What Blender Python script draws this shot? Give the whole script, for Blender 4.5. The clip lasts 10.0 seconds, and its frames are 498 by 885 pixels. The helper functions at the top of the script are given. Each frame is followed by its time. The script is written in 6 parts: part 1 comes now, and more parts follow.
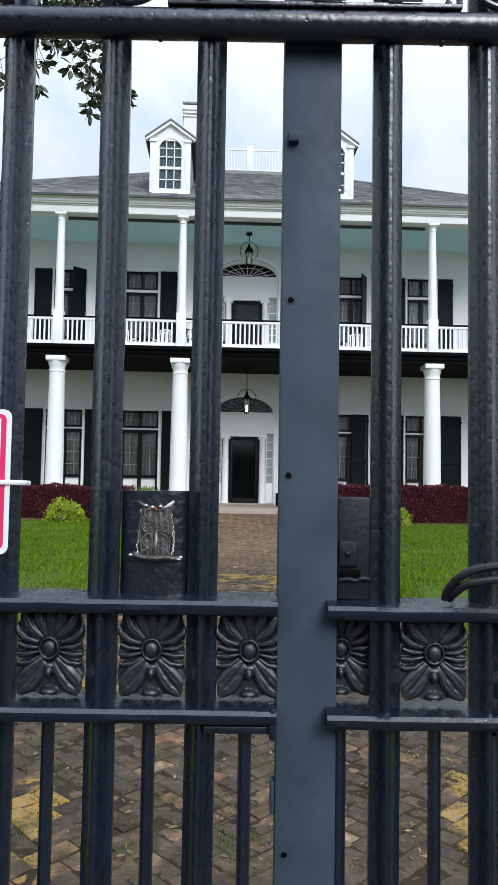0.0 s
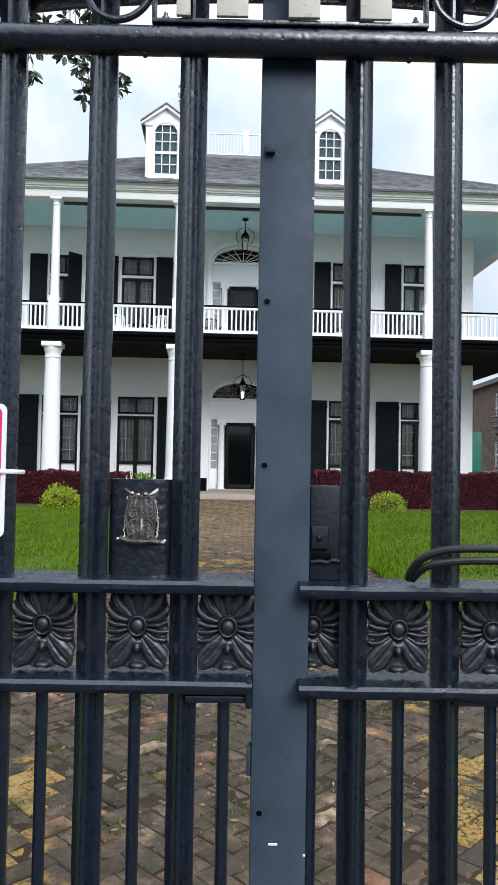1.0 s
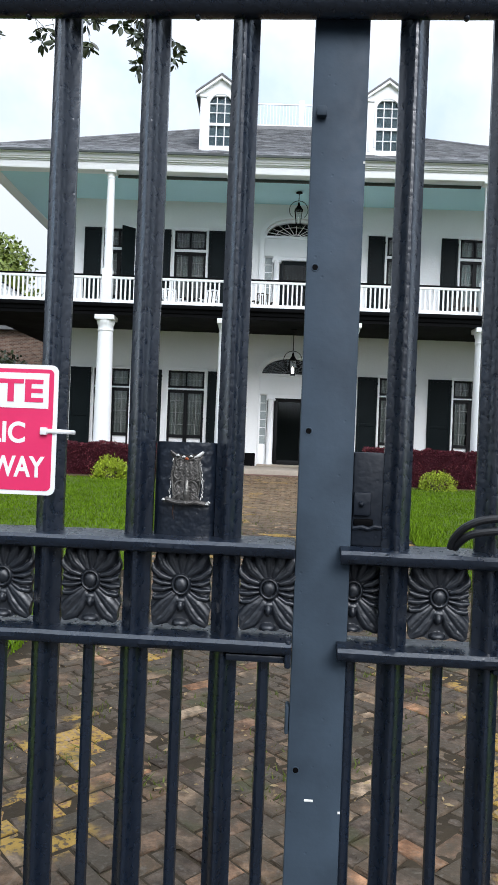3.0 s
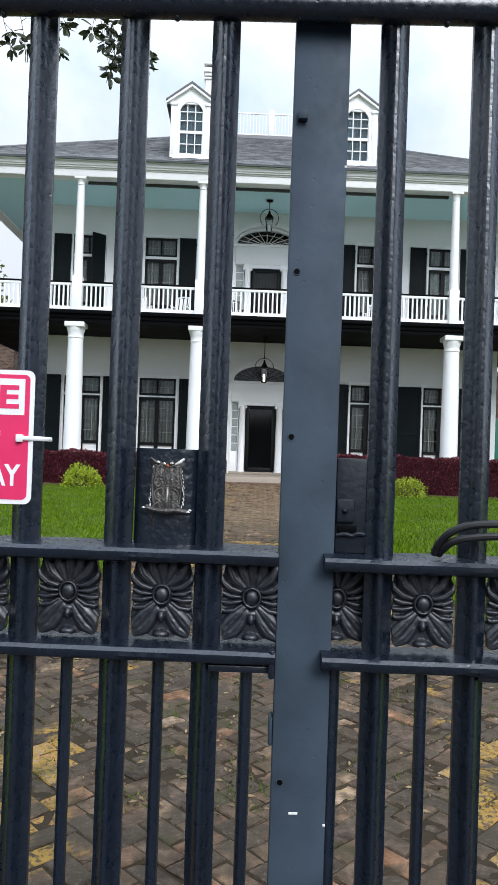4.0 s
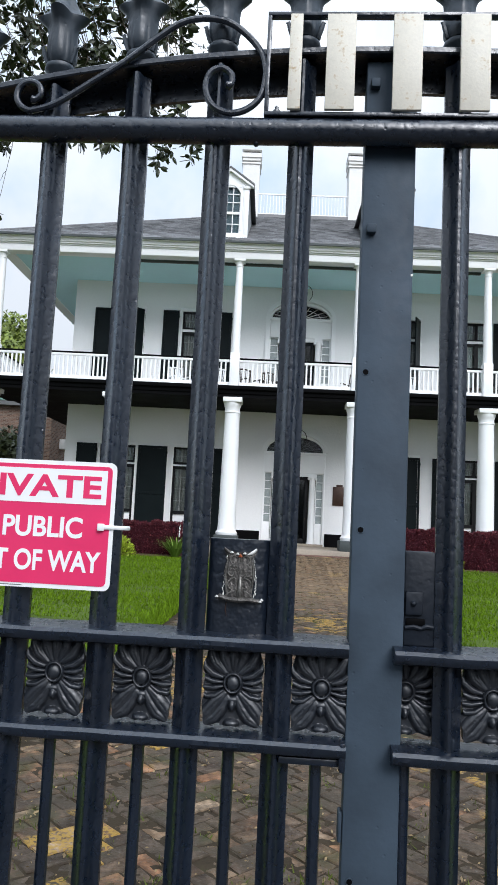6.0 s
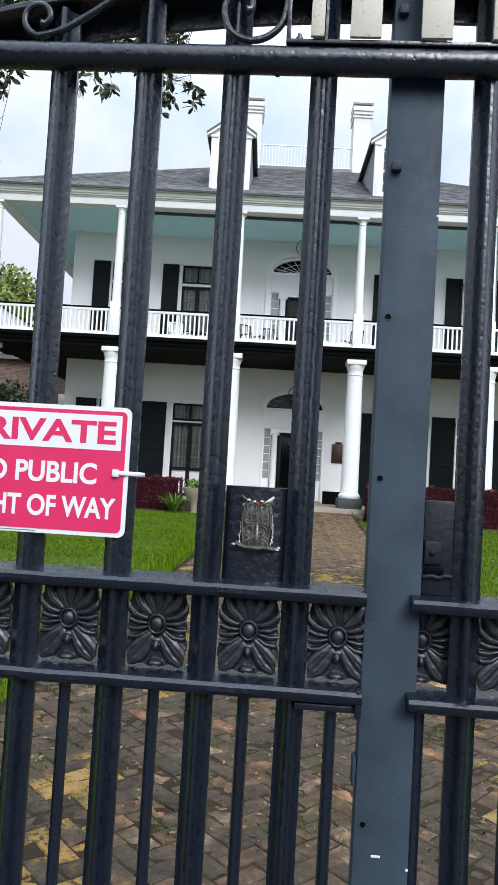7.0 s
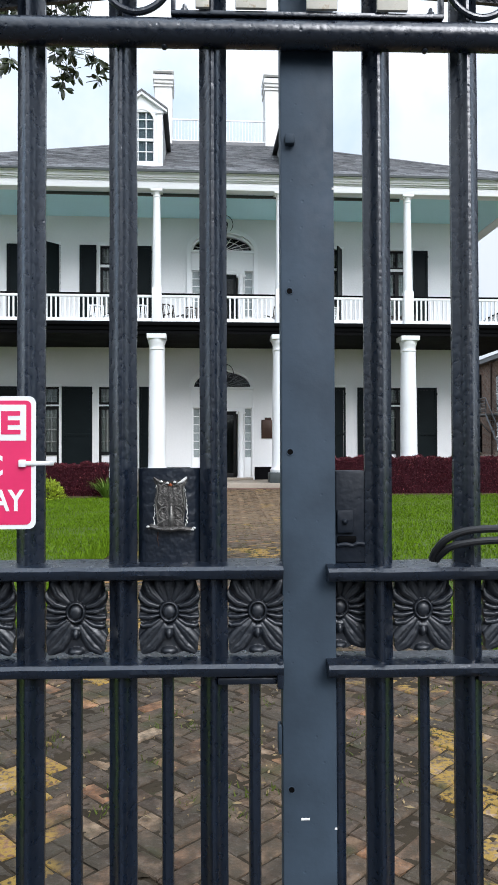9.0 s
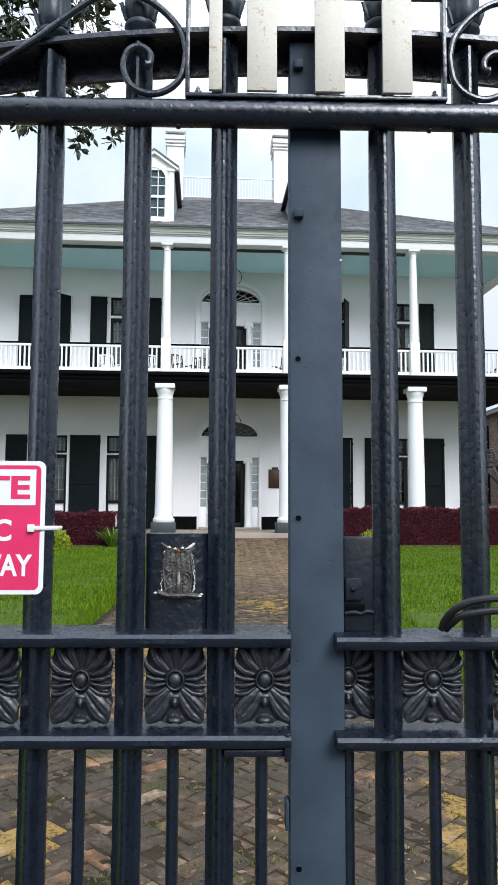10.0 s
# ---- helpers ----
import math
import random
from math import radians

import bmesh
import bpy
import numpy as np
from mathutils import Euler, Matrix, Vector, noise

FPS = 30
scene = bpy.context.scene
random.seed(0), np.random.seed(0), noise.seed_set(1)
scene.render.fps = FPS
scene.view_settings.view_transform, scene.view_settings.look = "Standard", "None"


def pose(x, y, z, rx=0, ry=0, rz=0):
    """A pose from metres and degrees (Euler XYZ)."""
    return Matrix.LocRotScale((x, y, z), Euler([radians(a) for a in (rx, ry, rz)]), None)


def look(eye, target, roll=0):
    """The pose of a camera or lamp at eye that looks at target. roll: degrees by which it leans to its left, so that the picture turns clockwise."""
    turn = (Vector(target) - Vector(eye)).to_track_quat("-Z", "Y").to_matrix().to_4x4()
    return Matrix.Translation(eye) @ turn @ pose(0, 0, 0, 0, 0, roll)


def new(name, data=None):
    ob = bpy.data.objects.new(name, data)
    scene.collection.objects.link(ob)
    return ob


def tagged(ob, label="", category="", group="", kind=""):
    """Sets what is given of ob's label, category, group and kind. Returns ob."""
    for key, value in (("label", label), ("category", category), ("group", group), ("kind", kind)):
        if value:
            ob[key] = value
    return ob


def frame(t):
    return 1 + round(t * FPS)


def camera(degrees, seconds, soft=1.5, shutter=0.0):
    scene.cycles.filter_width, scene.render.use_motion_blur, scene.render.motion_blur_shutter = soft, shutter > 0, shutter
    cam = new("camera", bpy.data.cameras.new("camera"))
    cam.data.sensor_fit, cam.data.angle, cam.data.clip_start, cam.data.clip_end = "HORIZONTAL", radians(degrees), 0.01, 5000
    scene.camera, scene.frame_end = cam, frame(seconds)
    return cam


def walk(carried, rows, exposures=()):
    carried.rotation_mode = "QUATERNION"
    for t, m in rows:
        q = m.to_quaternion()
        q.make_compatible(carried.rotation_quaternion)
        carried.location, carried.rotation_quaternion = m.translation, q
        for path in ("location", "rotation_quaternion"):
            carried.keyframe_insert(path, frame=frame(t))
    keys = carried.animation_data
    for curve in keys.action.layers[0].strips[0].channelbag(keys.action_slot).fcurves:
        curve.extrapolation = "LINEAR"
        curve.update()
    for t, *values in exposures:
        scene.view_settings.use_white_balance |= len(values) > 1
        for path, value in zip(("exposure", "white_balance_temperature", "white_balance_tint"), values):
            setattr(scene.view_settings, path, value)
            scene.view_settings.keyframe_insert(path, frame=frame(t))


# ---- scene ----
cam = camera(38.3, 10.0)
# seconds, eye x y z, yaw, pitch, roll
PATH = [
    (0, -0.0798, -0.9013, 1.4934, -0.123, 3.020, -0.898),
    (0.5, -0.0604, -0.9314, 1.4964, -0.169, 2.987, -0.135),
    (1, -0.0565, -0.9701, 1.4983, -0.426, 1.914, -0.964),
    (1.5, -0.0529, -0.9887, 1.4915, 1.147, 2.923, -1.136),
    (2, -0.0509, -0.9900, 1.4838, 2.120, 0.803, -1.578),
    (2.5, -0.0408, -0.9925, 1.4794, 3.234, -0.206, -1.462),
    (2.7, -0.0440, -0.9873, 1.4809, 3.427, -0.283, -2.212),
    (3.8, -0.0626, -0.9690, 1.4850, 3.057, 0.650, -1.864),
    (4, -0.0648, -0.9650, 1.4815, 1.159, 0.551, -1.962),
    (4.5, -0.0576, -0.9648, 1.4772, -3.070, 0.357, -0.959),
    (5, -0.0556, -0.9732, 1.4624, -0.871, -2.193, -3.308),
    (5.5, -0.0811, -0.9921, 1.4948, 2.314, 3.077, -3.756),
    (6, -0.1196, -1.0112, 1.5093, 3.906, 5.977, -2.812),
    (6.2, -0.1382, -0.9924, 1.5051, 4.857, 3.167, -3.340),
    (7.3, -0.1468, -0.9867, 1.4942, 2.728, 2.046, -3.022),
    (7.5, -0.1389, -0.9828, 1.4935, 2.082, 1.400, -2.588),
    (8, -0.1300, -0.9835, 1.4916, 0.384, 1.131, -1.441),
    (8.5, -0.1279, -0.9774, 1.4945, -1.350, 0.435, -1.229),
    (9, -0.1178, -0.9881, 1.4966, -1.936, 0.973, 0.206),
    (9.5, -0.1119, -0.9888, 1.5166, -1.776, 3.061, 1.175),
    (10, -0.1198, -0.9938, 1.5197, -1.367, 4.883, -0.232),
]
walk(cam, [(t, pose(x, y, z, 90, 0, yaw) @ pose(0, 0, 0, pitch, 0, 0) @ pose(0, 0, 0, 0, 0, -roll)) for t, x, y, z, yaw, pitch, roll in PATH],
     exposures=[(0.0, 0.44, 6050, 12), (1.0, 0.54, 6050, 12), (2.5, 0.68, 6050, 12), (4.0, 0.57, 6050, 12), (5.0, 0.66, 6050, 12), (6.0, 0.50, 6050, 12), (8.0, 0.50, 6050, 12), (9.0, 0.60, 6050, 12), (10.0, 0.58, 6050, 12)])

# ---- sky and sun ----
SUN_ELEV, SUN_ROT = 38.0, 155.0
world = bpy.data.worlds.new("overcast_sky")
scene.world = world
world.use_nodes = True
wn, wl = world.node_tree.nodes, world.node_tree.links
wn.clear()
w_out = wn.new("ShaderNodeOutputWorld")
w_bg = wn.new("ShaderNodeBackground")
w_sky = wn.new("ShaderNodeTexSky")
w_sky.sky_type = "NISHITA"
w_sky.sun_disc = False
w_sky.sun_elevation, w_sky.sun_rotation = radians(SUN_ELEV), radians(SUN_ROT)
w_scale = wn.new("ShaderNodeVectorMath")
w_scale.operation = "SCALE"
w_scale.inputs["Scale"].default_value = 0.19
w_coord = wn.new("ShaderNodeTexCoord")
w_noise = wn.new("ShaderNodeTexNoise")
w_noise.inputs["Scale"].default_value = 2.6
w_noise.inputs["Detail"].default_value = 6.0
w_noise.inputs["Roughness"].default_value = 0.55
w_ramp = wn.new("ShaderNodeValToRGB")
w_ramp.color_ramp.elements[0].position, w_ramp.color_ramp.elements[1].position = 0.35, 0.56
w_mix = wn.new("ShaderNodeMixRGB")
w_mix.inputs["Color2"].default_value = (0.935, 0.98, 1.005, 1)
wl.new(w_sky.outputs[0], w_scale.inputs[0])
wl.new(w_coord.outputs["Generated"], w_noise.inputs["Vector"])
wl.new(w_noise.outputs["Fac"], w_ramp.inputs["Fac"])
wl.new(w_ramp.outputs["Color"], w_mix.inputs["Fac"])
w_haze = wn.new("ShaderNodeMixRGB")
w_haze.inputs["Fac"].default_value = 0.72
w_haze.inputs["Color2"].default_value = (0.60, 0.80, 0.98, 1)
wl.new(w_scale.outputs[0], w_haze.inputs["Color1"])
wl.new(w_haze.outputs[0], w_mix.inputs["Color1"])
wl.new(w_mix.outputs[0], w_bg.inputs["Color"])
# an overcast sky is brighter overhead than at the horizon
w_xyz, w_rise = wn.new("ShaderNodeSeparateXYZ"), wn.new("ShaderNodeMapRange")
w_rise.inputs["To Min"].default_value, w_rise.inputs["To Max"].default_value = 0.60, 1.75
wl.new(w_coord.outputs["Generated"], w_xyz.inputs[0])
w_pow = wn.new("ShaderNodeMath")
w_pow.operation = "POWER"
w_pow.inputs[1].default_value = 2.6
w_abs = wn.new("ShaderNodeMath")
w_abs.operation = "ABSOLUTE"
wl.new(w_xyz.outputs["Z"], w_abs.inputs[0])
wl.new(w_abs.outputs[0], w_pow.inputs[0])
wl.new(w_pow.outputs[0], w_rise.inputs["Value"])
wl.new(w_rise.outputs[0], w_bg.inputs["Strength"])
wl.new(w_bg.outputs[0], w_out.inputs["Surface"])

sun = new("sun", bpy.data.lights.new("sun", "SUN"))
sun.data.energy, sun.data.angle, sun.data.color = 1.9, radians(32), (1.0, 0.98, 0.95)
sun.matrix_world = look((0, 0, 30), (-4.6, 9.6, 30 - 8.4))


# ---- materials ----
def material(name, base, rough=0.6, metal=0.0, vary=0.15, scale=4.0, fine=40.0, bump=0.1, bump_scale=None, tint=None, tint_at=0.6, island=0.0, randomly=0.0, spec=0.5):
    """A two-scale noise material: large stains, fine grain, a fine relief; tint is a second colour of stains."""
    m = bpy.data.materials.new(name)
    m.use_nodes = True
    n, l = m.node_tree.nodes, m.node_tree.links
    b = n["Principled BSDF"]
    b.inputs["Roughness"].default_value, b.inputs["Metallic"].default_value = rough, metal
    b.inputs["Specular IOR Level"].default_value = spec
    co = n.new("ShaderNodeTexCoord")
    geo = n.new("ShaderNodeNewGeometry")
    big, small = n.new("ShaderNodeTexNoise"), n.new("ShaderNodeTexNoise")
    big.inputs["Scale"].default_value, small.inputs["Scale"].default_value = scale, fine
    big.inputs["Detail"].default_value, small.inputs["Detail"].default_value = 5, 3
    for q in (big, small):
        l.new(geo.outputs["Position"], q.inputs["Vector"])
    add = n.new("ShaderNodeMath")
    add.operation = "MULTIPLY_ADD"
    add.inputs[1].default_value = 0.45
    l.new(small.outputs["Fac"], add.inputs[0])
    l.new(big.outputs["Fac"], add.inputs[2])
    value = add.outputs[0]
    if island or randomly:
        more = n.new("ShaderNodeMath")
        more.operation = "MULTIPLY_ADD"
        if island:
            l.new(geo.outputs["Random Per Island"], more.inputs[0])
        else:
            l.new(n.new("ShaderNodeObjectInfo").outputs["Random"], more.inputs[0])
        more.inputs[1].default_value = island or randomly
        l.new(value, more.inputs[2])
        value = more.outputs[0]
    span = n.new("ShaderNodeMapRange")
    span.inputs["From Min"].default_value, span.inputs["From Max"].default_value = 0.35, 1.1 + 0.9 * (island + randomly)
    l.new(value, span.inputs["Value"])
    ramp = n.new("ShaderNodeValToRGB")
    e = ramp.color_ramp.elements
    e[0].color = (*[c * (1 - vary) for c in base], 1)
    e[1].color = (*[min(1, c * (1 + vary)) for c in base], 1)
    if tint:
        third = e.new(tint_at)
        third.color = (*base, 1)
        e[2].color = (*tint, 1)
    l.new(span.outputs[0], ramp.inputs["Fac"])
    l.new(ramp.outputs["Color"], b.inputs["Base Color"])
    rr = n.new("ShaderNodeMapRange")
    rr.inputs["To Min"].default_value, rr.inputs["To Max"].default_value = max(0.03, rough - 0.12), min(1, rough + 0.12)
    l.new(big.outputs["Fac"], rr.inputs["Value"])
    l.new(rr.outputs[0], b.inputs["Roughness"])
    if bump:
        bn = n.new("ShaderNodeBump")
        bn.inputs["Strength"].default_value = bump
        bn.inputs["Distance"].default_value = bump_scale or 0.5 / fine
        l.new(small.outputs["Fac"], bn.inputs["Height"])
        l.new(bn.outputs[0], b.inputs["Normal"])
    return m


def iron_material(name, base, rough, lump, spec):
    """Many coats of gloss paint over old iron: soft lumps, runs, small pits, duller and shinier areas."""
    m = bpy.data.materials.new(name)
    m.use_nodes = True
    n, l = m.node_tree.nodes, m.node_tree.links
    b = n["Principled BSDF"]
    b.inputs["Specular IOR Level"].default_value = spec
    geo = n.new("ShaderNodeNewGeometry")

    def field(scale, detail, stretch=(1, 1, 1)):
        mp, q = n.new("ShaderNodeMapping"), n.new("ShaderNodeTexNoise")
        mp.inputs["Scale"].default_value = stretch
        q.inputs["Scale"].default_value, q.inputs["Detail"].default_value = scale, detail
        l.new(geo.outputs["Position"], mp.inputs["Vector"])
        l.new(mp.outputs[0], q.inputs["Vector"])
        return q.outputs["Fac"]

    stain, lumps, runs, grain = field(9, 4), field(105, 1), field(160, 2, (1, 1, 0.7)), field(420, 2)
    ramp = n.new("ShaderNodeValToRGB")
    e = ramp.color_ramp.elements
    e[0].position, e[1].position = 0.36, 0.66
    e[0].color, e[1].color = (*[c * 0.82 for c in base], 1), (*[c * 1.2 for c in base], 1)
    l.new(stain, ramp.inputs["Fac"])
    l.new(ramp.outputs["Color"], b.inputs["Base Color"])
    gloss = n.new("ShaderNodeMapRange")
    gloss.inputs["From Min"].default_value, gloss.inputs["From Max"].default_value = 0.35, 0.65
    gloss.inputs["To Min"].default_value, gloss.inputs["To Max"].default_value = rough - 0.04, rough + 0.06
    l.new(lumps, gloss.inputs["Value"])
    l.new(gloss.outputs[0], b.inputs["Roughness"])
    pits, cut = n.new("ShaderNodeTexVoronoi"), n.new("ShaderNodeMapRange")
    pits.inputs["Scale"].default_value = 46
    cut.inputs["From Max"].default_value, cut.inputs["To Min"].default_value, cut.inputs["To Max"].default_value = 0.11, -1.0, 0.0
    l.new(geo.outputs["Position"], pits.inputs["Vector"])
    l.new(pits.outputs["Distance"], cut.inputs["Value"])
    last = None
    for src, strength, depth in ((lumps, lump, 0.0022), (runs, lump * 0.25, 0.0010), (grain, 0.2, 0.0004), (cut.outputs[0], 0.5, 0.0010)):
        bn = n.new("ShaderNodeBump")
        bn.inputs["Strength"].default_value, bn.inputs["Distance"].default_value = strength, depth
        l.new(src, bn.inputs["Height"])
        if last:
            l.new(last, bn.inputs["Normal"])
        last = bn.outputs[0]
    l.new(last, b.inputs["Normal"])
    return m


IRON = iron_material("painted_iron", (0.0040, 0.0080, 0.0165), 0.30, 0.40, 0.95)
KEEPER = iron_material("dull_keeper_paint", (0.0050, 0.0085, 0.0150), 0.58, 0.45, 0.35)
FINIAL = iron_material("weathered_finial_paint", (0.021, 0.031, 0.042), 0.46, 0.25, 0.6)
LOCKIRON = iron_material("lumpy_painted_lock_iron", (0.0055, 0.0095, 0.0175), 0.32, 0.75, 0.9)
CASTIRON = iron_material("painted_cast_iron", (0.0042, 0.0068, 0.0118), 0.46, 0.42, 1.0)
POST = iron_material("painted_steel", (0.043, 0.060, 0.080), 0.56, 0.12, 0.18)
SILVER = material("weathered_nickel", (0.22, 0.21, 0.19), 0.40, 0.8, vary=0.75, scale=70, fine=400, bump=0.7, bump_scale=0.001)
TARNISH = material("tarnished_nickel", (0.11, 0.103, 0.095), 0.45, 0.7, vary=0.85, scale=110, fine=330, bump=0.9, bump_scale=0.0016)
CHIPPED = material("chipped_white_paint", (0.75, 0.74, 0.70), 0.6, vary=0.25, scale=80, fine=300)
CREAM = material("rust_spotted_cream_paint", (0.66, 0.62, 0.52), 0.5, vary=0.14, scale=60, fine=240, bump=0.2, bump_scale=0.001, tint=(0.40, 0.27, 0.12), tint_at=0.66)
RUST = material("orange_rust", (0.30, 0.07, 0.02), 0.9, vary=0.3, scale=200, fine=600)
MAGENTA = material("sign_magenta", (0.72, 0.035, 0.13), 0.35, vary=0.05, scale=20, fine=200, bump=0)
SIGNWHITE = material("white_house_paint", (0.83, 0.835, 0.83), 0.5, vary=0.04, scale=0.7, fine=9, bump=0.05)
PLASTIC = material("white_nylon", (0.80, 0.80, 0.79), 0.4, vary=0.04, bump=0)
RUBBER = material("black_rubber", (0.007, 0.007, 0.008), 0.5, vary=0.3, scale=20, fine=200)
WHITE = material("white_house_paint", (0.83, 0.835, 0.83), 0.5, vary=0.04, scale=0.7, fine=9, bump=0.05)
STUCCO = material("white_stucco", (0.80, 0.80, 0.79), 0.8, vary=0.05, scale=0.5, fine=14, bump=0.12)
TEAL = material("pale_blue_green_ceiling", (0.54, 0.80, 0.86), 0.6, vary=0.05, scale=0.6, fine=8, bump=0.05)
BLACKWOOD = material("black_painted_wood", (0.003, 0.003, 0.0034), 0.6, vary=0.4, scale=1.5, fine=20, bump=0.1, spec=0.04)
SHUTTER = material("dark_green_shutter_paint", (0.0060, 0.0095, 0.0105), 0.40, vary=0.3, scale=2, fine=25, bump=0.1, spec=0.10)
SASH = material("dark_sash_paint", (0.005, 0.005, 0.0055), 0.5, vary=0.3, scale=2, fine=25, spec=0.2)
CURTAIN = material("pale_curtain", (0.72, 0.70, 0.67), 0.9, vary=0.2, scale=3, fine=12)
ROOM = material("dim_room_plaster", (0.30, 0.28, 0.25), 0.9, vary=0.1, scale=0.5, fine=6)
SLATE = material("grey_roof_slate", (0.130, 0.130, 0.132), 0.62, vary=0.75, scale=0.8, fine=14, bump=0.3, bump_scale=0.02, island=0.9, spec=0.3)
SLATEPIECE = material("single_roof_slate", (0.130, 0.130, 0.132), 0.62, vary=0.75, scale=0.8, fine=14, bump=0.3, bump_scale=0.02, randomly=0.9, spec=0.3)
CHIMNEY = material("whitewashed_chimney", (0.78, 0.77, 0.74), 0.7, vary=0.08, scale=1, fine=12)
ASPHALT = material("low_bounce_pavement", (0.050, 0.050, 0.050), 0.85, vary=0.25, scale=1.2, fine=40, bump=0.3, spec=0.2)
STONE = material("worn_porch_stone", (0.33, 0.28, 0.22), 0.8, vary=0.25, scale=1.5, fine=20)
CHAIRWOOD = material("dark_weathered_chair_wood", (0.045, 0.035, 0.028), 0.6, vary=0.3, scale=8, fine=50)
BOUNCEPAINT = material("pale_bounce_paint", (0.50, 0.51, 0.50), 0.5, vary=0.12, scale=1.5, fine=18)
CLAPBOARD = material("weathered_grey_clapboard", (0.27, 0.28, 0.28), 0.8, vary=0.2, scale=2, fine=20)
PLINTH = material("dark_grey_plinth", (0.045, 0.055, 0.055), 0.6, vary=0.2, scale=3, fine=25)
BRONZE = material("dark_bronze", (0.055, 0.028, 0.018), 0.45, 0.4, vary=0.3, scale=10, fine=60)
GRASS = material("lawn_grass", (0.092, 0.158, 0.006), 0.7, vary=0.55, scale=0.9, fine=7, bump=0, island=0.8, spec=0.06)
TURF = material("lawn_soil", (0.068, 0.100, 0.018), 0.9, vary=0.35, scale=1.2, fine=25, bump=0.5, bump_scale=0.03, spec=0.1)
EARTH = material("bare_earth", (0.085, 0.07, 0.045), 0.95, vary=0.35, scale=0.7, fine=18, bump=0.5, bump_scale=0.03, spec=0.1)
# burgundy leaves; pink tint and wide spread imitate highlights and dark hollows
LOAM = material("burgundy_leaves", (0.110, 0.020, 0.030), 0.42, vary=0.8, scale=2.5, fine=30, bump=0, island=0.9, tint=(0.46, 0.13, 0.14), tint_at=0.70, spec=0.2)
# leaf hue darkened to stand for the shade inside the hedge
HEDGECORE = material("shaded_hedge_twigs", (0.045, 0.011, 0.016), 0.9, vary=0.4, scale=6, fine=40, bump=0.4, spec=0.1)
MUNTINDARK = material("dim_tracery_paint", (0.07, 0.07, 0.068), 0.6, vary=0.1, scale=3, fine=20)
DRAPE = material("dim_brown_drape", (0.42, 0.37, 0.34), 0.9, vary=0.3, scale=3, fine=12)
# blue-grey that gives the dormer panes their sky reflection
SKYSHEEN = material("painted_sky_reflection", (0.30, 0.36, 0.42), 0.8, vary=0.25, scale=2, fine=9)
MUNTIN = material("grey_glazing_bar_paint", (0.26, 0.26, 0.25), 0.6, vary=0.1, scale=3, fine=20)
LIMELEAF = material("yellow_green_leaves", (0.26, 0.33, 0.015), 0.5, vary=0.55, scale=4, fine=30, bump=0, island=0.9)
GREENLEAF = material("mid_green_leaves", (0.11, 0.185, 0.025), 0.5, vary=0.55, scale=2, fine=20, bump=0, island=0.9, spec=0.3)
MAGNOLIA = material("magnolia_leaves", (0.044, 0.058, 0.020), 0.38, vary=0.7, scale=5, fine=30, bump=0, island=1.0, tint=(0.15, 0.13, 0.03), tint_at=0.85)
SIDELIGHT = material("frosted_sidelight_glass", (0.30, 0.335, 0.33), 0.25, vary=0.25, scale=4, fine=20, bump=0.1)
# kept dark so that the gate's iron reflects little
GREYWALL = material("dark_light_blocker", (0.060, 0.066, 0.072), 0.9, vary=0.3, scale=0.4, fine=6)
WEED = material("path_weeds", (0.075, 0.095, 0.018), 0.7, vary=0.5, scale=3, fine=20, bump=0, island=0.9, spec=0.1)
DRYLEAF = material("dry_leaf_scraps", (0.20, 0.145, 0.075), 0.8, vary=0.6, scale=4, fine=40, bump=0, island=1.0, spec=0.2)
TREELEAF = material("far_tree_leaves", (0.13, 0.17, 0.02), 0.6, vary=0.5, scale=0.6, fine=5, bump=0, island=0.9)
BARK = material("grey_brown_bark", (0.075, 0.060, 0.045), 0.9, vary=0.4, scale=8, fine=50, bump=0.6, bump_scale=0.01)
REDBRICK = material("old_red_brick", (0.150, 0.088, 0.068), 0.85, vary=0.55, scale=1.1, fine=7, bump=0.3, spec=0.2)


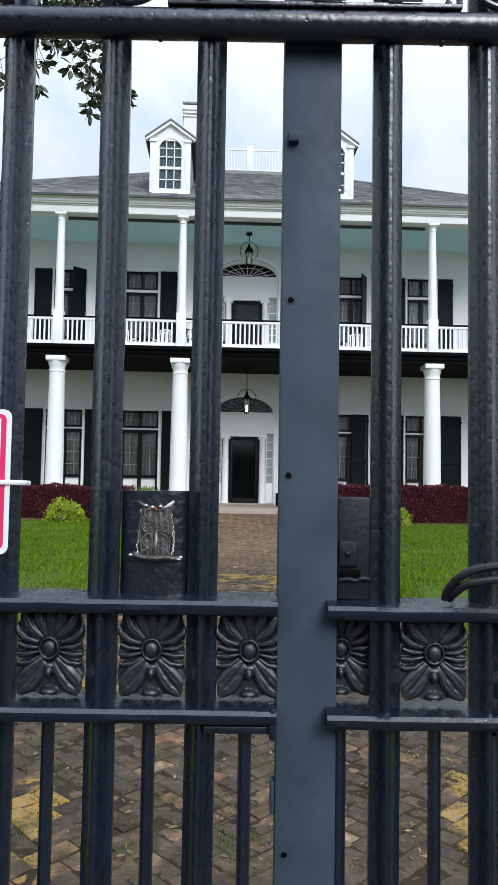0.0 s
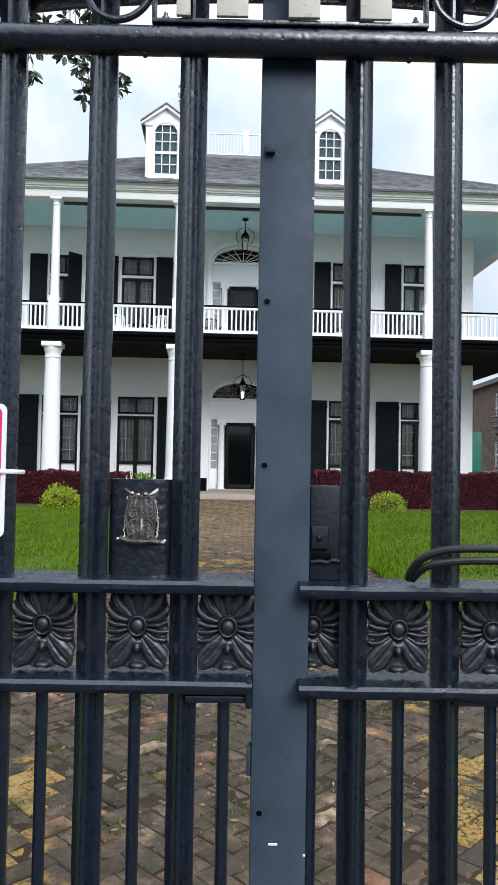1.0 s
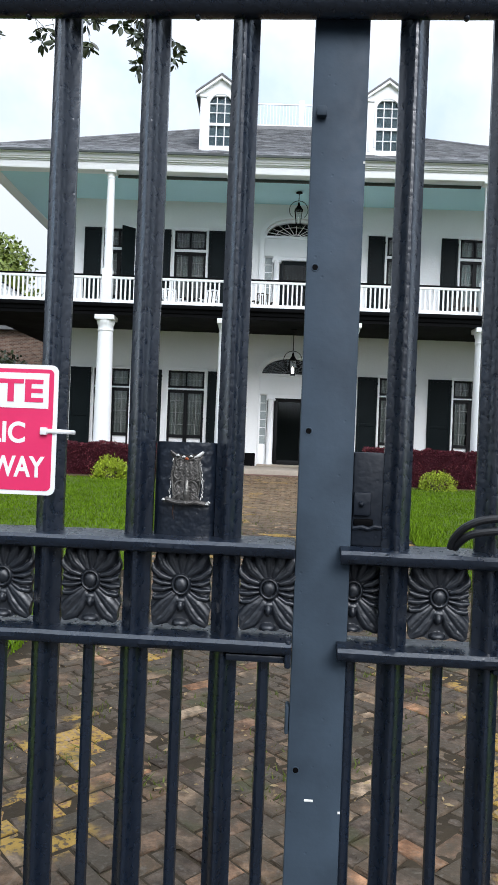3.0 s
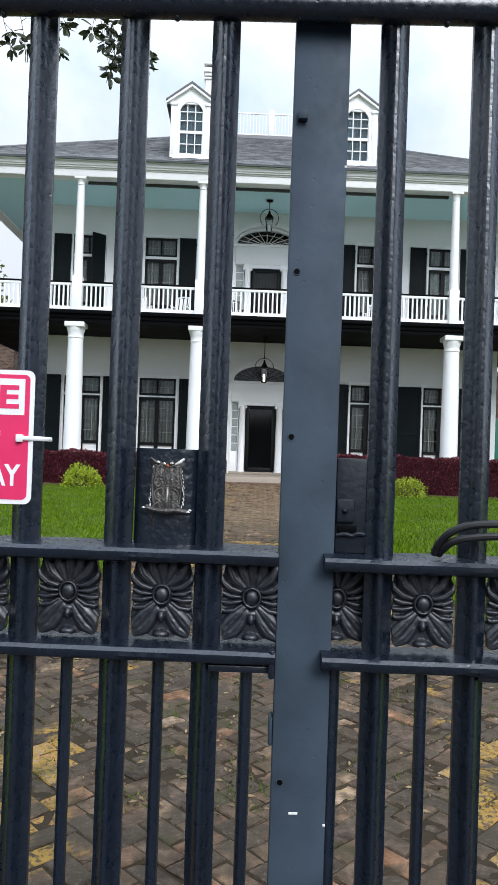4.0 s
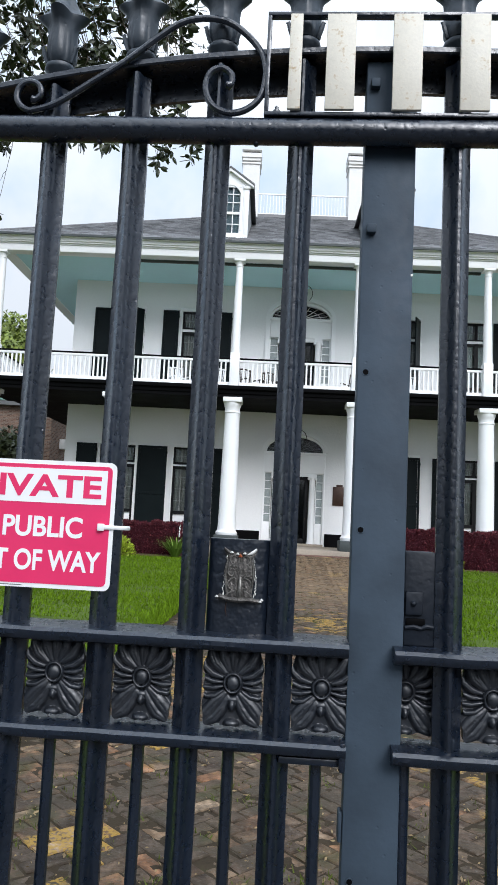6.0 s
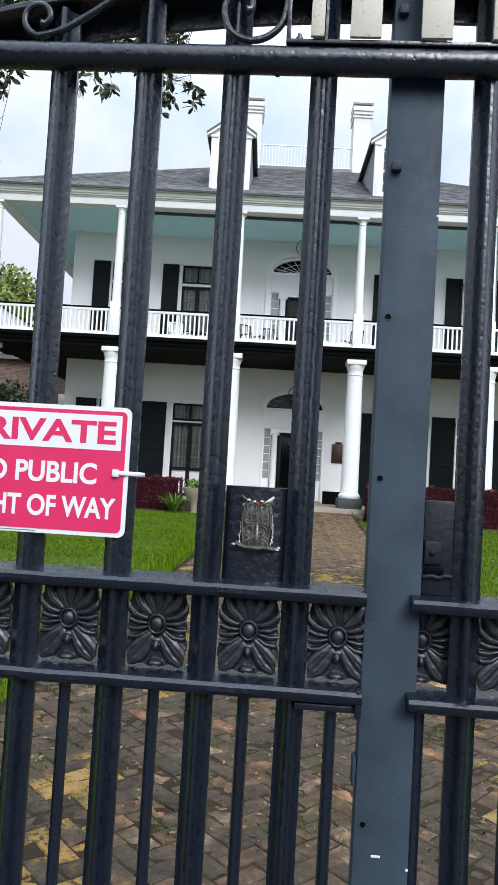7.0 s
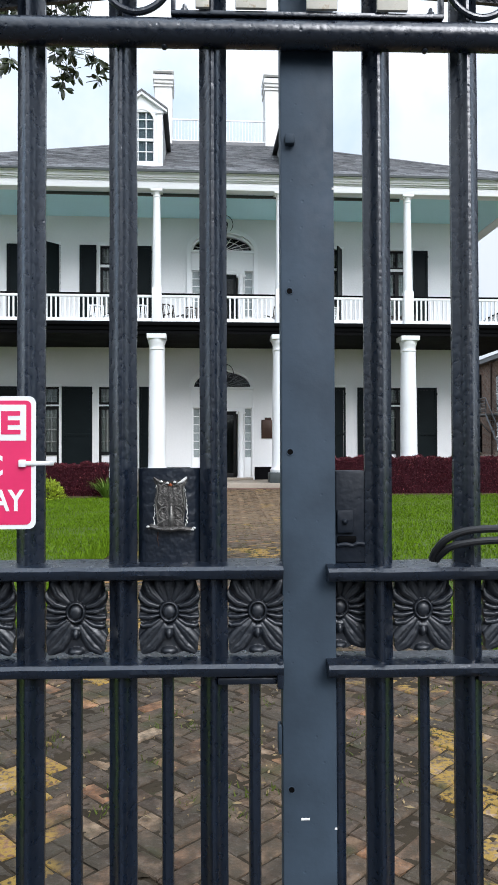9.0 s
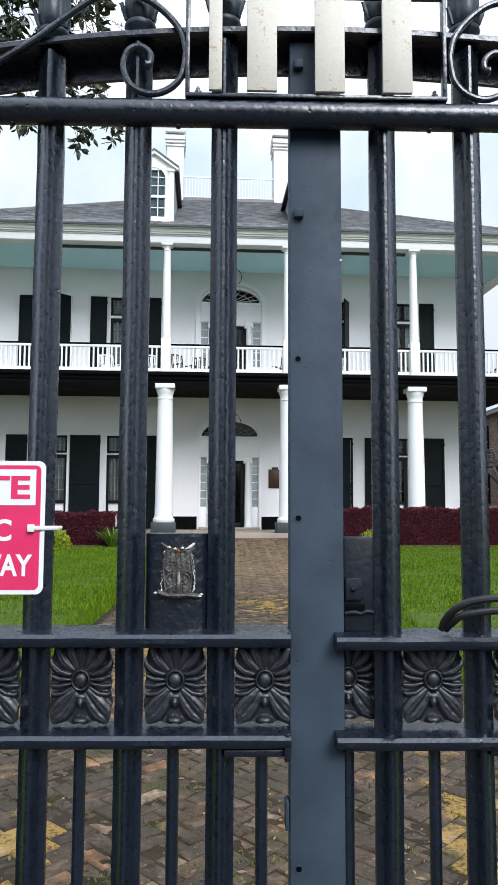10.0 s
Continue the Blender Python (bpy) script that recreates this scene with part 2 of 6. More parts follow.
def brick_wall_material():
    """Courses of mixed brown-red brick with pale mortar."""
    m = bpy.data.materials.new("old_red_brick_courses")
    m.use_nodes = True
    n, l = m.node_tree.nodes, m.node_tree.links
    b = n["Principled BSDF"]
    b.inputs["Roughness"].default_value = 0.9
    b.inputs["Specular IOR Level"].default_value = 0.2
    geo, sep, add, com, br = (n.new(q) for q in ("ShaderNodeNewGeometry", "ShaderNodeSeparateXYZ", "ShaderNodeMath", "ShaderNodeCombineXYZ", "ShaderNodeTexBrick"))
    l.new(geo.outputs["Position"], sep.inputs[0])
    l.new(sep.outputs["X"], add.inputs[0])
    l.new(sep.outputs["Y"], add.inputs[1])
    l.new(add.outputs[0], com.inputs["X"])
    l.new(sep.outputs["Z"], com.inputs["Y"])
    l.new(com.outputs[0], br.inputs["Vector"])
    br.inputs["Scale"].default_value, br.inputs["Brick Width"].default_value, br.inputs["Row Height"].default_value, br.inputs["Mortar Size"].default_value = 1.0, 0.22, 0.078, 0.009
    br.inputs["Color1"].default_value, br.inputs["Color2"].default_value, br.inputs["Mortar"].default_value = (0.13, 0.075, 0.055, 1), (0.30, 0.19, 0.14, 1), (0.30, 0.27, 0.23, 1)
    no, mx = n.new("ShaderNodeTexNoise"), n.new("ShaderNodeMixRGB")
    no.inputs["Scale"].default_value, no.inputs["Detail"].default_value = 0.9, 6
    mx.blend_type = "MULTIPLY"
    mx.inputs["Color2"].default_value = (0.55, 0.52, 0.5, 1)
    l.new(geo.outputs["Position"], no.inputs["Vector"])
    l.new(no.outputs["Fac"], mx.inputs["Fac"])
    l.new(br.outputs["Color"], mx.inputs["Color1"])
    l.new(mx.outputs[0], b.inputs["Base Color"])
    return m


BRICKWALL = brick_wall_material()
GREENROOF = material("green_metal_roof", (0.20, 0.36, 0.30), 0.5, vary=0.1, scale=0.5, fine=6)
GREENDOOR = material("green_painted_door", (0.01, 0.16, 0.10), 0.45, vary=0.1)
GREYMETAL = material("grey_metal", (0.16, 0.16, 0.16), 0.5, 0.5, vary=0.2)
MORTAR = material("dirt_in_joints", (0.044, 0.033, 0.021), 0.95, vary=0.5, scale=2.5, fine=45, bump=0.6, bump_scale=0.01, tint=(0.035, 0.055, 0.012), tint_at=0.7, spec=0.1)


def lamp_material():
    m = bpy.data.materials.new("lamp_flame")
    m.use_nodes = True
    b = m.node_tree.nodes["Principled BSDF"]
    b.inputs["Base Color"].default_value = (0.9, 0.85, 0.75, 1)
    b.inputs["Emission Color"].default_value, b.inputs["Emission Strength"].default_value = (1.0, 0.9, 0.75, 1), 4.0
    return m


FLAME = lamp_material()


def glass_material():
    m = bpy.data.materials.new("old_window_glass")
    m.use_nodes = True
    n, l = m.node_tree.nodes, m.node_tree.links
    n.clear()
    o = n.new("ShaderNodeOutputMaterial")
    tr, gl, mx = n.new("ShaderNodeBsdfTransparent"), n.new("ShaderNodeBsdfGlossy"), n.new("ShaderNodeMixShader")
    tr.inputs["Color"].default_value = (0.75, 0.8, 0.8, 1)
    gl.inputs["Roughness"].default_value = 0.03
    fr = n.new("ShaderNodeFresnel")
    fr.inputs["IOR"].default_value = 1.38
    no, bp = n.new("ShaderNodeTexNoise"), n.new("ShaderNodeBump")
    no.inputs["Scale"].default_value = 2.0
    bp.inputs["Strength"].default_value, bp.inputs["Distance"].default_value = 0.06, 0.05
    l.new(no.outputs["Fac"], bp.inputs["Height"])
    l.new(bp.outputs[0], gl.inputs["Normal"])
    l.new(fr.outputs[0], mx.inputs["Fac"])
    l.new(tr.outputs[0], mx.inputs[1])
    l.new(gl.outputs[0], mx.inputs[2])
    l.new(mx.outputs[0], o.inputs["Surface"])
    return m


GLASS = glass_material()


def lamp_glass_material():
    """Thin dusty lantern glass."""
    m = bpy.data.materials.new("dusty_lantern_glass")
    m.use_nodes = True
    n, l = m.node_tree.nodes, m.node_tree.links
    n.clear()
    o = n.new("ShaderNodeOutputMaterial")
    tr, df, mx = n.new("ShaderNodeBsdfTransparent"), n.new("ShaderNodeBsdfDiffuse"), n.new("ShaderNodeMixShader")
    tr.inputs["Color"].default_value, df.inputs["Color"].default_value = (0.86, 0.89, 0.88, 1), (0.55, 0.58, 0.58, 1)
    mx.inputs["Fac"].default_value = 0.16
    l.new(tr.outputs[0], mx.inputs[1])
    l.new(df.outputs[0], mx.inputs[2])
    l.new(mx.outputs[0], o.inputs["Surface"])
    return m


LAMPGLASS = lamp_glass_material()


def brick_paver_material(name, joined):
    """Old pavers: mostly dark grey-brown, some red, buff and pale ones, mossy, with worn yellow paint in patches."""
    m = bpy.data.materials.new(name)
    m.use_nodes = True
    n, l = m.node_tree.nodes, m.node_tree.links
    b = n["Principled BSDF"]
    geo = n.new("ShaderNodeNewGeometry")
    rnd = geo.outputs["Random Per Island"] if joined else n.new("ShaderNodeObjectInfo").outputs["Random"]
    ramp = n.new("ShaderNodeValToRGB")
    ramp.color_ramp.interpolation = "CONSTANT"
    e = ramp.color_ramp.elements
    e[0].position, e[0].color = 0.0, (0.034, 0.030, 0.027, 1)
    e[1].position, e[1].color = 0.26, (0.050, 0.042, 0.035, 1)
    for at, c in ((0.46, (0.042, 0.036, 0.032)), (0.62, (0.066, 0.052, 0.040)), (0.76, (0.076, 0.055, 0.042)), (0.84, (0.095, 0.082, 0.068)), (0.91, (0.135, 0.088, 0.060)), (0.955, (0.165, 0.145, 0.122))):
        k = e.new(at)
        k.color = (*c, 1)
    l.new(rnd, ramp.inputs["Fac"])
    grime, fine, moss, paint = (n.new("ShaderNodeTexNoise") for _ in range(4))
    for q, s, d in ((grime, 5.0, 5), (fine, 46.0, 5), (moss, 3.2, 6), (paint, 1.5, 4)):
        q.inputs["Scale"].default_value, q.inputs["Detail"].default_value = s, d
        l.new(geo.outputs["Position"], q.inputs["Vector"])

    def mixed(kind, fac, a, c):
        x = n.new("ShaderNodeMixRGB")
        x.blend_type = kind
        if hasattr(fac, "links"):
            l.new(fac, x.inputs["Fac"])
        else:
            x.inputs["Fac"].default_value = fac
        l.new(a, x.inputs["Color1"])
        if hasattr(c, "links"):
            l.new(c, x.inputs["Color2"])
        else:
            x.inputs["Color2"].default_value = (*c, 1)
        return x.outputs[0]

    def step(src, lo, hi, top=1.0):
        r = n.new("ShaderNodeMapRange")
        r.inputs["From Min"].default_value, r.inputs["From Max"].default_value, r.inputs["To Max"].default_value = lo, hi, top
        l.new(src, r.inputs["Value"])
        return r.outputs[0]

    warm = mixed("MULTIPLY", 1.0, ramp.outputs["Color"], (3.05, 2.45, 1.88))
    blot = n.new("ShaderNodeTexNoise")
    blot.inputs["Scale"].default_value, blot.inputs["Detail"].default_value, blot.inputs["Roughness"].default_value = 17.0, 6, 0.65
    l.new(geo.outputs["Position"], blot.inputs["Vector"])
    warm = mixed("MULTIPLY", step(blot.outputs["Fac"], 0.40, 0.56, 0.9), warm, (0.45, 0.42, 0.38))
    col = mixed("MULTIPLY", step(grime.outputs["Fac"], 0.42, 0.60, 0.75), warm, (0.36, 0.31, 0.26))
    soil = n.new("ShaderNodeTexNoise")
    soil.inputs["Scale"].default_value, soil.inputs["Detail"].default_value, soil.inputs["Roughness"].default_value = 2.1, 8, 0.72
    l.new(geo.outputs["Position"], soil.inputs["Vector"])
    col = mixed("MIX", step(soil.outputs["Fac"], 0.43, 0.57, 0.85), col, (0.052, 0.040, 0.025))
    col = mixed("MIX", step(fine.outputs["Fac"], 0.56, 0.72, 0.40), col, (0.15, 0.13, 0.105))
    mul = n.new("ShaderNodeMath")
    mul.operation = "MULTIPLY"
    # worn ochre edge lines along both sides of the path
    sep, mag, off, dist, lift, both = (n.new(k) for k in ("ShaderNodeSeparateXYZ", "ShaderNodeMath", "ShaderNodeMath", "ShaderNodeMath", "ShaderNodeMapRange", "ShaderNodeMath"))
    mag.operation, off.operation, dist.operation, both.operation = "ABSOLUTE", "SUBTRACT", "ABSOLUTE", "ADD"
    off.inputs[1].default_value = 1.04
    lift.inputs["From Max"].default_value, lift.inputs["To Min"].default_value, lift.inputs["To Max"].default_value = 0.34, 0.100, -0.06
    l.new(geo.outputs["Position"], sep.inputs[0])
    l.new(sep.outputs["X"], mag.inputs[0])
    l.new(mag.outputs[0], off.inputs[0])
    l.new(off.outputs[0], dist.inputs[0])
    l.new(dist.outputs[0], lift.inputs["Value"])
    l.new(paint.outputs["Fac"], both.inputs[0])
    l.new(lift.outputs[0], both.inputs[1])
    each = n.new("ShaderNodeMath")
    each.operation = "MULTIPLY_ADD"
    each.inputs[1].default_value = 0.16
    l.new(rnd, each.inputs[0])
    # and a band of the same ochre across it farther on
    away, near, total = n.new("ShaderNodeMath"), n.new("ShaderNodeMath"), n.new("ShaderNodeMath")
    away.operation, near.operation, total.operation = "SUBTRACT", "ABSOLUTE", "ADD"
    away.inputs[1].default_value = 10.0
    band = n.new("ShaderNodeMapRange")
    band.inputs["From Max"].default_value, band.inputs["To Min"].default_value, band.inputs["To Max"].default_value = 1.5, 0.20, 0.0
    l.new(sep.outputs["Y"], away.inputs[0])
    l.new(away.outputs[0], near.inputs[0])
    l.new(near.outputs[0], band.inputs["Value"])
    l.new(band.outputs[0], total.inputs[0])
    l.new(both.outputs[0], total.inputs[1])
    l.new(total.outputs[0], each.inputs[2])
    l.new(step(each.outputs[0], 0.685, 0.735), mul.inputs[0])
    l.new(step(fine.outputs["Fac"], 0.42, 0.50, 0.8), mul.inputs[1])
    col = mixed("MIX", mul.outputs[0], col, (0.33, 0.20, 0.035))
    col = mixed("MIX", step(moss.outputs["Fac"], 0.56, 0.68, 0.75), col, (0.040, 0.042, 0.014))
    # sandy tan dirt trodden over the stretch before the porch
    sand = n.new("ShaderNodeMath")
    sand.operation = "MULTIPLY"
    l.new(step(sep.outputs["Y"], 10.5, 15.0), sand.inputs[0])
    l.new(step(soil.outputs["Fac"], 0.30, 0.62, 0.85), sand.inputs[1])
    col = mixed("MIX", sand.outputs[0], col, (0.20, 0.135, 0.078))
    l.new(col, b.inputs["Base Color"])
    l.new(step(grime.outputs["Fac"], 0.3, 0.7, 0.0), b.inputs["Metallic"])
    b.inputs["Roughness"].default_value = 0.75
    b.inputs["Specular IOR Level"].default_value = 0.28
    bp = n.new("ShaderNodeBump")
    bp.inputs["Strength"].default_value, bp.inputs["Distance"].default_value = 0.85, 0.010
    l.new(fine.outputs["Fac"], bp.inputs["Height"])
    l.new(bp.outputs[0], b.inputs["Normal"])
    return m


PAVER = brick_paver_material("paver_brick", False)
PAVERS = brick_paver_material("paver_bricks_joined", True)


# ---- mesh helpers ----
class Shape:
    """Collects vertices and faces."""

    def __init__(self):
        self.v, self.f = [], []

    def add(self, vs, fs):
        k = len(self.v)
        self.v += [tuple(p) for p in vs]
        self.f += [tuple(i + k for i in q) for q in fs]
        return self

    def box(self, x0, x1, y0, y1, z0, z1, bev=0.0):
        """A box; with bev its front and side edges are chamfered all round."""
        if bev <= 0:
            return self.add([(x, y, z) for z in (z0, z1) for y in (y0, y1) for x in (x0, x1)],
                            [(0, 2, 3, 1), (4, 5, 7, 6), (0, 1, 5, 4), (2, 6, 7, 3), (0, 4, 6, 2), (1, 3, 7, 5)])
        bm = bmesh.new()
        bmesh.ops.create_cube(bm, size=1, matrix=Matrix.Translation(((x0 + x1) / 2, (y0 + y1) / 2, (z0 + z1) / 2)) @ Matrix.Diagonal((x1 - x0, y1 - y0, z1 - z0, 1)))
        bmesh.ops.bevel(bm, geom=bm.edges[:], offset=bev, segments=2, affect="EDGES", profile=0.5)
        return self.take(bm)

    def take(self, bm):
        bm.verts.index_update()
        self.add([p.co for p in bm.verts], [[p.index for p in q.verts] for q in bm.faces])
        bm.free()
        return self

    def extrude(self, outline, place, a, b, caps=True):
        """Sweeps a closed 2D outline from a to b; place(p, q, s) gives the 3D point."""
        n = len(outline)
        vs = [place(p, q, a) for p, q in outline] + [place(p, q, b) for p, q in outline]
        fs = [(i, (i + 1) % n, n + (i + 1) % n, n + i) for i in range(n)]
        if caps:
            fs += [tuple(range(n - 1, -1, -1)), tuple(range(n, 2 * n))]
        return self.add(vs, fs)

    def lathe(self, profile, x, y, n=20, squash=1.0, turn=0.0):
        """Turns (radius, z) pairs about the upright axis through x, y."""
        vs = [(x + r * math.cos(turn + math.tau * i / n), y + squash * r * math.sin(turn + math.tau * i / n), z) for r, z in profile for i in range(n)]
        fs = [(j * n + i, j * n + (i + 1) % n, (j + 1) * n + (i + 1) % n, (j + 1) * n + i) for j in range(len(profile) - 1) for i in range(n)]
        fs += [tuple(range(n - 1, -1, -1)), tuple(range((len(profile) - 1) * n, len(profile) * n))]
        return self.add(vs, fs)

    def tube(self, pts, radius, n=8, flat=1.0):
        """A round bar along points; radius may be a list."""
        pts = [Vector(p) for p in pts]
        rs = radius if isinstance(radius, list) else [radius] * len(pts)
        side = None
        vs = []
        for i, p in enumerate(pts):
            d = (pts[min(i + 1, len(pts) - 1)] - pts[max(i - 1, 0)]).normalized()
            if side is None:
                side = d.cross(Vector((0, 1, 0.01)))
                if side.length < 0.1:
                    side = d.cross(Vector((1, 0, 0)))
            side = (side - d * side.dot(d)).normalized()
            up = d.cross(side)
            vs += [p + rs[i] * (math.cos(math.tau * k / n) * side + flat * math.sin(math.tau * k / n) * up) for k in range(n)]
        fs = [(j * n + i, j * n + (i + 1) % n, (j + 1) * n + (i + 1) % n, (j + 1) * n + i) for j in range(len(pts) - 1) for i in range(n)]
        fs += [tuple(range(n - 1, -1, -1)), tuple(range((len(pts) - 1) * n, len(pts) * n))]
        return self.add(vs, fs)

    def mesh(self, name, mat, smooth=35.0):
        me = bpy.data.meshes.new(name)
        me.from_pydata(self.v, [], self.f)
        me.materials.append(mat)
        bm = bmesh.new()
        bm.from_mesh(me)
        if len(bm.faces) < 60000:
            bmesh.ops.recalc_face_normals(bm, faces=bm.faces[:])
        bm.to_mesh(me)
        bm.free()
        if smooth:
            me.polygons.foreach_set("use_smooth", [True] * len(me.polygons))
            me.set_sharp_from_angle(angle=radians(smooth))
        return me


def thing(name, label, category, m=None, group="", kind=""):
    """An Empty at a thing's base; its parts hang under it."""
    ob = new(name)
    ob.matrix_world = m if m is not None else Matrix()
    return tagged(ob, label, category, group, kind)


def part(name, shape, mat, parent=None, label="", smooth=35.0, at=None):
    """One mesh under a thing or a part."""
    me = shape.mesh(name, mat, smooth) if isinstance(shape, Shape) else shape
    ob = new(name, me)
    if parent is not None:
        ob.parent = parent
    if at is not None:
        ob.matrix_basis = at
    if label:
        ob["label"] = label
    return ob


def solid(name, shape, mat, label, category, m=None, kind="", smooth=35.0, group=""):
    """A thing of one mesh."""
    ob = new(name, shape.mesh(name, mat, smooth))
    if m is not None:
        ob.matrix_world = m
    return tagged(ob, label, category, group, kind)


rng = random.Random(7)

# ---- the iron gate ----
Z_LOW, Z_TOP = 0.0, 2.30
RAIL_HI, RAIL_LO = 1.339, 1.2095          # middle heights of the band's two rails
PIPE_Z = 2.0685
BARS_LEFT = [-0.7565, -0.632, -0.507, -0.3826, -0.2572, -0.1333]
BARS_RIGHT = [0.0950, 0.2193, 0.344, 0.469, 0.594]


def arch_z(x):
    """Height of the arched top bar's middle."""
    return 2.187 - 0.13 * x * x - 0.02 * abs(x) ** 3 * 4


def bar_shape(x, z0, z1, w=0.0375):
    """A moulded bar: a rounded arris in front, hollow flanks, narrow flat edges."""
    h = w / 2
    out = [(-h, 0.009), (-h, 0.001), (-h + 0.0035, -0.0015), (-0.0110, -0.0055), (-0.0072, -0.0105), (-0.0050, -0.0165), (-0.0018, -0.0195), (0.0018, -0.0195), (0.0050, -0.0165), (0.0072, -0.0105), (0.0110, -0.0055), (h - 0.0035, -0.0015), (h, 0.001), (h, 0.009), (0.006, 0.015), (-0.006, 0.015)]
    s = Shape()
    steps = 90
    n = len(out)
    vs = []
    for i in range(steps + 1):
        z = z0 + (z1 - z0) * i / steps
        wx, wy = 0.0006 * noise.noise((x * 40, 0, z * 9)) + 0.0004 * noise.noise((x * 40, 3, z * 38)), 0.0006 * noise.noise((x * 40, 7, z * 9)) + 0.0006 * noise.noise((x * 40, 9, z * 34))
        vs += [(x + p + wx, q + wy, z) for p, q in out]
    fs = [(i * n + k, i * n + (k + 1) % n, (i + 1) * n + (k + 1) % n, (i + 1) * n + k) for i in range(steps) for k in range(n)]
    fs += [tuple(range(n - 1, -1, -1)), tuple(range(steps * n, steps * n + n))]
    return s.add(vs, fs)


def rail_shape(x0, x1, z, drop=0.0):
    """A flat rail with a rounded nose and a hammered, slightly wavy front."""
    s = Shape()
    out = [(-0.030, -0.0075), (-0.0335, -0.002), (-0.0335, 0.004), (-0.029, 0.0085), (-0.010, 0.0112), (0.030, 0.0112), (0.034, 0.006), (0.034, -0.007), (0.028, -0.0105), (-0.022, -0.0105)]
    steps = max(4, int((x1 - x0) / 0.008))
    n = len(out)
    vs = []
    for i in range(steps + 1):
        x = x0 + (x1 - x0) * i / steps
        w = 0.0009 * noise.noise((x * 14, z * 9, 3))
        vs += [(x, p + 0.0006 * noise.noise((x * 26, 5, k * 0.6)), z + q + w + 0.0003 * noise.noise((x * 30, 8, k * 3))) for k, (p, q) in enumerate(out)]
    fs = [(i * n + k, i * n + (k + 1) % n, (i + 1) * n + (k + 1) % n, (i + 1) * n + k) for i in range(steps) for k in range(n)]
    fs += [tuple(range(n - 1, -1, -1)), tuple(range(steps * n, steps * n + n))]
    return s.add(vs, fs)


def rosette_mesh():
    """A cast rosette: a domed boss in a ring, upright leaves above, curled side leaves, broad flaring leaves below."""
    w, h, nx, nz = 0.0430, 0.0540, 92, 112
    cv = 0.10                         # the boss sits a little above the middle
    k = h / w

    def outline(a):
        c, d = abs(math.cos(a)), abs(math.sin(a))
        r = 1 / (c ** 6 + d ** 6) ** (1 / 6)
        deg = math.degrees(a)
        flare = sum(math.exp(-((deg - q) / 8) ** 2) for q in (-46, -134))
        waist = sum(math.exp(-((deg - q) / 17) ** 2) for q in (0, 180, -180))
        return r * (0.955 + 0.028 * math.cos(14 * a) - 0.03 * waist + 0.055 * flare)

    # right-hand leaves: spine points (u, v), half width, height
    leaves = (
        (((0.0, 0.42), (0.0, 0.98)), 0.17, 0.0068),
        (((0.14, 0.40), (0.32, 0.70), (0.38, 1.0)), 0.17, 0.0080),
        (((0.22, 0.32), (0.58, 0.56), (0.72, 0.80), (0.72, 1.0)), 0.17, 0.0088),
        (((0.30, 0.22), (0.66, 0.30), (0.90, 0.46), (0.97, 0.64)), 0.12, 0.0088),
        (((0.34, 0.10), (0.68, 0.12), (0.98, 0.22)), 0.085, 0.0080),
        (((0.33, 0.00), (0.66, -0.06), (0.97, -0.04)), 0.085, 0.0078),
        (((0.30, -0.10), (0.56, -0.24), (0.84, -0.27), (0.97, -0.20)), 0.085, 0.0074),
        (((0.24, -0.18), (0.56, -0.44), (0.82, -0.68), (1.0, -0.98)), 0.21, 0.0076),
        (((0.14, -0.26), (0.30, -0.54), (0.52, -0.78), (0.92, -0.96)), 0.17, 0.0074),
    )
    legs = []
    for pts, half, high in leaves:
        total = sum(math.hypot(q[0] - p[0], (q[1] - p[1]) * k) for p, q in zip(pts, pts[1:]))
        run = 0.0
        for p, q in zip(pts, pts[1:]):
            ln = math.hypot(q[0] - p[0], (q[1] - p[1]) * k)
            legs.append((p[0], p[1] * k, q[0], q[1] * k, ln, run / total, ln / total, half, high))
            run += ln

    def relief(u, v):
        ring = math.hypot(u / 0.33, (v - cv) / 0.29)
        if ring < 0.62:
            return 0.0045 + 0.0072 * math.sqrt(max(0, 1 - (ring / 0.64) ** 2))
        if ring < 1.0:
            return 0.0030 + 0.0062 * math.sin(math.pi * (ring - 0.60) / 0.40)
        x, y = abs(u), v * k
        best = 0.0006
        for x0, y0, x1, y1, ln, t0, dt, half, high in legs:
            s = ((x - x0) * (x1 - x0) + (y - y0) * (y1 - y0)) / (ln * ln)
            s = min(1.0, max(0.0, s))
            t = t0 + dt * s
            d = math.hypot(x - x0 - s * (x1 - x0), y - y0 - s * (y1 - y0)) / (half * (0.45 + 0.65 * math.sin(math.pi * (0.10 + 0.72 * t))))
            if d < 1:
                cup = (1 - d * d) ** 0.6 - 0.13 * math.exp(-(d / 0.16) ** 2) * math.sin(math.pi * min(1.0, t * 1.02))
                best = max(best, high * (0.45 + 0.55 * math.sin(math.pi * (0.18 + 0.72 * t))) * cup)
        for bv, ru, rv, hh in ((-0.90, 0.26, 0.115, 0.0105), (-0.46, 0.13, 0.15, 0.0105), (-0.32, 0.24, 0.10, 0.0070)):
            q = math.hypot(u / ru, (v - bv) / rv)
            if q < 1:
                best = max(best, hh * math.sqrt(1 - q * q))
        return best

    s = Shape()
    vs = []
    for j in range(nz + 1):
        for i in range(nx + 1):
            u, v = 2 * i / nx - 1, 2 * j / nz - 1
            # squeeze the square grid onto the lobed outline
            a = math.atan2(v, u)
            r = max(abs(u), abs(v)) * outline(a)
            x, z = r * math.cos(a), r * math.sin(a)
            vs.append((x * w, -relief(x, z) - 0.0006 * noise.noise((x * 5, z * 5, 2)), z * h))
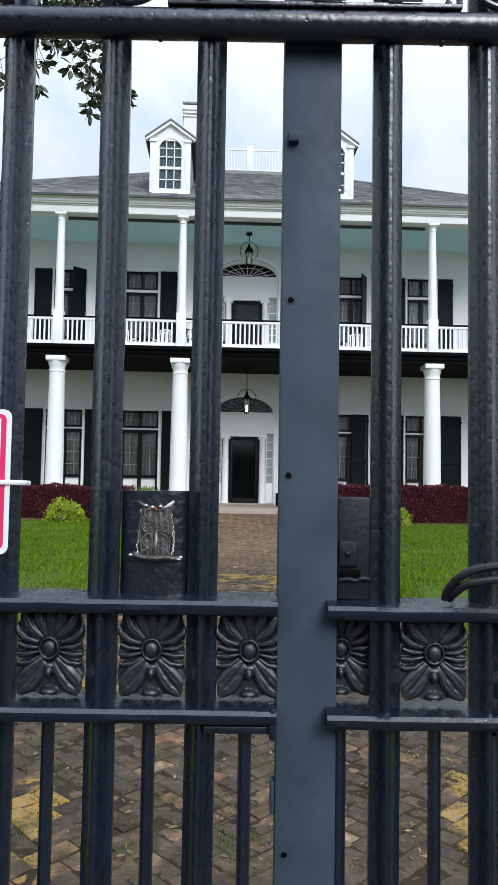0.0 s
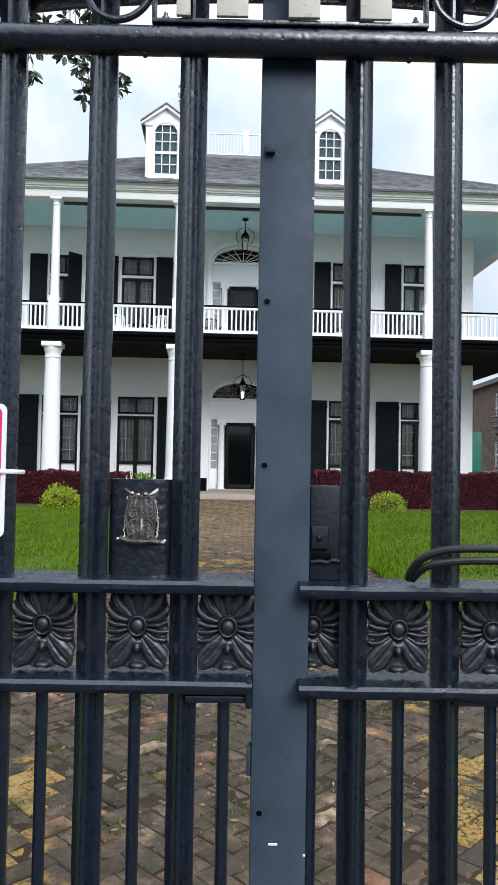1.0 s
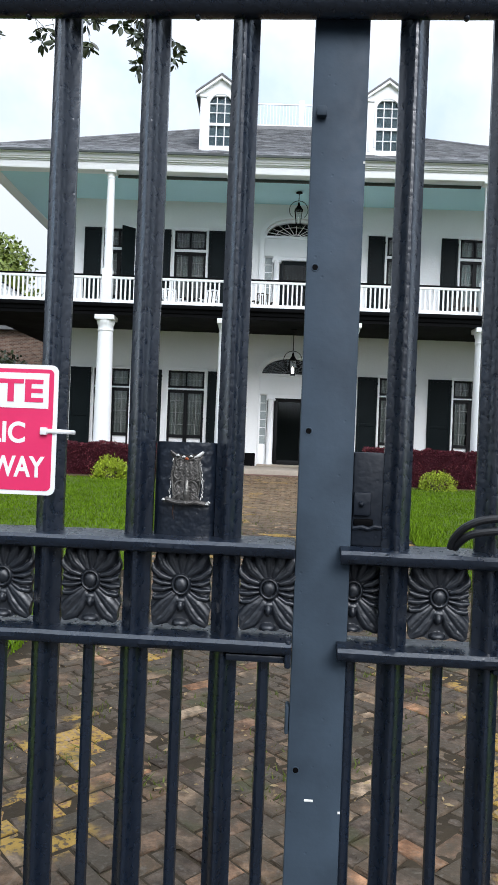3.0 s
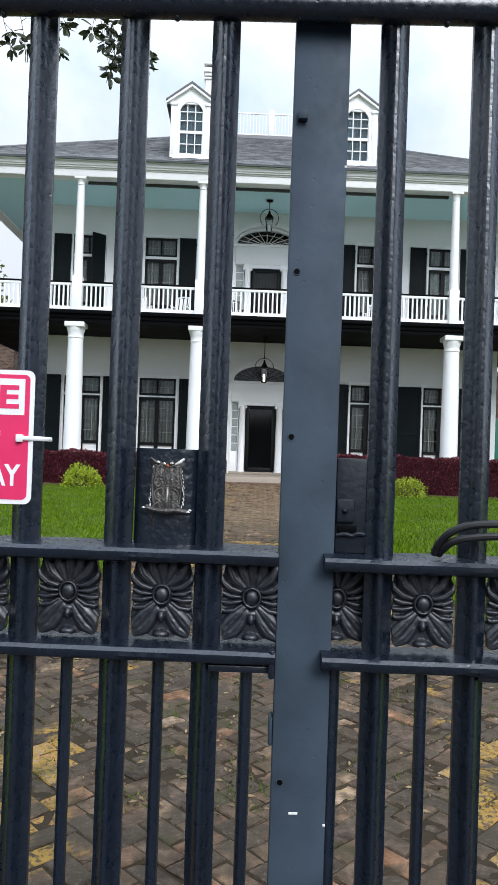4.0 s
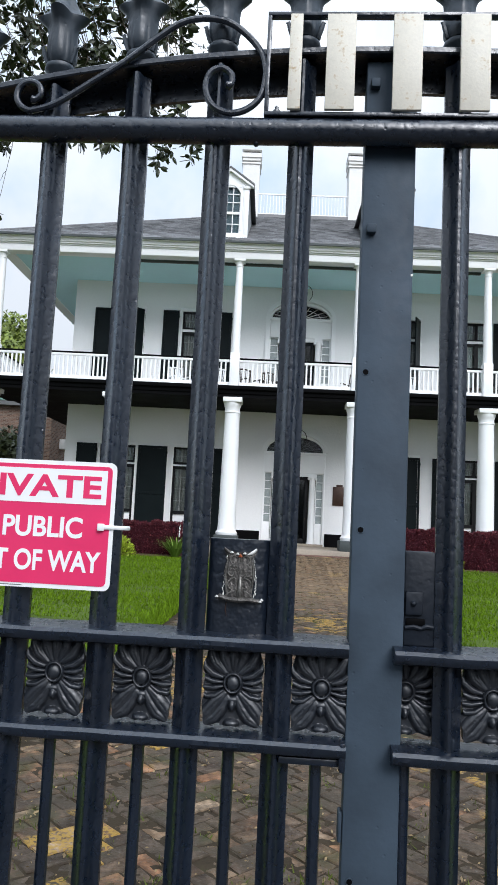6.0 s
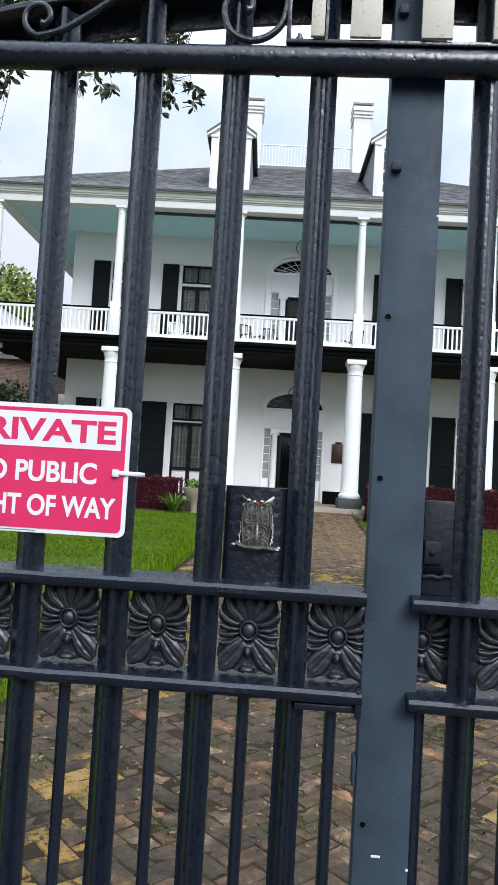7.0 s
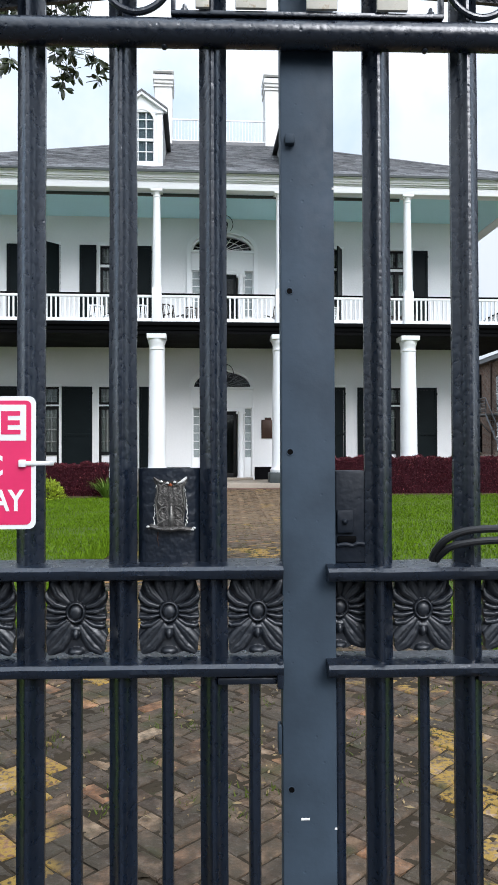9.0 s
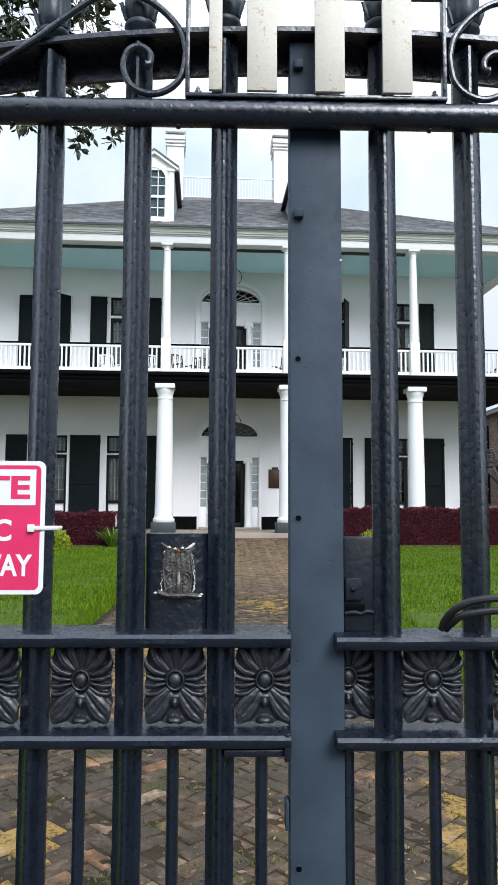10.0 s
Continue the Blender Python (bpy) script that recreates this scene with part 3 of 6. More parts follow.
    row = nx + 1
    s.add(vs, [(j * row + i, j * row + i + 1, (j + 1) * row + i + 1, (j + 1) * row + i) for j in range(nz) for i in range(nx)])
    rim = [i for i in range(row)] + [j * row + nx for j in range(1, nz + 1)] + [nz * row + i for i in range(nx - 1, -1, -1)] + [j * row for j in range(nz - 1, 0, -1)]
    first = len(s.v)
    s.v += [(s.v[i][0] * 0.99, 0.008, s.v[i][2] * 0.99) for i in rim]
    n = len(rim)
    s.f += [(rim[i], first + i, first + (i + 1) % n, rim[(i + 1) % n]) for i in range(n)] + [tuple(range(first, first + n))]
    return s.mesh("rosette", CASTIRON, 70)


def finial_shape(x, z):
    """A ring collar, a leafed cup that flares to four points, and a hollow-sided spire above it."""
    s = Shape()
    s.lathe([(0.014, z - 0.012), (0.018, z - 0.004), (0.0225, z), (0.0235, z + 0.004), (0.0225, z + 0.008), (0.0185, z + 0.011)], x, 0.004, 20)
    n = 48
    # height, radius of the flats, extra radius at the four points
    rings = [(0.010, 0.0180, 0.0), (0.016, 0.0205, 0.0006), (0.030, 0.0205, 0.0008), (0.046, 0.0200, 0.0008), (0.055, 0.0200, 0.0022), (0.062, 0.0215, 0.0070), (0.067, 0.0235, 0.0130), (0.0705, 0.0240, 0.0165), (0.0720, 0.0225, 0.0150), (0.079, 0.0180, 0.0080), (0.092, 0.0140, 0.0036), (0.110, 0.0095, 0.0018), (0.135, 0.0060, 0.0006), (0.165, 0.0020, 0.0)]
    vs = []
    for q, r, e in rings:
        for i in range(n):
            a = math.tau * i / n
            near = max(abs(math.cos(a)), abs(math.sin(a)))
            star = max(0.0, (near - 0.7071) / 0.2929) ** 2.4
            rr = r + e * star
            if 0.014 < q < 0.056:
                # a pointed leaf stands out on each side of the cup
                off = math.degrees(math.acos(min(1.0, near)))
                wide = 30 * (1 - ((q - 0.014) / 0.042) ** 2)
                rr += 0.0022 if off < wide else (0.0012 if abs(off - 45) < 6 and q < 0.032 else 0.0)
            vs.append((x + rr * math.cos(a), 0.004 + rr * math.sin(a), z + 1.25 * q))
    fs = [(j * n + i, j * n + (i + 1) % n, (j + 1) * n + (i + 1) % n, (j + 1) * n + i) for j in range(len(rings) - 1) for i in range(n)]
    fs += [tuple(range(n - 1, -1, -1)), tuple(range((len(rings) - 1) * n, len(rings) * n))]
    s.add(vs, fs)
    for sx in (-1, 1):
        s.tube([(x + sx * 0.019, -0.004, z + 0.012), (x + sx * 0.0235, -0.006, z + 0.026), (x + sx * 0.0265, -0.007, z + 0.036), (x + sx * 0.0295, -0.008, z + 0.034)], [0.003, 0.0036, 0.003, 0.0012], 6)
    return s


def bolt_shape(x, y, z, r=0.007, square=True):
    s = Shape()
    if square:
        s.box(x - r, x + r, y - 0.009, y + 0.003, z - r, z + r, 0.002)
    else:
        s.lathe([(r, -0.002), (r, 0.0025), (r * 0.7, 0.0045), (r * 0.2, 0.0055)], 0, 0, 10)
        s.v = [(x + p, y - r2, z + q) for p, q, r2 in s.v]
    return s


ROSETTE = rosette_mesh()
left_leaf = thing("iron_gate_leaf", "dark blue-grey painted iron gate leaf with moulded bars and rosette band", "gate", group="leaves of the double gate")
right_leaf = thing("iron_gate_leaf", "dark blue-grey painted iron gate leaf with cast rosettes, shut", "gate", group="leaves of the double gate")
for leaf, bars in ((left_leaf, BARS_LEFT), (right_leaf, BARS_RIGHT)):
    for x in bars:
        part("bar", bar_shape(x, Z_LOW, arch_z(x)), IRON, leaf)
        part("finial", finial_shape(x, arch_z(x) + 0.03), FINIAL, leaf)
mids = [-0.694, -0.5695, -0.4450, -0.3208, -0.1966, -0.0776]
for leaf, xs in ((left_leaf, mids), (right_leaf, [0.0398, 0.1571, 0.2815, 0.4065, 0.5315])):
    for x in xs:
        s = Shape()
        s.lathe([(0.0083, Z_LOW)] + [(0.0083 + 0.0004 * noise.noise((x * 30, 2, z / 3)), Z_LOW + 0.1 * z) for z in range(1, 11)] + [(0.0083, RAIL_LO)], x, 0.004, 10)
        part("thin_bar", s, IRON, leaf)
for leaf, xs in ((left_leaf, [-0.694, -0.5695, -0.4450, -0.3210, -0.1945, -0.0735]), (right_leaf, [0.0420, 0.1555, 0.2815, 0.4065, 0.5315])):
    for x in xs:
        part("rosette", ROSETTE, CASTIRON, leaf, at=pose(x, 0.022 if abs(x - 0.042) < 0.01 else 0.004, 1.2775))
for z in (RAIL_HI, RAIL_LO):
    part("rail", rail_shape(-0.86, -0.0402, z), IRON, left_leaf)
    part("rail", rail_shape(0.0205, 0.70, z - 0.004), IRON, right_leaf)
for x0, x1 in ((-0.128, -0.0402), (0.225, 0.344)):
    foot = Shape().box(x0, x1, -0.022, 0.02, RAIL_LO - 0.0215, RAIL_LO - 0.012, 0.002)
    part("rail_bracket", foot, IRON, left_leaf if x0 < 0 else right_leaf)
part("rail_tip", Shape().box(-0.049, -0.0402, -0.031, 0.0, RAIL_LO - 0.026, RAIL_LO + 0.012, 0.003), IRON, left_leaf)
for leaf, x0, x1 in ((left_leaf, -0.86, 0.70),):
    s = Shape()
    n = 60
    s.tube([(x0 + (x1 - x0) * i / n, -0.022 + 0.0007 * noise.noise((i * 0.7, 2, x0)), PIPE_Z + 0.0006 * noise.noise((i * 0.6, 1, x0))) for i in range(n + 1)], 0.0187, 20)
    part("top_pipe", s, IRON, leaf)
    a = Shape()
    outline = [(0.013, -0.024), (0.013, 0.007), (-0.037, 0.007), (-0.039, 0.009), (-0.039, 0.016), (-0.037, 0.018), (0.026, 0.018), (0.026, 0.007), (0.020, 0.007), (0.020, -0.024)]
    k = len(outline)
    vs = []
    for i in range(n + 1):
        x = x0 + (x1 - x0) * i / n
        vs += [(x, 0.018 + p, arch_z(x) + q) for p, q in outline]
    a.add(vs, [(i * k + j, i * k + (j + 1) % k, (i + 1) * k + (j + 1) % k, (i + 1) * k + j) for i in range(n) for j in range(k)] + [tuple(range(k)), tuple(range(n * k, n * k + k))])
    part("arched_top_bar", a, IRON, leaf)
for x in (-0.198, -0.43, -0.64):
    part("rivet", bolt_shape(x, -0.022, PIPE_Z - 0.0185, 0.004, False), IRON, left_leaf)
for x in (0.158, 0.40):
    part("rivet", bolt_shape(x, -0.022, PIPE_Z - 0.0185, 0.004, False), IRON, right_leaf)

# the meeting stile: a flat steel strip with screw holes
stile = part("meeting_stile", Shape().box(-0.0395, 0.0345, -0.004, 0.030, 0.06, arch_z(0) + 0.004, 0.0022), POST, left_leaf, "flat blue-grey painted steel meeting stile")
for z in (1.931, 2.153):
    part("bolt_head", bolt_shape(-0.027, -0.005, z, 0.0068), POST, stile)
for z in (1.722, 1.500, 1.039, 0.80):
    ring = Shape().tube([(0.0046 * math.cos(math.tau * i / 16), 0, 0.0046 * math.sin(math.tau * i / 16)) for i in range(17)], 0.0009, 6)
    hole = part("screw_hole", ring, POST, stile, at=pose(-0.028, -0.0042, z))
    # flush black disc; the recess's shade is in its colour
    part("screw", Shape().lathe([(0.0042, -0.0004), (0.0042, 0.0003), (0.001, 0.0004)], 0, 0, 14), BLACKWOOD, hole, "black disc painted as the shade in a screw recess", at=pose(0, 0, 0, 90, 0, 0))
for x, z, w in ((-0.009, 0.999, 0.006), (0.0325, 0.985, 0.0018), (0.033, 1.865, 0.0015)):
    chip = Shape().box(x - w, x + w, -0.0046, -0.003, z - 0.0016, z + 0.0016, 0.0004)
    part("paint_chip", chip, CHIPPED, stile, "small chip of white paint")
part("strike_bump", Shape().box(-0.0455, -0.0396, -0.002, 0.02, 1.085, 1.125, 0.003), POST, stile)

# lock case on the left leaf with its ornate escutcheon
s = Shape()
prof = [(-0.0435, 0.012), (-0.041, 0.004), (-0.034, -0.0015), (-0.02, -0.004), (0.0, -0.005), (0.02, -0.004), (0.034, -0.0015), (0.041, 0.004), (0.0435, 0.012), (0.04, 0.03), (-0.04, 0.03)]
s.extrude(prof, lambda p, q, z: (-0.1945 + p, q, z), 1.350, 1.4785)
lock = part("lock_case", s, LOCKIRON, left_leaf, "dark painted lock case")


def escutcheon():
    """An owl-shaped openwork plate: two horns, a swelling body, a foot bar, and scroll relief."""
    s = Shape()
    rows = [(0.0, 0.012), (0.004, 0.022), (0.010, 0.0175), (0.018, 0.019), (0.028, 0.0205), (0.040, 0.0215), (0.050, 0.020), (0.058, 0.0175), (0.064, 0.021), (0.070, 0.0235), (0.073, 0.0225)]
    nx = 22
    vs = []
    for z, half in rows:
        for i in range(nx + 1):
            u = 2 * i / nx - 1
            dip = 0.006 * (1 - u * u) if z > 0.064 else 0.0
            rel = 0.0022 * abs(math.sin(9 * u + 40 * z)) + 0.0018 * math.cos(u * 1.5) + 0.001 * math.sin(170 * z)
            vs.append((u * half, -0.002 - rel, z - dip))
    row = nx + 1
    fs = [(j * row + i, j * row + i + 1, (j + 1) * row + i + 1, (j + 1) * row + i) for j in range(len(rows) - 1) for i in range(nx)]
    return s.add(vs, fs)


ex, ez = -0.192, 1.394
plate = part("escutcheon", escutcheon(), TARNISH, lock, "worn nickel escutcheon with chipped white paint", 60, pose(ex, -0.0045, ez))


def smooth(pts, n=5):
    pts = [Vector(p) for p in pts]
    out = []
    for i in range(len(pts) - 1):
        p0, p1, p2, p3 = (pts[min(max(k, 0), len(pts) - 1)] for k in (i - 1, i, i + 1, i + 2))
        for q in range(n):
            t = q / n
            out.append(0.5 * ((2 * p1) + (p2 - p0) * t + (2 * p0 - 5 * p1 + 4 * p2 - p3) * t * t + (3 * p1 - p0 - 3 * p2 + p3) * t ** 3))
    return out + [pts[-1]]


curls = [[(0.004, 0.060), (0.010, 0.062), (0.014, 0.056), (0.010, 0.050), (0.005, 0.053)], [(0.003, 0.046), (0.009, 0.050), (0.015, 0.046), (0.016, 0.038), (0.011, 0.034), (0.008, 0.039)], [(0.006, 0.032), (0.012, 0.030), (0.016, 0.024), (0.013, 0.017), (0.009, 0.020)], [(0.007, 0.014), (0.012, 0.012), (0.016, 0.009)], [(0.0185, 0.060), (0.0175, 0.052), (0.0195, 0.040), (0.0185, 0.026), (0.0172, 0.012)], [(0.0, 0.062), (0.0015, 0.054), (0.0, 0.046), (0.002, 0.038)]]
for sx in (-1, 1):
    for c in curls:
        part("scroll_relief", Shape().tube(smooth([(sx * x, -0.0052, z) for x, z in c]), 0.0011, 6), SILVER, plate)
part("foot_bar", Shape().tube([(-0.031, -0.005, 0.003), (-0.026, -0.005, 0.006), (-0.016, -0.008, 0.003), (0, -0.009, 0.002), (0.016, -0.008, 0.003), (0.026, -0.005, 0.001), (0.033, -0.004, 0.002)], [0.0025, 0.0038, 0.003, 0.0042, 0.003, 0.0034, 0.002], 8), TARNISH, lock, at=pose(ex, -0.003, ez))
part("latch_tongue", Shape().tube([(0.001, -0.006, 0.002), (0.001, -0.0105, 0.012), (0.0015, -0.0105, 0.022), (0.001, -0.006, 0.033)], [0.0045, 0.0035, 0.0025, 0.0018], 8), SILVER, lock, at=pose(ex, -0.003, ez))
for sx in (-1, 1):
    part("horn", Shape().tube([(sx * 0.010, -0.004, 0.064), (sx * 0.017, -0.006, 0.067), (sx * 0.0225, -0.006, 0.072)], [0.0015, 0.0024, 0.0014], 7), CHIPPED if sx > 0 else TARNISH, lock, at=pose(ex, -0.003, ez))
fr = random.Random(11)
for sx, many in ((1, 16), (-1, 9)):
    for i in range(many):
        q = i / (many - 1)
        half = 0.0205 + 0.0022 * math.sin(math.pi * (q * 1.6 + 0.1))
        x, z, k = sx * half, 0.008 + 0.058 * q, fr.uniform(0.0004, 0.0013)
        part("flaked_edge", Shape().tube([(x + fr.gauss(0, 0.0008), -0.0036, z - 0.0034), (x + fr.gauss(0, 0.001), -0.0040, z + fr.gauss(0, 0.001)), (x + fr.gauss(0, 0.0008), -0.0036, z + 0.0034)], [k * 0.4, k, k * 0.4], 6), CHIPPED, lock, at=pose(ex, -0.003, ez))
for x, z in ((-0.030, 0.005), (0.032, 0.003), (0.030, 0.0005), (-0.012, 0.066), (-0.004, 0.064), (0.006, 0.065)):
    part("flaked_edge", Shape().tube([(x - 0.002, -0.0075, z), (x, -0.0085, z + 0.001), (x + 0.002, -0.0075, z)], [0.0008, 0.0017, 0.0008], 6), CHIPPED, lock, at=pose(ex, -0.003, ez))
part("rust_spot", Shape().tube([(-0.002, -0.0075, 0.061), (0.0, -0.0085, 0.0625), (0.0025, -0.0075, 0.061)], [0.001, 0.0022, 0.001], 6), RUST, lock, "orange rust spot", at=pose(ex, -0.003, ez))
part("drip_stain", Shape().tube([(-0.017, -0.0005, -0.002), (-0.018, -0.0005, -0.012), (-0.016, -0.0005, -0.022)], [0.0012, 0.0009, 0.0006], 6), BRONZE, lock, at=pose(ex, -0.0035, ez))

# keeper box on the right leaf
keep = part("keeper_box", Shape().box(0.0350, 0.0775, 0.002, 0.030, 1.346, 1.474, 0.003), KEEPER, right_leaf, "dark painted keeper box")
part("keeper_plate", Shape().box(0.0365, 0.0600, -0.004, 0.004, 1.388, 1.420, 0.0025), KEEPER, keep)
part("keeper_bolt", bolt_shape(0.047, -0.003, 1.404, 0.004, False), KEEPER, keep)
# no opening here: a black block stands for the shade inside the gap
part("keeper_gap_shade", Shape().box(0.0375, 0.0640, -0.0005, 0.004, 1.3735, 1.3835, 0.002), BLACKWOOD, keep, "black inset painted as the shade in a gap")
part("keeper_lip", Shape().tube(smooth([(0.037, 0.002, 1.3705), (0.048, 0.0005, 1.3725), (0.058, 0.001, 1.3705), (0.066, 0.0005, 1.3735), (0.075, 0.002, 1.372)]), 0.0032, 8), KEEPER, keep)

# number frame over the gate with four plain cream bars, and scrolls on both sides
FRONT = Matrix.Translation((-0.11, 0, 1.51)) @ Matrix.Diagonal((0.972, 1, 0.972, 1)) @ Matrix.Translation((0.11, 0, -1.51))
crest = thing("number_frame", "thin iron frame holding cream painted plain bars above the gate", "frame", FRONT)
s = Shape()
for x0, x1, z0, z1 in ((-0.1905, 0.1895, 2.1035, 2.1095), (-0.1905, 0.1895, 2.262, 2.268), (-0.1905, -0.1845, 2.1095, 2.262), (0.1835, 0.1895, 2.1095, 2.262)):
    s.box(x0, x1, -0.036, -0.024, z0, z1, 0.001)
part("frame", s, IRON, crest)
for x, w in ((-0.147, 0.0095), (-0.080, 0.0215), (0.018, 0.0215), (0.116, 0.0215)):
    part("plain_bar", Shape().box(x - w, x + w, -0.041, -0.035, 2.1105, 2.261, 0.001), CREAM, crest, "plain cream bar with rust spots")
for x in (-0.172, 0.172):
    s = Shape().lathe([(0.0055, 2.1095), (0.0055, 2.113), (0.003, 2.115), (0.0028, 2.119), (0.001, 2.121)], x, -0.030, 8)
    part("cap_nut", s, IRON, crest)
for side in (-1, 1):
    arm = [(0.536, 2.0945), (0.497, 2.107), (0.441, 2.144), (0.398, 2.173), (0.349, 2.213), (0.316, 2.235), (0.282, 2.242), (0.247, 2.236), (0.216, 2.213), (0.195, 2.185), (0.188, 2.156)]
    curl = [(0.188, 2.156), (0.194, 2.121), (0.214, 2.100), (0.240, 2.094), (0.265, 2.106), (0.276, 2.131), (0.271, 2.155), (0.254, 2.164), (0.239, 2.154), (0.238, 2.140), (0.247, 2.135)]
    tail = [(side * (0.536 + r * math.sin(a)), -0.027, 2.1215 - r * math.cos(a)) for a, r in [(radians(11 * i), 0.027 - 0.018 * i / 33) for i in range(34)]]
    ob = thing("scroll", "hand-forged dark iron scroll on the gate's top pipe", "scroll", group="scrolls beside the number frame")
    part("inner_curl", Shape().tube(smooth([(side * x, -0.027, z) for x, z in curl], 6), [0.0048] * 55 + [0.0052, 0.006, 0.0068, 0.0068, 0.005, 0.003], 10), IRON, ob)
    part("long_arm", Shape().tube(smooth([(side * x, -0.027, z) for x, z in arm], 6), 0.0048, 10), IRON, ob)
    part("tail_curl", Shape().tube(tail, [0.0046] * 30 + [0.0052, 0.0062, 0.0062, 0.004], 10), IRON, ob)

# the notice on the left leaf
sign = thing("notice_sign", "magenta and white rectangular notice tied to the gate bars", "sign", pose(-0.6242, -0.021, 1.3985, 0, 0, 0))


def rounded(x0, x1, z0, z1, r, n=6):
    out = []
    for cx, cz, a0 in ((x1 - r, z1 - r, 0), (x0 + r, z1 - r, 90), (x0 + r, z0 + r, 180), (x1 - r, z0 + r, 270)):
        out += [(cx + r * math.cos(radians(a0 + 90 * i / n)), cz + r * math.sin(radians(a0 + 90 * i / n))) for i in range(n + 1)]
    return out


def slab(outline, y0, y1):
    return Shape().extrude(outline, lambda p, q, s: (p, s, q), y0, y1)


part("board", slab(rounded(0, 0.254, 0, 0.1775, 0.010), 0.0, 0.0016), SIGNWHITE, sign, "white plastic board with rounded corners")
part("field", slab(rounded(0.006, 0.248, 0.006, 0.1715, 0.007), -0.0006, 0.0), MAGENTA, sign, "magenta field")
part("heading_panel", slab([(0.014, 0.118), (0.2415, 0.118), (0.2415, 0.166), (0.014, 0.166)], -0.0011, -0.0006), SIGNWHITE, sign)


def lettering(text, x, z, size, width, mat, y, bold=0.0):
    cu = bpy.data.curves.new("lettering", "FONT")
    cu.body, cu.size, cu.align_x, cu.extrude, cu.offset = text, size, "CENTER", 0.0002, bold
    tmp = bpy.data.objects.new("lettering", cu)
    scene.collection.objects.link(tmp)
    dg = bpy.context.evaluated_depsgraph_get()
    dg.update()
    me = bpy.data.meshes.new_from_object(tmp.evaluated_get(dg))
    bpy.data.objects.remove(tmp)
    me.materials.clear()
    me.materials.append(mat)
    xs = [p.co.x for p in me.vertices]
    k = width / (max(xs) - min(xs))
    ob = part("lettering", me, mat, sign)
    ob.matrix_basis = pose(x, y, z, 90, 0, 0) @ Matrix.Diagonal((k, 1, 1, 1))
    return ob


lettering("PRIVATE", 0.128, 0.1275, 0.042, 0.210, MAGENTA, -0.0013, 0.0012)
lettering("NO PUBLIC", 0.1195, 0.0715, 0.039, 0.181, SIGNWHITE, -0.0008, 0.0010)
lettering("RIGHT OF WAY", 0.1265, 0.0250, 0.039, 0.222, SIGNWHITE, -0.0008, 0.0010)
part("small_print", Shape().box(0.02, 0.13, -0.0006, 0.0, 0.0026, 0.0034), GREYMETAL, sign)
part("tie_head", Shape().box(0.2325, 0.2415, -0.006, 0.0, 0.0825, 0.0925, 0.001), PLASTIC, sign, "white cable tie head")
s = Shape()
s.tube([(0.237, -0.002, 0.0875), (0.250, -0.003, 0.0878), (0.262, 0.004, 0.0876), (0.2695, 0.012, 0.0874), (0.270, 0.030, 0.087)], 0.0030, 8, 0.35)
part("tie_strap", s, PLASTIC, sign, "white cable tie strap")

# black cable looped over the right leaf
for k, dz in ((0, 0.0), (1, -0.0155)):
    pts = [(0.1655 + 0.006 * k, -0.012, 1.352), (0.168 + 0.006 * k, -0.022, 1.366 + dz * 0.4), (0.180 + 0.005 * k, -0.034, 1.383 + dz * 0.7), (0.205 + 0.004 * k, -0.040, 1.394 + dz), (0.245, -0.043, 1.397 + dz), (0.30, -0.045, 1.396 + dz), (0.38, -0.045, 1.386 + dz), (0.50, -0.045, 1.360 + dz)]
    solid("cable", Shape().tube(smooth(pts, 6), 0.0051, 10), RUBBER, "black rubber cable looped over the gate rail", "cable", group="looped cables")

# ---- the house ----
HOUSE = pose(-0.38, 24.0, 0, 0, 0, 2.3)
PORCH, DECK, CEIL, EAVE = 0.52, 6.05, 10.72, 11.24
WALL_V = 3.0
U0, U1 = -8.78, 9.52
house = thing("mansion", "white two-storey house with double gallery, columns and slate hipped roof", "house", HOUSE)
COLS = [-10.70, -6.32, -2.08, 2.22, 6.80, 11.3]
# middle, half width, and the shutters as (from, to, swing about the hinge)
LOW_WINS = [(-6.68, 0.71, [(-8.30, -7.50, 0), (-5.87, -4.72, 0)]), (-3.76, 0.72, [(-2.92, -2.20, 0)]), (4.42, 0.66, [(2.92, 3.68, 0), (4.50, 5.16, 0)]), (7.29, 0.67, [(5.64, 6.54, 0), (8.05, 8.85, 0)])]
UP_WINS = [(-6.60, 0.61, [(-7.95, -7.29, 0), (-5.92, -5.28, -135)]), (-3.80, 0.63, [(-5.20, -4.56, 0), (-3.08, -2.44, 0)]), (4.45, 0.60, [(3.13, 3.77, 0), (5.08, 5.70, -118)]), (7.28, 0.60, [(5.95, 6.59, 0), (7.92, 8.52, 0)])]


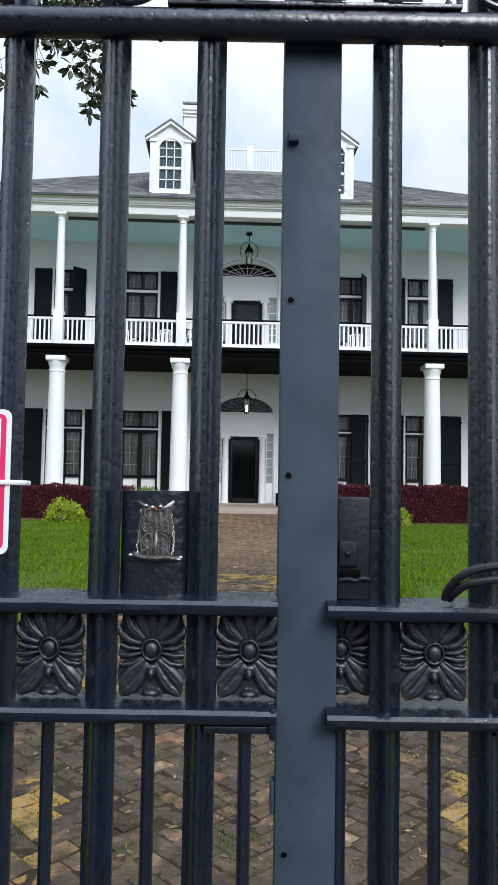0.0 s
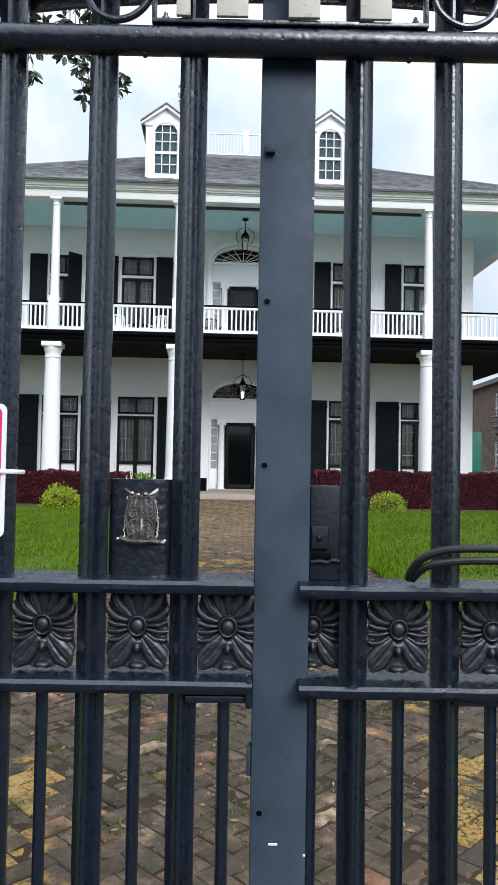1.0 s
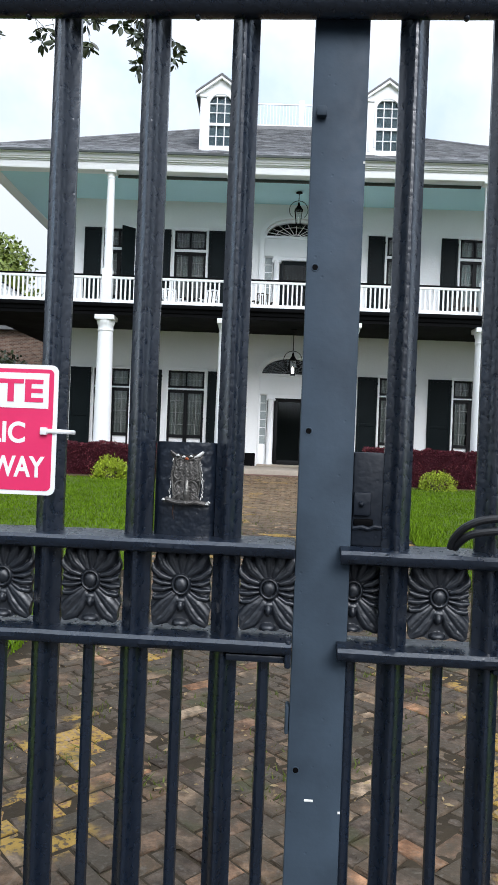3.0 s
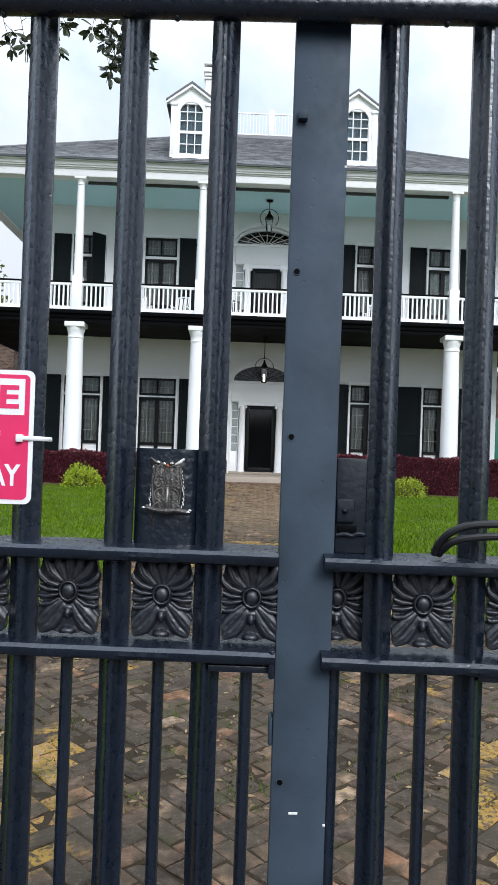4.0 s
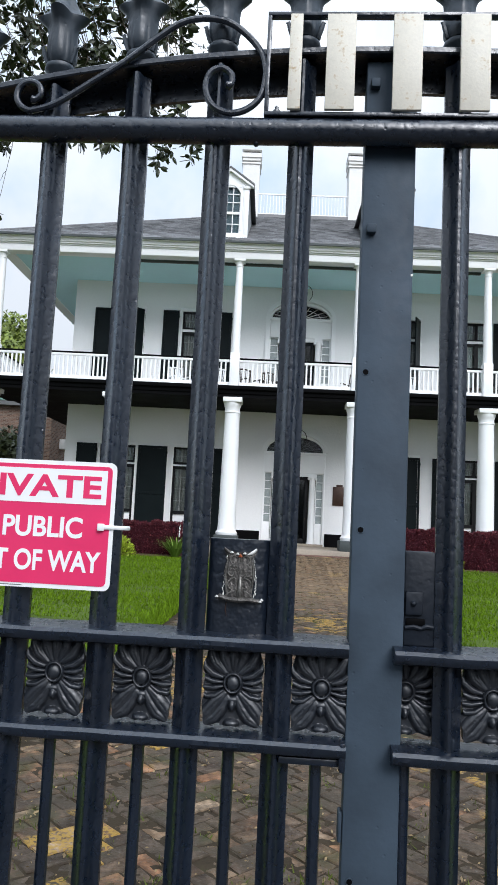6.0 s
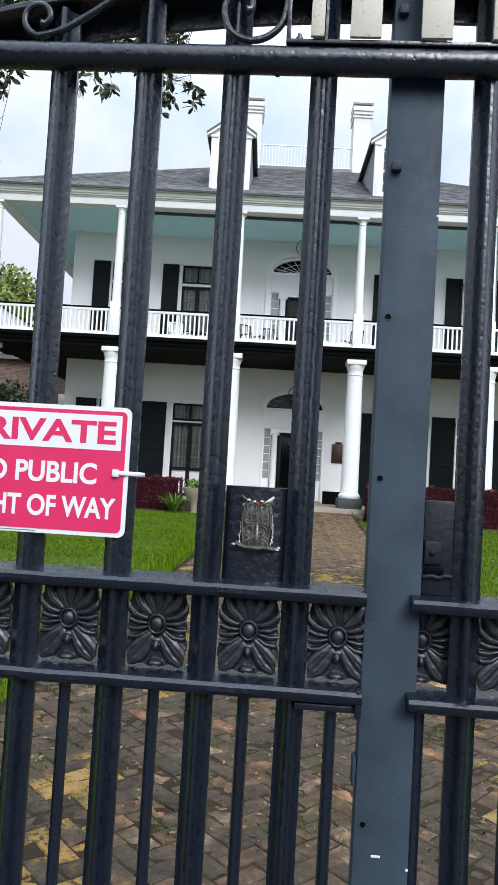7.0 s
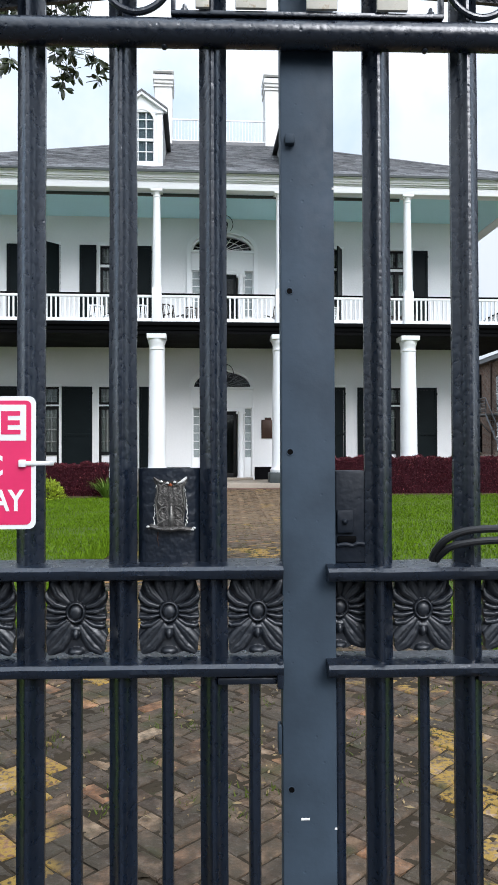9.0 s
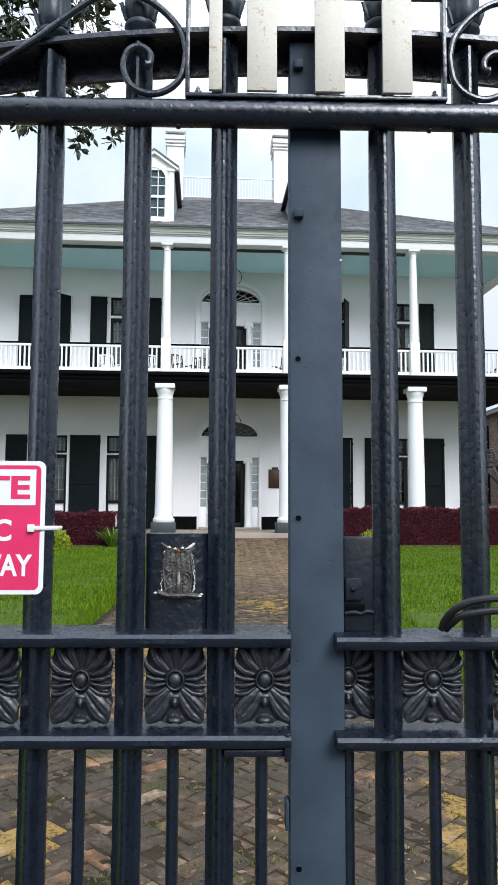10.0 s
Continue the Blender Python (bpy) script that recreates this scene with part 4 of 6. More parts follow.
def holed(u0, u1, z0, z1, v0, v1, holes):
    """One connected wall shell with rectangular openings (ua, ub, za, zb)."""
    us = sorted({u0, u1, *[h[0] for h in holes], *[h[1] for h in holes]})
    zs = sorted({z0, z1, *[min(max(h[2], z0), z1) for h in holes], *[min(max(h[3], z0), z1) for h in holes]})
    nu, nz = len(us) - 1, len(zs) - 1

    def full(i, j):
        if not (0 <= i < nu and 0 <= j < nz):
            return False
        u, z = (us[i] + us[i + 1]) / 2, (zs[j] + zs[j + 1]) / 2
        return not any(h[0] < u < h[1] and h[2] < z < h[3] for h in holes)

    ids, s = {}, Shape()

    def at(i, j, k):
        if (i, j, k) not in ids:
            ids[i, j, k] = len(s.v)
            s.v.append((us[i], (v0, v1)[k], zs[j]))
        return ids[i, j, k]

    for i in range(nu):
        for j in range(nz):
            if not full(i, j):
                continue
            for k in (0, 1):
                s.f.append(tuple(at(*q, k) for q in ((i, j), (i + 1, j), (i + 1, j + 1), (i, j + 1))))
            for di, dj, p, q in ((-1, 0, (i, j), (i, j + 1)), (1, 0, (i + 1, j), (i + 1, j + 1)), (0, -1, (i, j), (i + 1, j)), (0, 1, (i, j + 1), (i + 1, j + 1))):
                if not full(i + di, j + dj):
                    s.f.append((at(*p, 0), at(*q, 0), at(*q, 1), at(*p, 1)))
    return s


LOW_TOP, UP_TOP = 4.14, 9.62
low_holes = [(u - h, u + h, PORCH, LOW_TOP) for u, h, _ in LOW_WINS] + [(-0.91, 1.49, PORCH, 4.78)]
up_holes = [(u - h, u + h, DECK, UP_TOP) for u, h, _ in UP_WINS] + [(-0.95, 1.57, DECK, 10.17)]
part("front_wall", holed(U0, U1, 0.2, CEIL + 0.3, WALL_V, WALL_V + 0.34, low_holes + up_holes), STUCCO, house, "white stucco front wall", 0)
part("side_wall", Shape().box(U0, U0 + 0.34, WALL_V + 0.34, 17.0, 0.2, CEIL + 0.3), STUCCO, house, "", 0)
part("side_wall", Shape().box(U1 - 0.34, U1, WALL_V + 0.34, 17.0, 0.2, CEIL + 0.3), STUCCO, house, "", 0)
part("back_wall", Shape().box(U0, U1, 17.0, 17.3, 0.2, CEIL + 0.3), STUCCO, house, "", 0)
part("room_wall", Shape().box(U0 + 0.34, U1 - 0.34, 7.6, 7.8, 0.2, CEIL + 0.3), ROOM, house, "", 0)
part("upper_floor", Shape().box(U0 + 0.34, U1 - 0.34, WALL_V + 0.34, 7.6, 5.6, DECK - 0.02), ROOM, house, "", 0)
part("wall_base_band", Shape().box(-2.6, -0.97, WALL_V - 0.03, WALL_V + 0.01, PORCH, PORCH + 0.5), BLACKWOOD, house, "black painted base band beside the door", 0)
part("wall_base_band", Shape().box(1.55, 2.9, WALL_V - 0.03, WALL_V + 0.01, PORCH, PORCH + 0.5), BLACKWOOD, house, "", 0)
part("porch_floor", Shape().box(-11.2, 11.6, -0.45, WALL_V, 0.0, PORCH, 0.02), STONE, house, "worn stone porch floor")
part("entrance_step", Shape().box(-2.3, 2.6, -0.95, -0.45, 0.0, 0.36, 0.02), REDBRICK, house, "low brick step")
part("room_floor", Shape().box(U0 + 0.34, U1 - 0.34, WALL_V, 7.6, 0.1, PORCH), ROOM, house, "", 0)
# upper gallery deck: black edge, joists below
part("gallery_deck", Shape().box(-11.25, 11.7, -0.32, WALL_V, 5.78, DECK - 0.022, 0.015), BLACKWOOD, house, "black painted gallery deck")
# unseen pale floor, added to throw light up at wall and ceiling
part("gallery_bounce_floor", Shape().box(-11.2, 11.65, -0.30, WALL_V, DECK - 0.022, DECK), BOUNCEPAINT, house, "unseen pale floor added to bounce light into the gallery", 0)
part("gallery_deck", Shape().box(-11.25, U0, WALL_V, 16.0, 5.78, DECK), BLACKWOOD, house, "", 0)
part("gallery_deck", Shape().box(U1, 11.7, WALL_V, 16.0, 5.78, DECK), BLACKWOOD, house, "", 0)
part("deck_edge_moulding", Shape().box(-11.32, 11.77, -0.40, -0.325, 5.93, DECK + 0.01, 0.01), BLACKWOOD, house)
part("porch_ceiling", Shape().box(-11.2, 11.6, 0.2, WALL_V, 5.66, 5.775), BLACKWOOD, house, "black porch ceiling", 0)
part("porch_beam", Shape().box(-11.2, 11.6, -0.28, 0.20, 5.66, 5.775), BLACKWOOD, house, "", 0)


def column_shapes(u):
    low = Shape()
    z0 = PORCH + 0.36
    low.lathe([(0.36, z0), (0.375, z0 + 0.04), (0.375, z0 + 0.10), (0.33, z0 + 0.15), (0.315, z0 + 0.22), (0.30, 1.6), (0.295, 2.6), (0.28, 3.8), (0.262, 5.05), (0.262, 5.12), (0.285, 5.13), (0.285, 5.17), (0.265, 5.18), (0.265, 5.30), (0.285, 5.34), (0.312, 5.44), (0.318, 5.50)], u, 0, 24)
    top = Shape().box(u - 0.335, u + 0.335, -0.335, 0.335, 5.50, 5.665, 0.015)
    plinth = Shape().box(u - 0.41, u + 0.41, -0.41, 0.41, PORCH, z0, 0.012)
    up = Shape()
    up.box(u - 0.168, u + 0.168, -0.168, 0.168, DECK, 7.28, 0.012)
    up.lathe([(0.165, 7.275), (0.162, 7.36), (0.155, 7.48), (0.148, 8.2), (0.138, 9.4), (0.122, 10.40), (0.122, 10.44), (0.14, 10.45), (0.14, 10.48), (0.125, 10.49), (0.125, 10.54), (0.165, 10.61), (0.17, 10.63)], u, 0, 18)
    up.box(u - 0.20, u + 0.20, -0.20, 0.20, 10.63, 10.71, 0.008)
    return low, top, plinth, up


for u in COLS:
    low, top, plinth, up = column_shapes(u)
    c = part("lower_column", low, WHITE, house, "white round column", 40)
    part("capital", top, WHITE, c)
    part("plinth", plinth, PLINTH, c, "dark grey square plinth")
    part("upper_column", up, WHITE, house, "slender white column on a square pedestal", 40)


def balustrade(a, b, v0=0.0, along="u"):
    def q(s, w):
        return (s, w) if along == "u" else (w, s)

    def bx(s0, s1, w0, w1, z0, z1, bev=0.0):
        (x0, y0), (x1, y1) = q(s0, w0), q(s1, w1)
        return Shape().box(min(x0, x1), max(x0, x1), min(y0, y1), max(y0, y1), z0, z1, bev)

    r = part("balustrade", bx(a, b, v0 - 0.045, v0 + 0.045, 6.13, 6.24, 0.006), WHITE, house, "white wooden balustrade with square balusters")
    part("hand_rail", bx(a, b, v0 - 0.06, v0 + 0.06, 7.055, 7.11, 0.01), BLACKWOOD, r, "black hand rail")
    part("upper_rail", bx(a, b, v0 - 0.04, v0 + 0.04, 6.965, 7.05, 0.006), WHITE, r)
    n = max(3, round((b - a) / 0.158))
    for i in range(1, n):
        s = a + (b - a) * i / n
        me = balustrade_meshes.setdefault(along, bx(-0.027, 0.027, -0.027, 0.027, 6.24, 6.965).mesh("baluster", WHITE, 0))
        ob = part("baluster", me, WHITE, r)
        ob.location = (s, v0, 0) if along == "u" else (v0, s, 0)
    mid = (a + b) / 2
    ob = part("rail_foot", bx(mid - 0.16, mid + 0.16, v0 - 0.05, v0 + 0.05, DECK, 6.128, 0.005), WHITE, r)


balustrade_meshes = {}
for a, b in zip(COLS, COLS[1:]):
    balustrade(a + 0.168, b - 0.168)
for u in (COLS[0], COLS[-1]):
    for a in (0.168, 4.2):
        balustrade(a, a + 3.7, u, "v")

# entablature, cornice and ceilings of the upper gallery
RU0, RU1, RV0, RV1 = -11.30, 11.95, -0.48, 17.8
for name, v0, v1, z0, z1, pro in (("frieze", -0.20, 0.24, 10.70, 10.95, 0.0), ("fascia", -0.24, 0.20, 10.95, 11.00, 0.04), ("cornice", -0.35, 0.20, 11.05, 11.17, 0.22), ("gutter", -0.44, 0.1, 11.17, 11.24, 0.35)):
    e0, e1 = COLS[0] - 0.12 - pro, COLS[-1] + 0.2 + pro
    part(name, Shape().box(e0, e1, v0, v1, z0, z1, 0.012), WHITE, house)
    part(name, Shape().box(e0, e0 + (v1 - v0), v1, 17.3, z0, z1, 0.012), WHITE, house)
    part(name, Shape().box(e1 - (v1 - v0), e1, v1, 17.3, z0, z1, 0.012), WHITE, house)
part("bed_moulding", Shape().box(COLS[0] - 0.3, COLS[-1] + 0.3, -0.30, 0.2, 11.00, 11.05), WHITE, house)
part("gallery_ceiling", Shape().box(COLS[0] - 0.1, COLS[-1] + 0.1, 0.24, WALL_V, CEIL + 0.02, CEIL + 0.10), TEAL, house, "pale blue-green painted board ceiling", 0)
part("gallery_ceiling", Shape().box(COLS[0] - 0.1, U0, WALL_V, 17.2, CEIL + 0.02, CEIL + 0.10), TEAL, house, "", 0)
part("gallery_ceiling", Shape().box(U1, COLS[-1] + 0.1, WALL_V, 17.2, CEIL + 0.02, CEIL + 0.10), TEAL, house, "", 0)

# dark strip added to draw the shadow line between slates and cornice
part("gutter_shadow_strip", Shape().box(COLS[0] - 0.50, COLS[-1] + 0.58, -0.50, -0.442, 11.185, 11.255), PLINTH, house, "thin dark strip imitating the gutter shadow under the slates", 0)
part("blind_track", Shape().box(-6.15, 6.60, 0.245, 0.33, 10.61, 10.70), PLINTH, house, "dark rolled blind under the beam", 0)

# roof: four slopes to a flat deck with a railing
SL = 0.57
TOPZ = 15.10
run = (TOPZ - EAVE) / SL
DU0, DU1 = -2.55, 3.15          # ends of the flat deck
a = [(RU0, RV0, EAVE), (RU1, RV0, EAVE), (RU1, RV1, EAVE), (RU0, RV1, EAVE)]
b = [(DU0, RV0 + run, TOPZ), (DU1, RV0 + run, TOPZ), (DU1, RV1 - run, TOPZ), (DU0, RV1 - run, TOPZ)]
s = Shape().add(a + b + [(p[0], p[1], EAVE - 0.04) for p in a], [(0, 1, 5, 4), (1, 2, 6, 5), (2, 3, 7, 6), (3, 0, 4, 7), (4, 5, 6, 7), (8, 11, 10, 9), (0, 8, 9, 1), (1, 9, 10, 2), (2, 10, 11, 3), (3, 11, 8, 0)])
roof = part("roof", s, SLATE, house, "weathered grey slate hipped roof", 0)
s = Shape()
nrow = 34
SLATE_PIECES = []
for k in range(10):
    dv, t = run * 1.25 / nrow, 0.012 * (rng.random() - 0.5)
    SLATE_PIECES.append(Shape().add([(0, 0, 0), (0.262, t, t), (0.262, dv, dv * SL - 0.016), (0, dv, dv * SL - 0.016), (0, 0.003, -0.016), (0.262, t + 0.003, t - 0.016), (0.262, dv, dv * SL - 0.03), (0, dv, dv * SL - 0.03)], [(0, 1, 2, 3), (0, 4, 5, 1), (1, 5, 6, 2), (3, 7, 4, 0), (4, 7, 6, 5), (2, 6, 7, 3)]).mesh("slate", SLATEPIECE, 0))
for j in range(nrow):
    t0, t1 = j / nrow, (j + 1.25) / nrow
    ua, ub = RU0 + (DU0 - RU0) * t0, RU1 - (RU1 - DU1) * t0
    n = int((ub - ua) / 0.27)
    for i in range(n + 1):
        u = ua + (i + (0.5 if j % 2 else 0)) * 0.27
        if u > ub - 0.12:
            continue
        w = 0.262
        lift, tilt = 0.018 + 0.010 * rng.random(), 0.012 * (rng.random() - 0.5)
        d0 = 0.02 * (rng.random() - 0.5)
        va, za = RV0 + run * t0 - 0.02 + d0, EAVE + (TOPZ - EAVE) * t0 + d0 * 0.6
        vb, zb = RV0 + run * min(t1, 1), EAVE + (TOPZ - EAVE) * min(t1, 1)
        if j < 4 and len(roof.children) < 300:
            k = rng.randrange(len(SLATE_PIECES))
            part("slate", SLATE_PIECES[k], SLATEPIECE, roof).location = (u, va, za + lift)
            continue
        s.add([(u, va, za + lift), (min(u + w, ub), va + tilt, za + lift + tilt), (min(u + w, ub), vb, zb + 0.006), (u, vb, zb + 0.006), (u, va + 0.003, za + lift - 0.016), (min(u + w, ub), va + tilt + 0.003, za + lift + tilt - 0.016)], [(0, 1, 2, 3), (0, 4, 5, 1)])
tagged(part("slate_covering", s, SLATE, roof, "courses of worn grey slates", 0), kind="stuff")
for p, q in zip(a, b):
    part("hip_cap", Shape().tube([p, q], 0.06, 8), SLATE, roof)
for p, q in ((b[0], b[1]),):
    part("deck_curb", Shape().box(p[0] - 0.1, q[0] + 0.1, p[1] - 0.05, p[1] + 0.1, TOPZ - 0.02, TOPZ + 0.12), GREYMETAL, roof)
RL, RR = -1.75, 2.40
walkway = part("roof_railing", Shape().box(RL, RR, b[0][1] + 0.02, b[0][1] + 0.08, TOPZ + 1.07, TOPZ + 1.13), WHITE, house, "white roof deck railing")
part("lower_rail", Shape().box(RL, RR, b[0][1] + 0.02, b[0][1] + 0.08, TOPZ + 0.14, TOPZ + 0.20), WHITE, walkway)
me = Shape().box(-0.014, 0.014, 0.03, 0.07, TOPZ + 0.20, TOPZ + 1.07).mesh("picket", WHITE, 0)
u = RL
while u < RR:
    part("picket", me, WHITE, walkway).location = (u, b[0][1], 0)
    u += 0.14
for u in (0.45,):
    part("railing_post", Shape().box(u - 0.12, u + 0.12, b[0][1] - 0.02, b[0][1] + 0.2, TOPZ + 0.12, TOPZ + 1.27, 0.01), WHITE, walkway)
for u in (-2.12, 2.72):
    s = Shape().box(u - 0.38, u + 0.38, 6.2, 7.2, 14.4, 17.65)
    s.box(u - 0.43, u + 0.43, 6.15, 7.25, 17.55, 17.62)
    s.box(u - 0.45, u + 0.45, 6.12, 7.28, 17.85, 18.05)
    s.box(u - 0.41, u + 0.41, 6.17, 7.23, 17.72, 17.85)
    c = part("chimney", s, CHIMNEY, house, "tall white chimney with corbelled top", 0)
    part("chimney_slot", Shape().box(u - 0.36, u + 0.36, 6.3, 7.1, 18.05, 18.2), GREYMETAL, c, "", 0)
    part("chimney_cap", Shape().box(u - 0.45, u + 0.45, 6.12, 7.28, 18.2, 18.25), CHIMNEY, c, "", 0)


def arch_ring(cu, half, z0, rise, wide, v0, v1, n=24, legs=0.0):
    """An elliptical moulded arch of the given width, standing on z0 - legs."""
    s = Shape()
    ins = [(cu + half * math.cos(math.pi * i / n), z0 + rise * math.sin(math.pi * i / n)) for i in range(n + 1)]
    out = [(cu + (half + wide) * math.cos(math.pi * i / n), z0 + (rise + wide) * math.sin(math.pi * i / n)) for i in range(n + 1)]
    if legs:
        ins = [(cu + half, z0 - legs)] + ins + [(cu - half, z0 - legs)]
        out = [(cu + half + wide, z0 - legs)] + out + [(cu - half - wide, z0 - legs)]
    m = len(ins)
    s.v = [(x, v, z) for v in (v0, v1) for line in (ins, out) for x, z in line]
    for i in range(m - 1):
        s.f += [(i, m + i, m + i + 1, i + 1), (2 * m + i, 2 * m + i + 1, 3 * m + i + 1, 3 * m + i), (m + i, 3 * m + i, 3 * m + i + 1, m + i + 1), (i, i + 1, 2 * m + i + 1, 2 * m + i)]
    s.f += [(0, 2 * m, 3 * m, m), (m - 1, 2 * m - 1, 4 * m - 1, 3 * m - 1)]
    return s


def dormer(cu):
    v, half, base, eave, peak = 0.15, 0.72, 11.63, 13.58, 14.17
    d = part("dormer", Shape().box(cu - half, cu - 0.52, v, v + 0.12, base, eave - 0.10), WHITE, house, "white gabled dormer with arched sash window", 0)
    d.location.z, d.scale.z = -0.09 - 11.63 * 0.055, 1.055
    face = holed(cu - half, cu + half, base, eave, v + 0.03, v + 0.12, [(cu - 0.415, cu + 0.415, base + 0.17, 13.60)])
    part("front", face, WHITE, d, "", 0)
    part("pilaster", Shape().box(cu + 0.52, cu + half, v, v + 0.12, base, eave - 0.10), WHITE, d, "", 0)
    for sx in (-1, 1):
        part("pilaster_cap", Shape().box(cu + sx * 0.62 - 0.13, cu + sx * 0.62 + 0.13, v - 0.04, v + 0.1, eave - 0.12, eave - 0.02, 0.008), WHITE, d)
        part("flute", Shape().box(cu + sx * 0.62 - 0.06, cu + sx * 0.62 + 0.06, v - 0.012, v + 0.01, base + 0.2, eave - 0.2, 0.006), WHITE, d)
        back = v + (eave - base) / SL + 0.6
        part("cheek", Shape().add([(cu + sx * half, v + 0.1, base), (cu + sx * half, v + 0.1, eave), (cu + sx * half, back, eave), (cu + sx * (half - 0.06), v + 0.1, base), (cu + sx * (half - 0.06), v + 0.1, eave), (cu + sx * (half - 0.06), back, eave)], [(0, 1, 2), (5, 4, 3), (0, 3, 4, 1), (1, 4, 5, 2), (2, 5, 3, 0)]), CLAPBOARD, d, "grey boarded cheek", 0)
        # raking roof slope with a white edge
        k = (peak - eave) / 0.88
        far = v + (peak - base) / SL + 0.8
        e0 = (cu + sx * 0.90, eave - 0.02)
        s = Shape().add([(e0[0], v - 0.12, e0[1]), (cu, v - 0.12, peak), (cu, far, peak), (e0[0], far, e0[1]), (e0[0], v - 0.12, e0[1] + 0.06), (cu, v - 0.12, peak + 0.07), (cu, far, peak + 0.07), (e0[0], far, e0[1] + 0.06)], [(0, 1, 2, 3), (7, 6, 5, 4), (0, 4, 5, 1), (1, 5, 6, 2), (2, 6, 7, 3), (3, 7, 4, 0)])
        part("roof_slope", s, SLATE, d, "dark slate slope", 0)
        s = Shape().add([(cu + sx * 0.88, v - 0.10, eave - 0.10), (cu, v - 0.10, peak - 0.10), (cu, v - 0.10, peak - 0.005), (cu + sx * 0.88, v - 0.10, eave - 0.025)] + [(cu + sx * 0.88, v + 0.05, eave - 0.10), (cu, v + 0.05, peak - 0.10), (cu, v + 0.05, peak - 0.005), (cu + sx * 0.88, v + 0.05, eave - 0.025)], [(0, 1, 2, 3), (7, 6, 5, 4), (0, 4, 5, 1), (2, 6, 7, 3), (3, 7, 4, 0), (1, 5, 6, 2)])
        part("raking_cornice", s, WHITE, d, "", 0)
    part("gable", Shape().add([(cu - 0.86, v + 0.02, eave - 0.06), (cu + 0.86, v + 0.02, eave - 0.06), (cu, v + 0.02, peak - 0.05), (cu - 0.86, v + 0.09, eave - 0.06), (cu + 0.86, v + 0.09, eave - 0.06), (cu, v + 0.09, peak - 0.05)], [(0, 1, 2), (5, 4, 3), (0, 3, 4, 1), (1, 4, 5, 2), (2, 5, 3, 0)]), WHITE, d, "", 0)
    # spandrels make the rectangular hole round-headed
    z0 = 13.18
    n = 16
    s = Shape()
    arc = [(cu + 0.415 * math.cos(math.pi * i / n), z0 + 0.415 * math.sin(math.pi * i / n)) for i in range(n + 1)]
    for i in range(n):
        p = [arc[i], (arc[i][0], 13.605), (arc[i + 1][0], 13.605), arc[i + 1]]
        s.add([(x, q, z) for q in (v + 0.031, v + 0.11) for x, z in p], [(0, 1, 2, 3), (7, 6, 5, 4), (0, 4, 5, 1), (1, 5, 6, 2), (2, 6, 7, 3), (3, 7, 4, 0)])
    part("arch_spandrel", s, WHITE, d, "", 0)
    part("arch_trim", arch_ring(cu, 0.415, z0, 0.415, 0.05, v + 0.0, v + 0.03, 18, 1.2), WHITE, d, "", 0)
    part("sill", Shape().box(cu - 0.62, cu + 0.62, v - 0.05, v + 0.1, base, base + 0.13, 0.01), WHITE, d)
    w = part("pane", Shape().box(cu - 0.415, cu + 0.415, v + 0.085, v + 0.09, base + 0.17, 13.6), GLASS, d, "dark old glass", 0)
    s = Shape()
    for x in (-0.40, -0.14, 0.14, 0.40):
        s.box(cu + x - 0.016, cu + x + 0.016, v + 0.055, v + 0.082, base + 0.17, 13.6)
    for z in (12.20, 12.58, 12.98, 13.28):
        s.box(cu - 0.41, cu + 0.41, v + 0.057, v + 0.08, z - 0.014, z + 0.014)
    s.box(cu - 0.41, cu + 0.41, v + 0.04, v + 0.082, 12.55, 12.64)
    s.box(cu - 0.41, cu + 0.41, v + 0.04, v + 0.082, base + 0.17, base + 0.25)
    part("sash_grid", s, WHITE, w, "white glazing bars", 0)
    # added sheet behind the glass; its colour imitates reflected sky
    part("sky_reflection_sheet", Shape().box(cu - 0.45, cu + 0.45, v + 0.135, v + 0.15, base, 13.7), SKYSHEEN, d, "", 0)


dormer(-2.6)
dormer(3.25)


def shutter(u0, u1, z0, z1, v, parent, turn=0.0):
    """A panelled shutter against the wall; turn swings it about its left edge."""
    w = u1 - u0
    s = Shape()
    for x0, x1, a0, a1, y in ((0, 0.085, z0, z1, 0.0), (w - 0.085, w, z0, z1, 0.0), (0.085, w - 0.085, z1 - 0.10, z1, 0.0), (0.085, w - 0.085, z0, z0 + 0.14, 0.0), (0.085, w - 0.085, z0 + (z1 - z0) * 0.47, z0 + (z1 - z0) * 0.47 + 0.10, 0.0)):
        s.box(x0, x1, -0.055, -0.005, a0, a1, 0.008)
    s.box(0.08, w - 0.08, -0.025, -0.012, z0 + 0.1, z1 - 0.08)
    ob = part("shutter", s, SHUTTER, parent, "black-green panelled shutter", 0)
    ob.matrix_basis = pose(u0, v, 0, 0, 0, turn)
    for z in (z0 + 0.25, z1 - 0.25):
        part("shutter_hinge", Shape().box(w - 0.03 if turn == 0 else 0.0, w + 0.02 if turn == 0 else 0.05, -0.06, -0.04, z - 0.04, z + 0.04), BLACKWOOD, ob, "", 0)
    return ob


